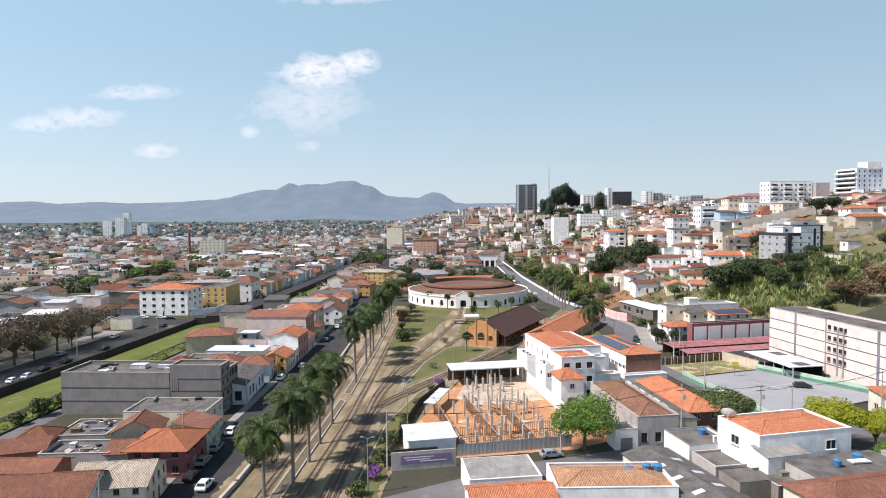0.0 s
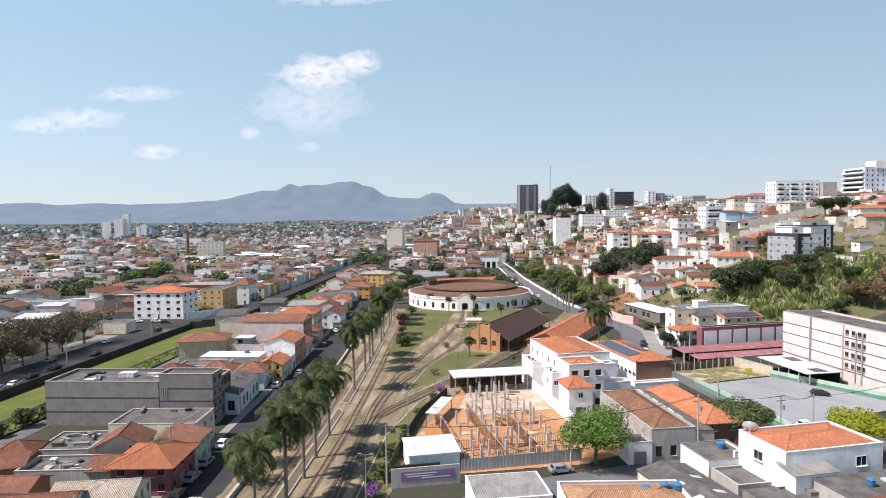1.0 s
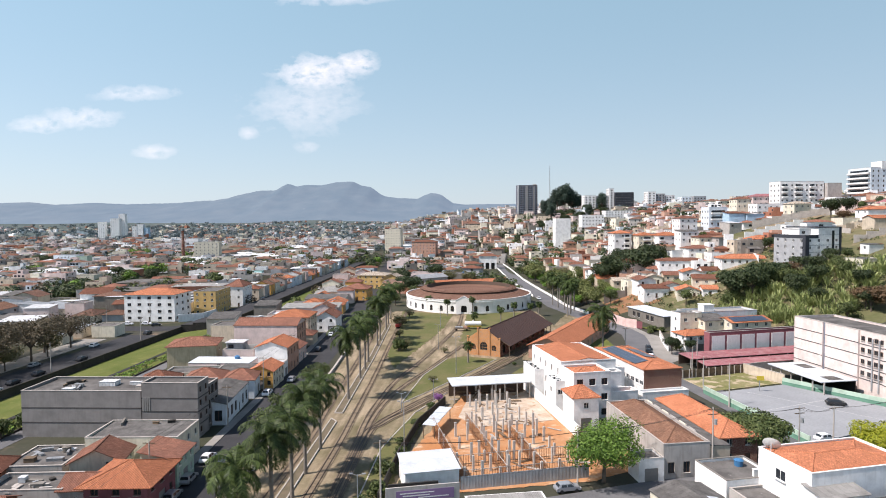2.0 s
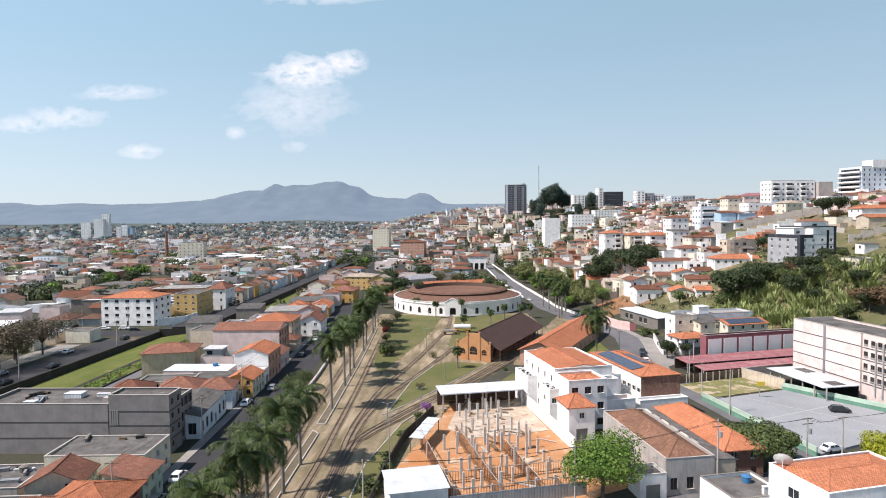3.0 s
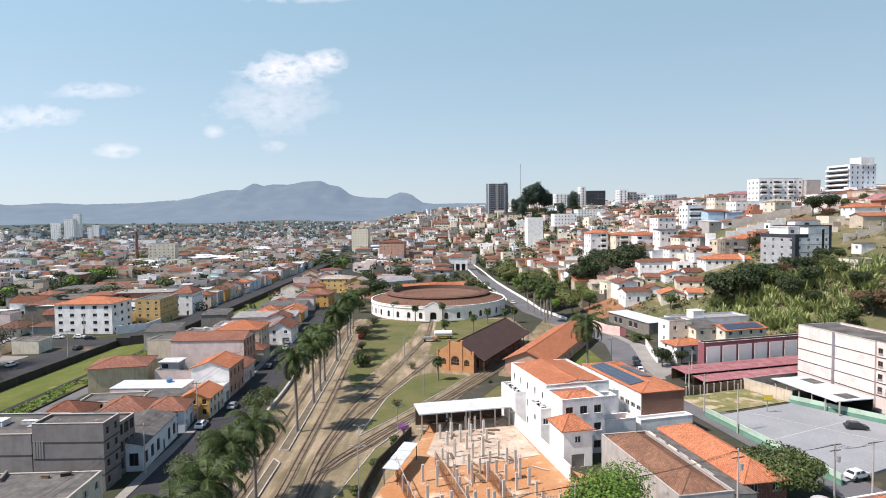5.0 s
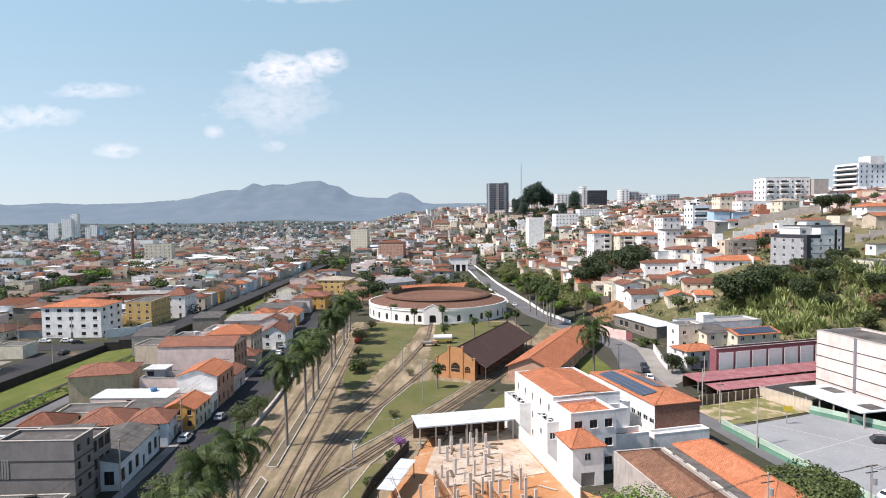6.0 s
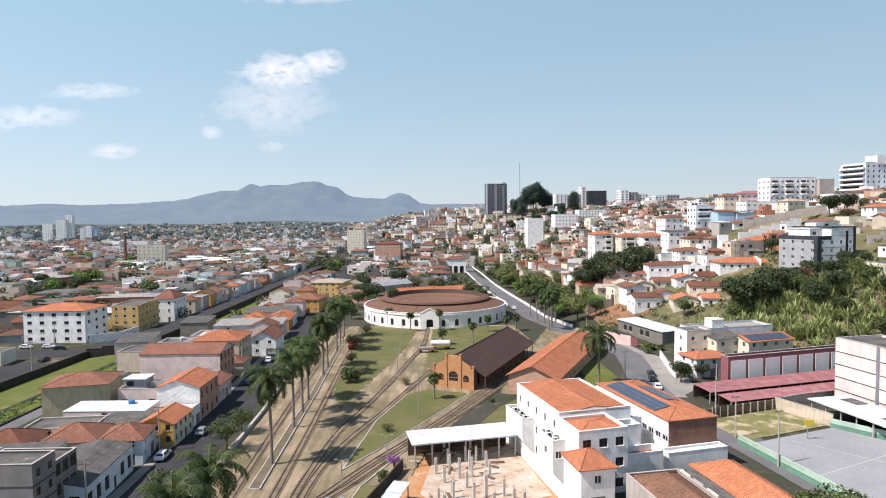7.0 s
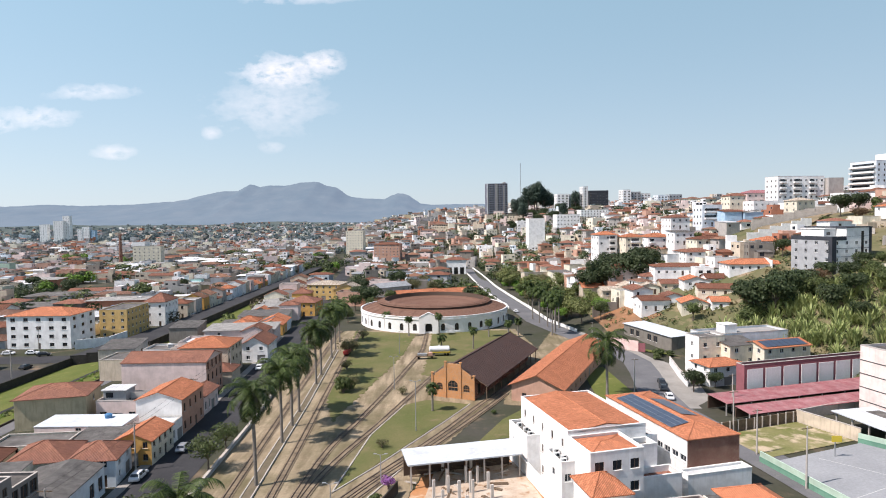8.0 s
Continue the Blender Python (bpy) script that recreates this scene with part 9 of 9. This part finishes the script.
for (x, y, r, c) in ((-43.6, 95.6, 92, "car_white"), (-48.3, 105.5, 92, "car_silver"), (-48.8, 112, 92, "car_silver"), (-47.4, 99, 92, "car_dark"), (-49.5, 121, 92, "car_white"), (-45.3, 118, 92, "car_dark"), (-53.0, 163, 93, "car_white"),
                     (-50.8, 176, 93, "car_silver"), (-53.6, 214, 94, "car_dark"), (-55.5, 240, 94, "car_white"), (-57.2, 250, 94, "car_silver"), (14.3, 111.0, 16, "car_silver"), (5.5, 105, 14, "car_white"),
                     (53.0, 206.0, 80, "car_white"), (49.9, 207.5, 80, "car_dark"), (54.2, 213.6, 80, "car_dark"), (55.6, 219.0, 80, "car_dark"), (81.6, 157.6, -12, "car_dark"), (66.9, 134.4, 18, "car_white"),
                     (-129.5, 163, 91, "car_white"), (-128.9, 168, 91, "car_white"), (-130, 176, 91, "car_dark"), (-130, 186, 91, "car_dark"), (-138.8, 196, 91, "car_silver"), (-129.3, 205, 91, "car_dark"), (-138.5, 226, 91, "car_white"),
                     (-144, 271, 4, "car_white"), (-152, 270.5, 4, "car_white"), (-138, 268, 20, "car_dark"), (-132, 250, 88, "car_dark"), (-130, 296, 85, "car_silver"), (-124, 330, 83, "car_dark"), (-121, 352, 83, "car_white"), (31, 342, 95, "car_white"), (22, 420, 98, "car_white")):
    car(x, y, r, c, C[c], 0.5 if 60 < x < 90 and y < 160 else 0.08)

# rail wagon and lorry on the yard
wg = thing("tank_wagon", "white tank wagon with yellow band standing on the track", "wagon", Matrix.Translation((-2.6, 254.8, 0.3)) @ Matrix.Rotation(radians(2), 4, 'Z') @ Matrix.Diagonal((0.78, 1.0, 1.0, 1.0)))
for nm, b, mt in (("bed", (-4.5, 4.5, -1.1, 1.1, 0.7, 1.0), "weathered_wood"), ("yellow_band", (-4.2, 4.2, -1.16, -1.1, 0.98, 1.3), "yellow_paint")):
    me = Mesh()
    me.box(*b, mt)
    part(nm, me, wg)
me = Mesh()
for x0, x1, r0, r1 in ((-4.2, -3.9, 0.55, 0.95), (-3.9, 3.9, 0.95, 0.95), (3.9, 4.2, 0.95, 0.55)):
    me.tube((x0, 0, 1.95), (x1, 0, 1.95), r0, r1, "car_white", 20, x1 > 4)
me.tube((0, 0, 2.8), (0, 0, 3.15), 0.4, 0.4, "car_white", 12)
part("tank", me, wg)
wh_ = Mesh()
wh_.tube((0, -0.9, 0.4), (0, 0.9, 0.4), 0.4, 0.4, "tyre", 12)
wh_ = wh_.data("wheelset")
for x in (-3.4, -2.2, 2.2, 3.4):
    part("wheelset", wh_, wg, m=Matrix.Translation((x, 0, 0)))
fw = thing("flat_wagon", "low rusty flat wagon with grey load on the track", "wagon", Matrix.Translation((-7.0, 250.6, 0.3)) @ Matrix.Rotation(radians(2), 4, 'Z') @ Matrix.Diagonal((0.8, 1.0, 1.0, 1.0)))
for nm, b, mt in (("bed", (-3.6, 3.6, -1.1, 1.1, 0.7, 0.95), "weathered_wood"), ("load", (-3.0, 0.6, -0.9, 0.9, 0.95, 1.45), "zinc"), ("crate", (1.2, 2.8, -0.8, 0.8, 0.95, 1.7), "shed_pink")):
    me = Mesh()
    me.box(*b, mt)
    part(nm, me, fw)
for x in (-2.6, 2.6):
    part("wheelset", wh_, fw, m=Matrix.Translation((x, 0, 0)))
ct = thing("handcart", "rusty red handcart on the yard", "cart", Matrix.Translation((-32.4, 257, 0.3)) @ Matrix.Rotation(radians(85), 4, 'Z'))
me = Mesh()
me.box(-2.2, 2.2, -0.8, 0.8, 0.5, 1.5, "car_red")
part("body", me, ct)
for x in (-1.4, 1.4):
    part("wheelset", wh_, ct, m=Matrix.Translation((x, 0, 0)) @ Matrix.Scale(0.8, 4))

# ==== poles, lamps, wires ====
POLES = []


def pole(x, y, h, arms=1, label="concrete utility pole with crossarm", rot=15):
    t = thing("utility_pole", label, "utility pole", Matrix.Translation((x, y, height(x, y))) @ Matrix.Rotation(radians(rot), 4, 'Z'), "utility poles")
    me = Mesh()
    me.tube((0, 0, -0.3), (0, 0, h), 0.17, 0.10, "cast_concrete", 8)
    part("shaft", me, t)
    for k in range(arms):
        me = Mesh()
        me.box(-1.0, 1.0, -0.06, 0.06, h - 0.4 - 0.9 * k, h - 0.28 - 0.9 * k, "weathered_wood")
        part("crossarm", me, t)
    if arms > 1:
        me = Mesh()
        me.tube((0.3, -0.3, h - 2.9), (0.3, -0.3, h - 2.0), 0.26, 0.26, "galvanised", 10)
        part("transformer", me, t)
    POLES.append(t)
    return t


def wire(a, b, sag, label="thin sagging power line"):
    me = Mesh()
    a, b = Vector(a), Vector(b)
    prev = None
    for k in range(13):
        u = k / 12
        p = a.lerp(b, u) - Vector((0, 0, sag * 4 * u * (1 - u)))
        if prev is not None:
            me.tube(prev, p, 0.022, 0.022, "tyre", 3, False)
        prev = p
    return thing("power_line", label, "cable", group="power lines", data=me)


line = [(-14.8, 104.0, 10.5), (16.2, 112.6, 9.5), (39.5, 117.6, 12), (57.3, 125.0, 10), (64.3, 127.0, 9.5), (88, 137, 10)]
for i, (x, y, h) in enumerate(line):
    pole(x, y, h, 2 if i in (2, 3) else 1)
for (x0, y0, h0), (x1, y1, h1) in zip(line, line[1:]):
    for k, o in enumerate((-0.8, 0.0, 0.8)):
        wire((x0 + o * 0.95, y0 + o * 0.26, h0 - 0.3), (x1 + o * 0.95, y1 + o * 0.26, h1 - 0.3), 0.7)
line = [(-51.4, 80, 9), (-52.4, 106.5, 9), (-53.2, 139, 9), (-55.0, 166, 9), (-56.8, 196, 9), (-59.8, 228, 9), (-62.5, 262, 9)]
for (x, y, h) in line:
    pole(x, y, h, 1, "tall concrete utility pole at the pavement edge", 2)
for (x0, y0, h0), (x1, y1, h1) in zip(line, line[1:]):
    for o in (-0.7, 0.7):
        wire((x0 + o, y0, h0 - 0.3), (x1 + o, y1, h1 - 0.3), 0.6)
for (x, y, h) in ((56.6, 171, 8.5), (57.8, 183, 8.5), (63.5, 196, 8.5), (46.5, 212, 8.5), (45.5, 245, 8.5), (57.4, 156.6, 10.2), (-129, 190, 9), (-128, 238, 9), (-145, 276, 9), (-160, 268, 9), (47.5, 262, 9)):
    pole(x, y, h, 1, "concrete utility pole beside the street")


def lamp_post(x, y, h, label="tall slender lamp post on the yard"):
    t = thing("lamp_post", label, "lamp post", Matrix.Translation((x, y, 0)), "lamp posts of the yard")
    me = Mesh()
    me.tube((0, 0, -0.2), (0, 0, h), 0.11, 0.06, "galvanised", 8)
    part("pole", me, t)
    for s in (-1, 1):
        me = Mesh()
        me.tube((0, 0, h - 0.1), (s * 0.9, 0, h + 0.15), 0.04, 0.03, "galvanised", 5)
        me.box(s * 0.9 - 0.25, s * 0.9 + 0.25, -0.12, 0.12, h + 0.1, h + 0.22, "galvanised")
        part("lamp_head", me, t)


for (x, y, h) in ((-6.5, 185.3, 10.5), (-13.7, 216.6, 8.5), (-15.6, 257.8, 7.5), (-13.4, 122, 11), (-16.5, 95, 9), (-11.0, 160, 5), (-17.5, 150, 4.5)):
    lamp_post(x, y, h)
# small bare trees on the lawn
for (x, y) in ((-12.6, 176), (-11.3, 212), (2.6, 214)):
    tree(x, y, "dry_bush", 0.6, "small bare sapling on the lawn", name="sapling", category="sapling", group="saplings")

# dish, air conditioners, hoop
ds = thing("satellite_dish", "large white satellite dish on the parapet", "satellite dish", Matrix.Translation((42.6, 103.6, 9.75)) @ Matrix.Rotation(radians(150), 4, 'Z'))
me = Mesh()
for i in range(4):
    for k in range(16):
        q = []
        for r_, kk in ((i, k), (i + 1, k), (i + 1, k + 1), (i, k + 1)):
            rr, aa = 1.25 * r_ / 4, 2 * math.pi * kk / 16
            q.append(Matrix.Rotation(radians(55), 4, 'X') @ Vector((rr * math.cos(aa), rr * math.sin(aa), 0.28 * rr * rr + 1.1)))
        me.face(q, "dish")
part("reflector", me, ds)
me = Mesh()
me.tube((0, 0, -0.3), (0, -0.6, 0.9), 0.06, 0.06, "galvanised", 6)
part("mount", me, ds)
F = OFFICE
for (u, v, z_) in ((-1.5, 5.4, 7.2), (-0.9, 6.6, 7.2), (-1.5, 7.8, 7.2), (-1.0, 9.2, 7.2), (-1.4, 18.6, 6.8), (-1.2, 21.0, 6.8), (-1.5, 23.4, 6.8)):
    me = Mesh()
    me.box(-0.45, 0.45, -0.2, 0.2, 0.05, 0.7, "frame_white")
    a_ = thing("air_conditioner", "white air-conditioner unit on the annex roof", "air conditioner", Matrix.Translation((*F.at(u, v), z_)) @ Matrix.Rotation(radians(15), 4, 'Z'), "air conditioners", data=me)
    me = Mesh()
    me.tube((0.1, -0.2, 0.38), (0.1, -0.23, 0.38), 0.24, 0.24, "glass_dark", 12)
    part("fan_grille", me, a_)
hp = thing("basketball_hoop", "yellow basketball hoop stand on the court", "hoop", Matrix.Translation((69.4, 168.7, 0.45)))
for nm, b, mt in (("post", (-0.08, 0.08, -0.08, 0.08, 0, 3.4), "galvanised"), ("board", (-0.9, 0.9, -0.5, -0.42, 2.8, 3.9), "yellow_paint")):
    me = Mesh()
    me.box(*b, mt)
    part(nm, me, hp)


# ==== rooftop clutter ====
def clutter(x, y, z, w, d, h, mat, name, label, rot=10):
    me = Mesh()
    if mat == "tank_blue":
        me.tube((0, 0, 0), (0, 0, h), w * 0.45, w * 0.56, mat, 16)
        me.tube((0, 0, h), (0, 0, h + 0.22), w * 0.6, w * 0.3, mat, 16)
        return thing("water_tank", "round blue plastic water tank on the roof", "water tank", Matrix.Translation((x, y, z)), "rooftop things", data=me)
    me.box(-w / 2, w / 2, -d / 2, d / 2, 0, h, mat)
    me.box(-w / 2 - 0.05, w / 2 + 0.05, -d / 2 - 0.05, d / 2 + 0.05, h, h + 0.06, mat)
    return thing(name, label, name.replace("_", " "), Matrix.Translation((x, y, z)) @ Matrix.Rotation(radians(rot), 4, 'Z'), "rooftop things", data=me)


for (x, y, w, d, h) in ((-78.5, 138.5, 3.4, 2.2, 0.9), (-84.5, 134.0, 2.2, 1.4, 0.5), (-73.0, 139.0, 2.4, 0.8, 0.6), (-70.6, 136.2, 1.2, 1.2, 0.6), (-69.6, 139.4, 2.2, 0.9, 0.7)):
    clutter(x, y, 9.1, w, d, h, "white_metal" if w > 2 else "cast_concrete", "skylight", "pale skylight box on the flat roof", 2.5)
for (x, y, z, w, d, h, m_) in ((-71.0, 110.5, 3.9, 2.6, 0.8, 0.5, "zinc"), (-75.0, 110.0, 3.9, 1.6, 1.2, 0.7, "weathered_wood"), (-72.0, 115.0, 3.9, 3.0, 0.5, 0.35, "white_metal"), (-67.0, 101.0, 3.8, 1.8, 1.0, 0.5, "raw_concrete"),
                               (-70.5, 102.5, 3.8, 1.0, 1.0, 0.8, "white_metal"), (43.0, 107.0, 4.75, 3.0, 0.5, 1.1, "frame_white"), (47.0, 93.5, 4.8, 1.5, 1.5, 0.6, "raw_concrete"), (58.0, 93.6, 6.9, 3.0, 1.2, 0.2, "white_metal"), (54.0, 92.0, 6.85, 1.0, 1.0, 0.9, "tank_blue"),
                               (28.7, 94.6, 4.55, 1.3, 1.3, 1.0, "tank_blue"), (27.0, 94.5, 4.7, 1.2, 1.2, 0.9, "tank_blue"), (-80, 243.5, 6.0, 1.3, 1.3, 1.1, "galvanised"), (-83, 243.0, 6.0, 1.3, 1.3, 1.1, "galvanised")):
    clutter(x, y, z, w, d, h, m_, "roof_box", "weathered box standing on the roof")
rd = random.Random(17)
for k in range(26):
    hx, hy, hz, hw, hd = rd.choice(((-73.5, 112.5, 3.9, 3.6, 3.4), (-68.0, 101.5, 3.8, 4.6, 2.2), (-80.6, 138.0, 9.1, 8.0, 3.0), (-62.0, 122.5, 5.6, 6.0, 3.0)))
    x, y = hx + rd.uniform(-hw, hw), hy + rd.uniform(-hd, hd)
    clutter(x, y, hz, rd.uniform(0.6, 3.2), rd.uniform(0.2, 0.7), rd.uniform(0.15, 0.6), rd.choice(("weathered_wood", "raw_concrete", "black_stain_shade", "zinc", "cast_concrete")), "roof_debris", "weathered boards and rubbish lying on the roof", rd.uniform(0, 180))
for k in range(34):
    x, y = F.at(rnd.uniform(-22, -6), rnd.uniform(-28, 18))
    if x < -7.5 + (y - 124) * 0.216 or y < 118 or y > 164:
        continue
    pile = thing("plank_pile", "loose pile of planks on the building site", "planks", Matrix.Translation((x, y, 0.21)) @ Matrix.Rotation(rnd.uniform(0, 3.1), 4, 'Z'), "plank piles of the building site")
    for j in range(rnd.randint(2, 4)):
        me = Mesh()
        me.box(-1.6 + rnd.uniform(-0.3, 0.3), 1.6, -0.35 + 0.2 * j, -0.2 + 0.2 * j, 0.0, 0.08 + 0.03 * j, "weathered_wood" if k % 3 else "cast_concrete")
        part("plank", me, pile)

# low weeds and hedge on the near bank of the canal
hedge = Mesh()
rd = random.Random(52)
for i in range(96):
    yy = 104 + 1.5 * i
    xc = -100.6 + (yy - 60) * 0.004
    for j in range(4):
        if noise.noise((j * 0.6, yy * 0.09, 7.0)) < -0.28:
            continue
        rr = rd.uniform(0.5, 0.85)
        leaf_cloud(rd, hedge, (xc - 2.4 + 1.5 * j + rd.uniform(-0.4, 0.4), yy + rd.uniform(-0.5, 0.5), 0.15), rr, 40, 0.26, rd.choice(("leaf_bright", "leaf_bright", "leaf_mid")), 0.7)
thing("hedge", "low bright green weeds along the canal bank", "hedge", kind="stuff", data=hedge)
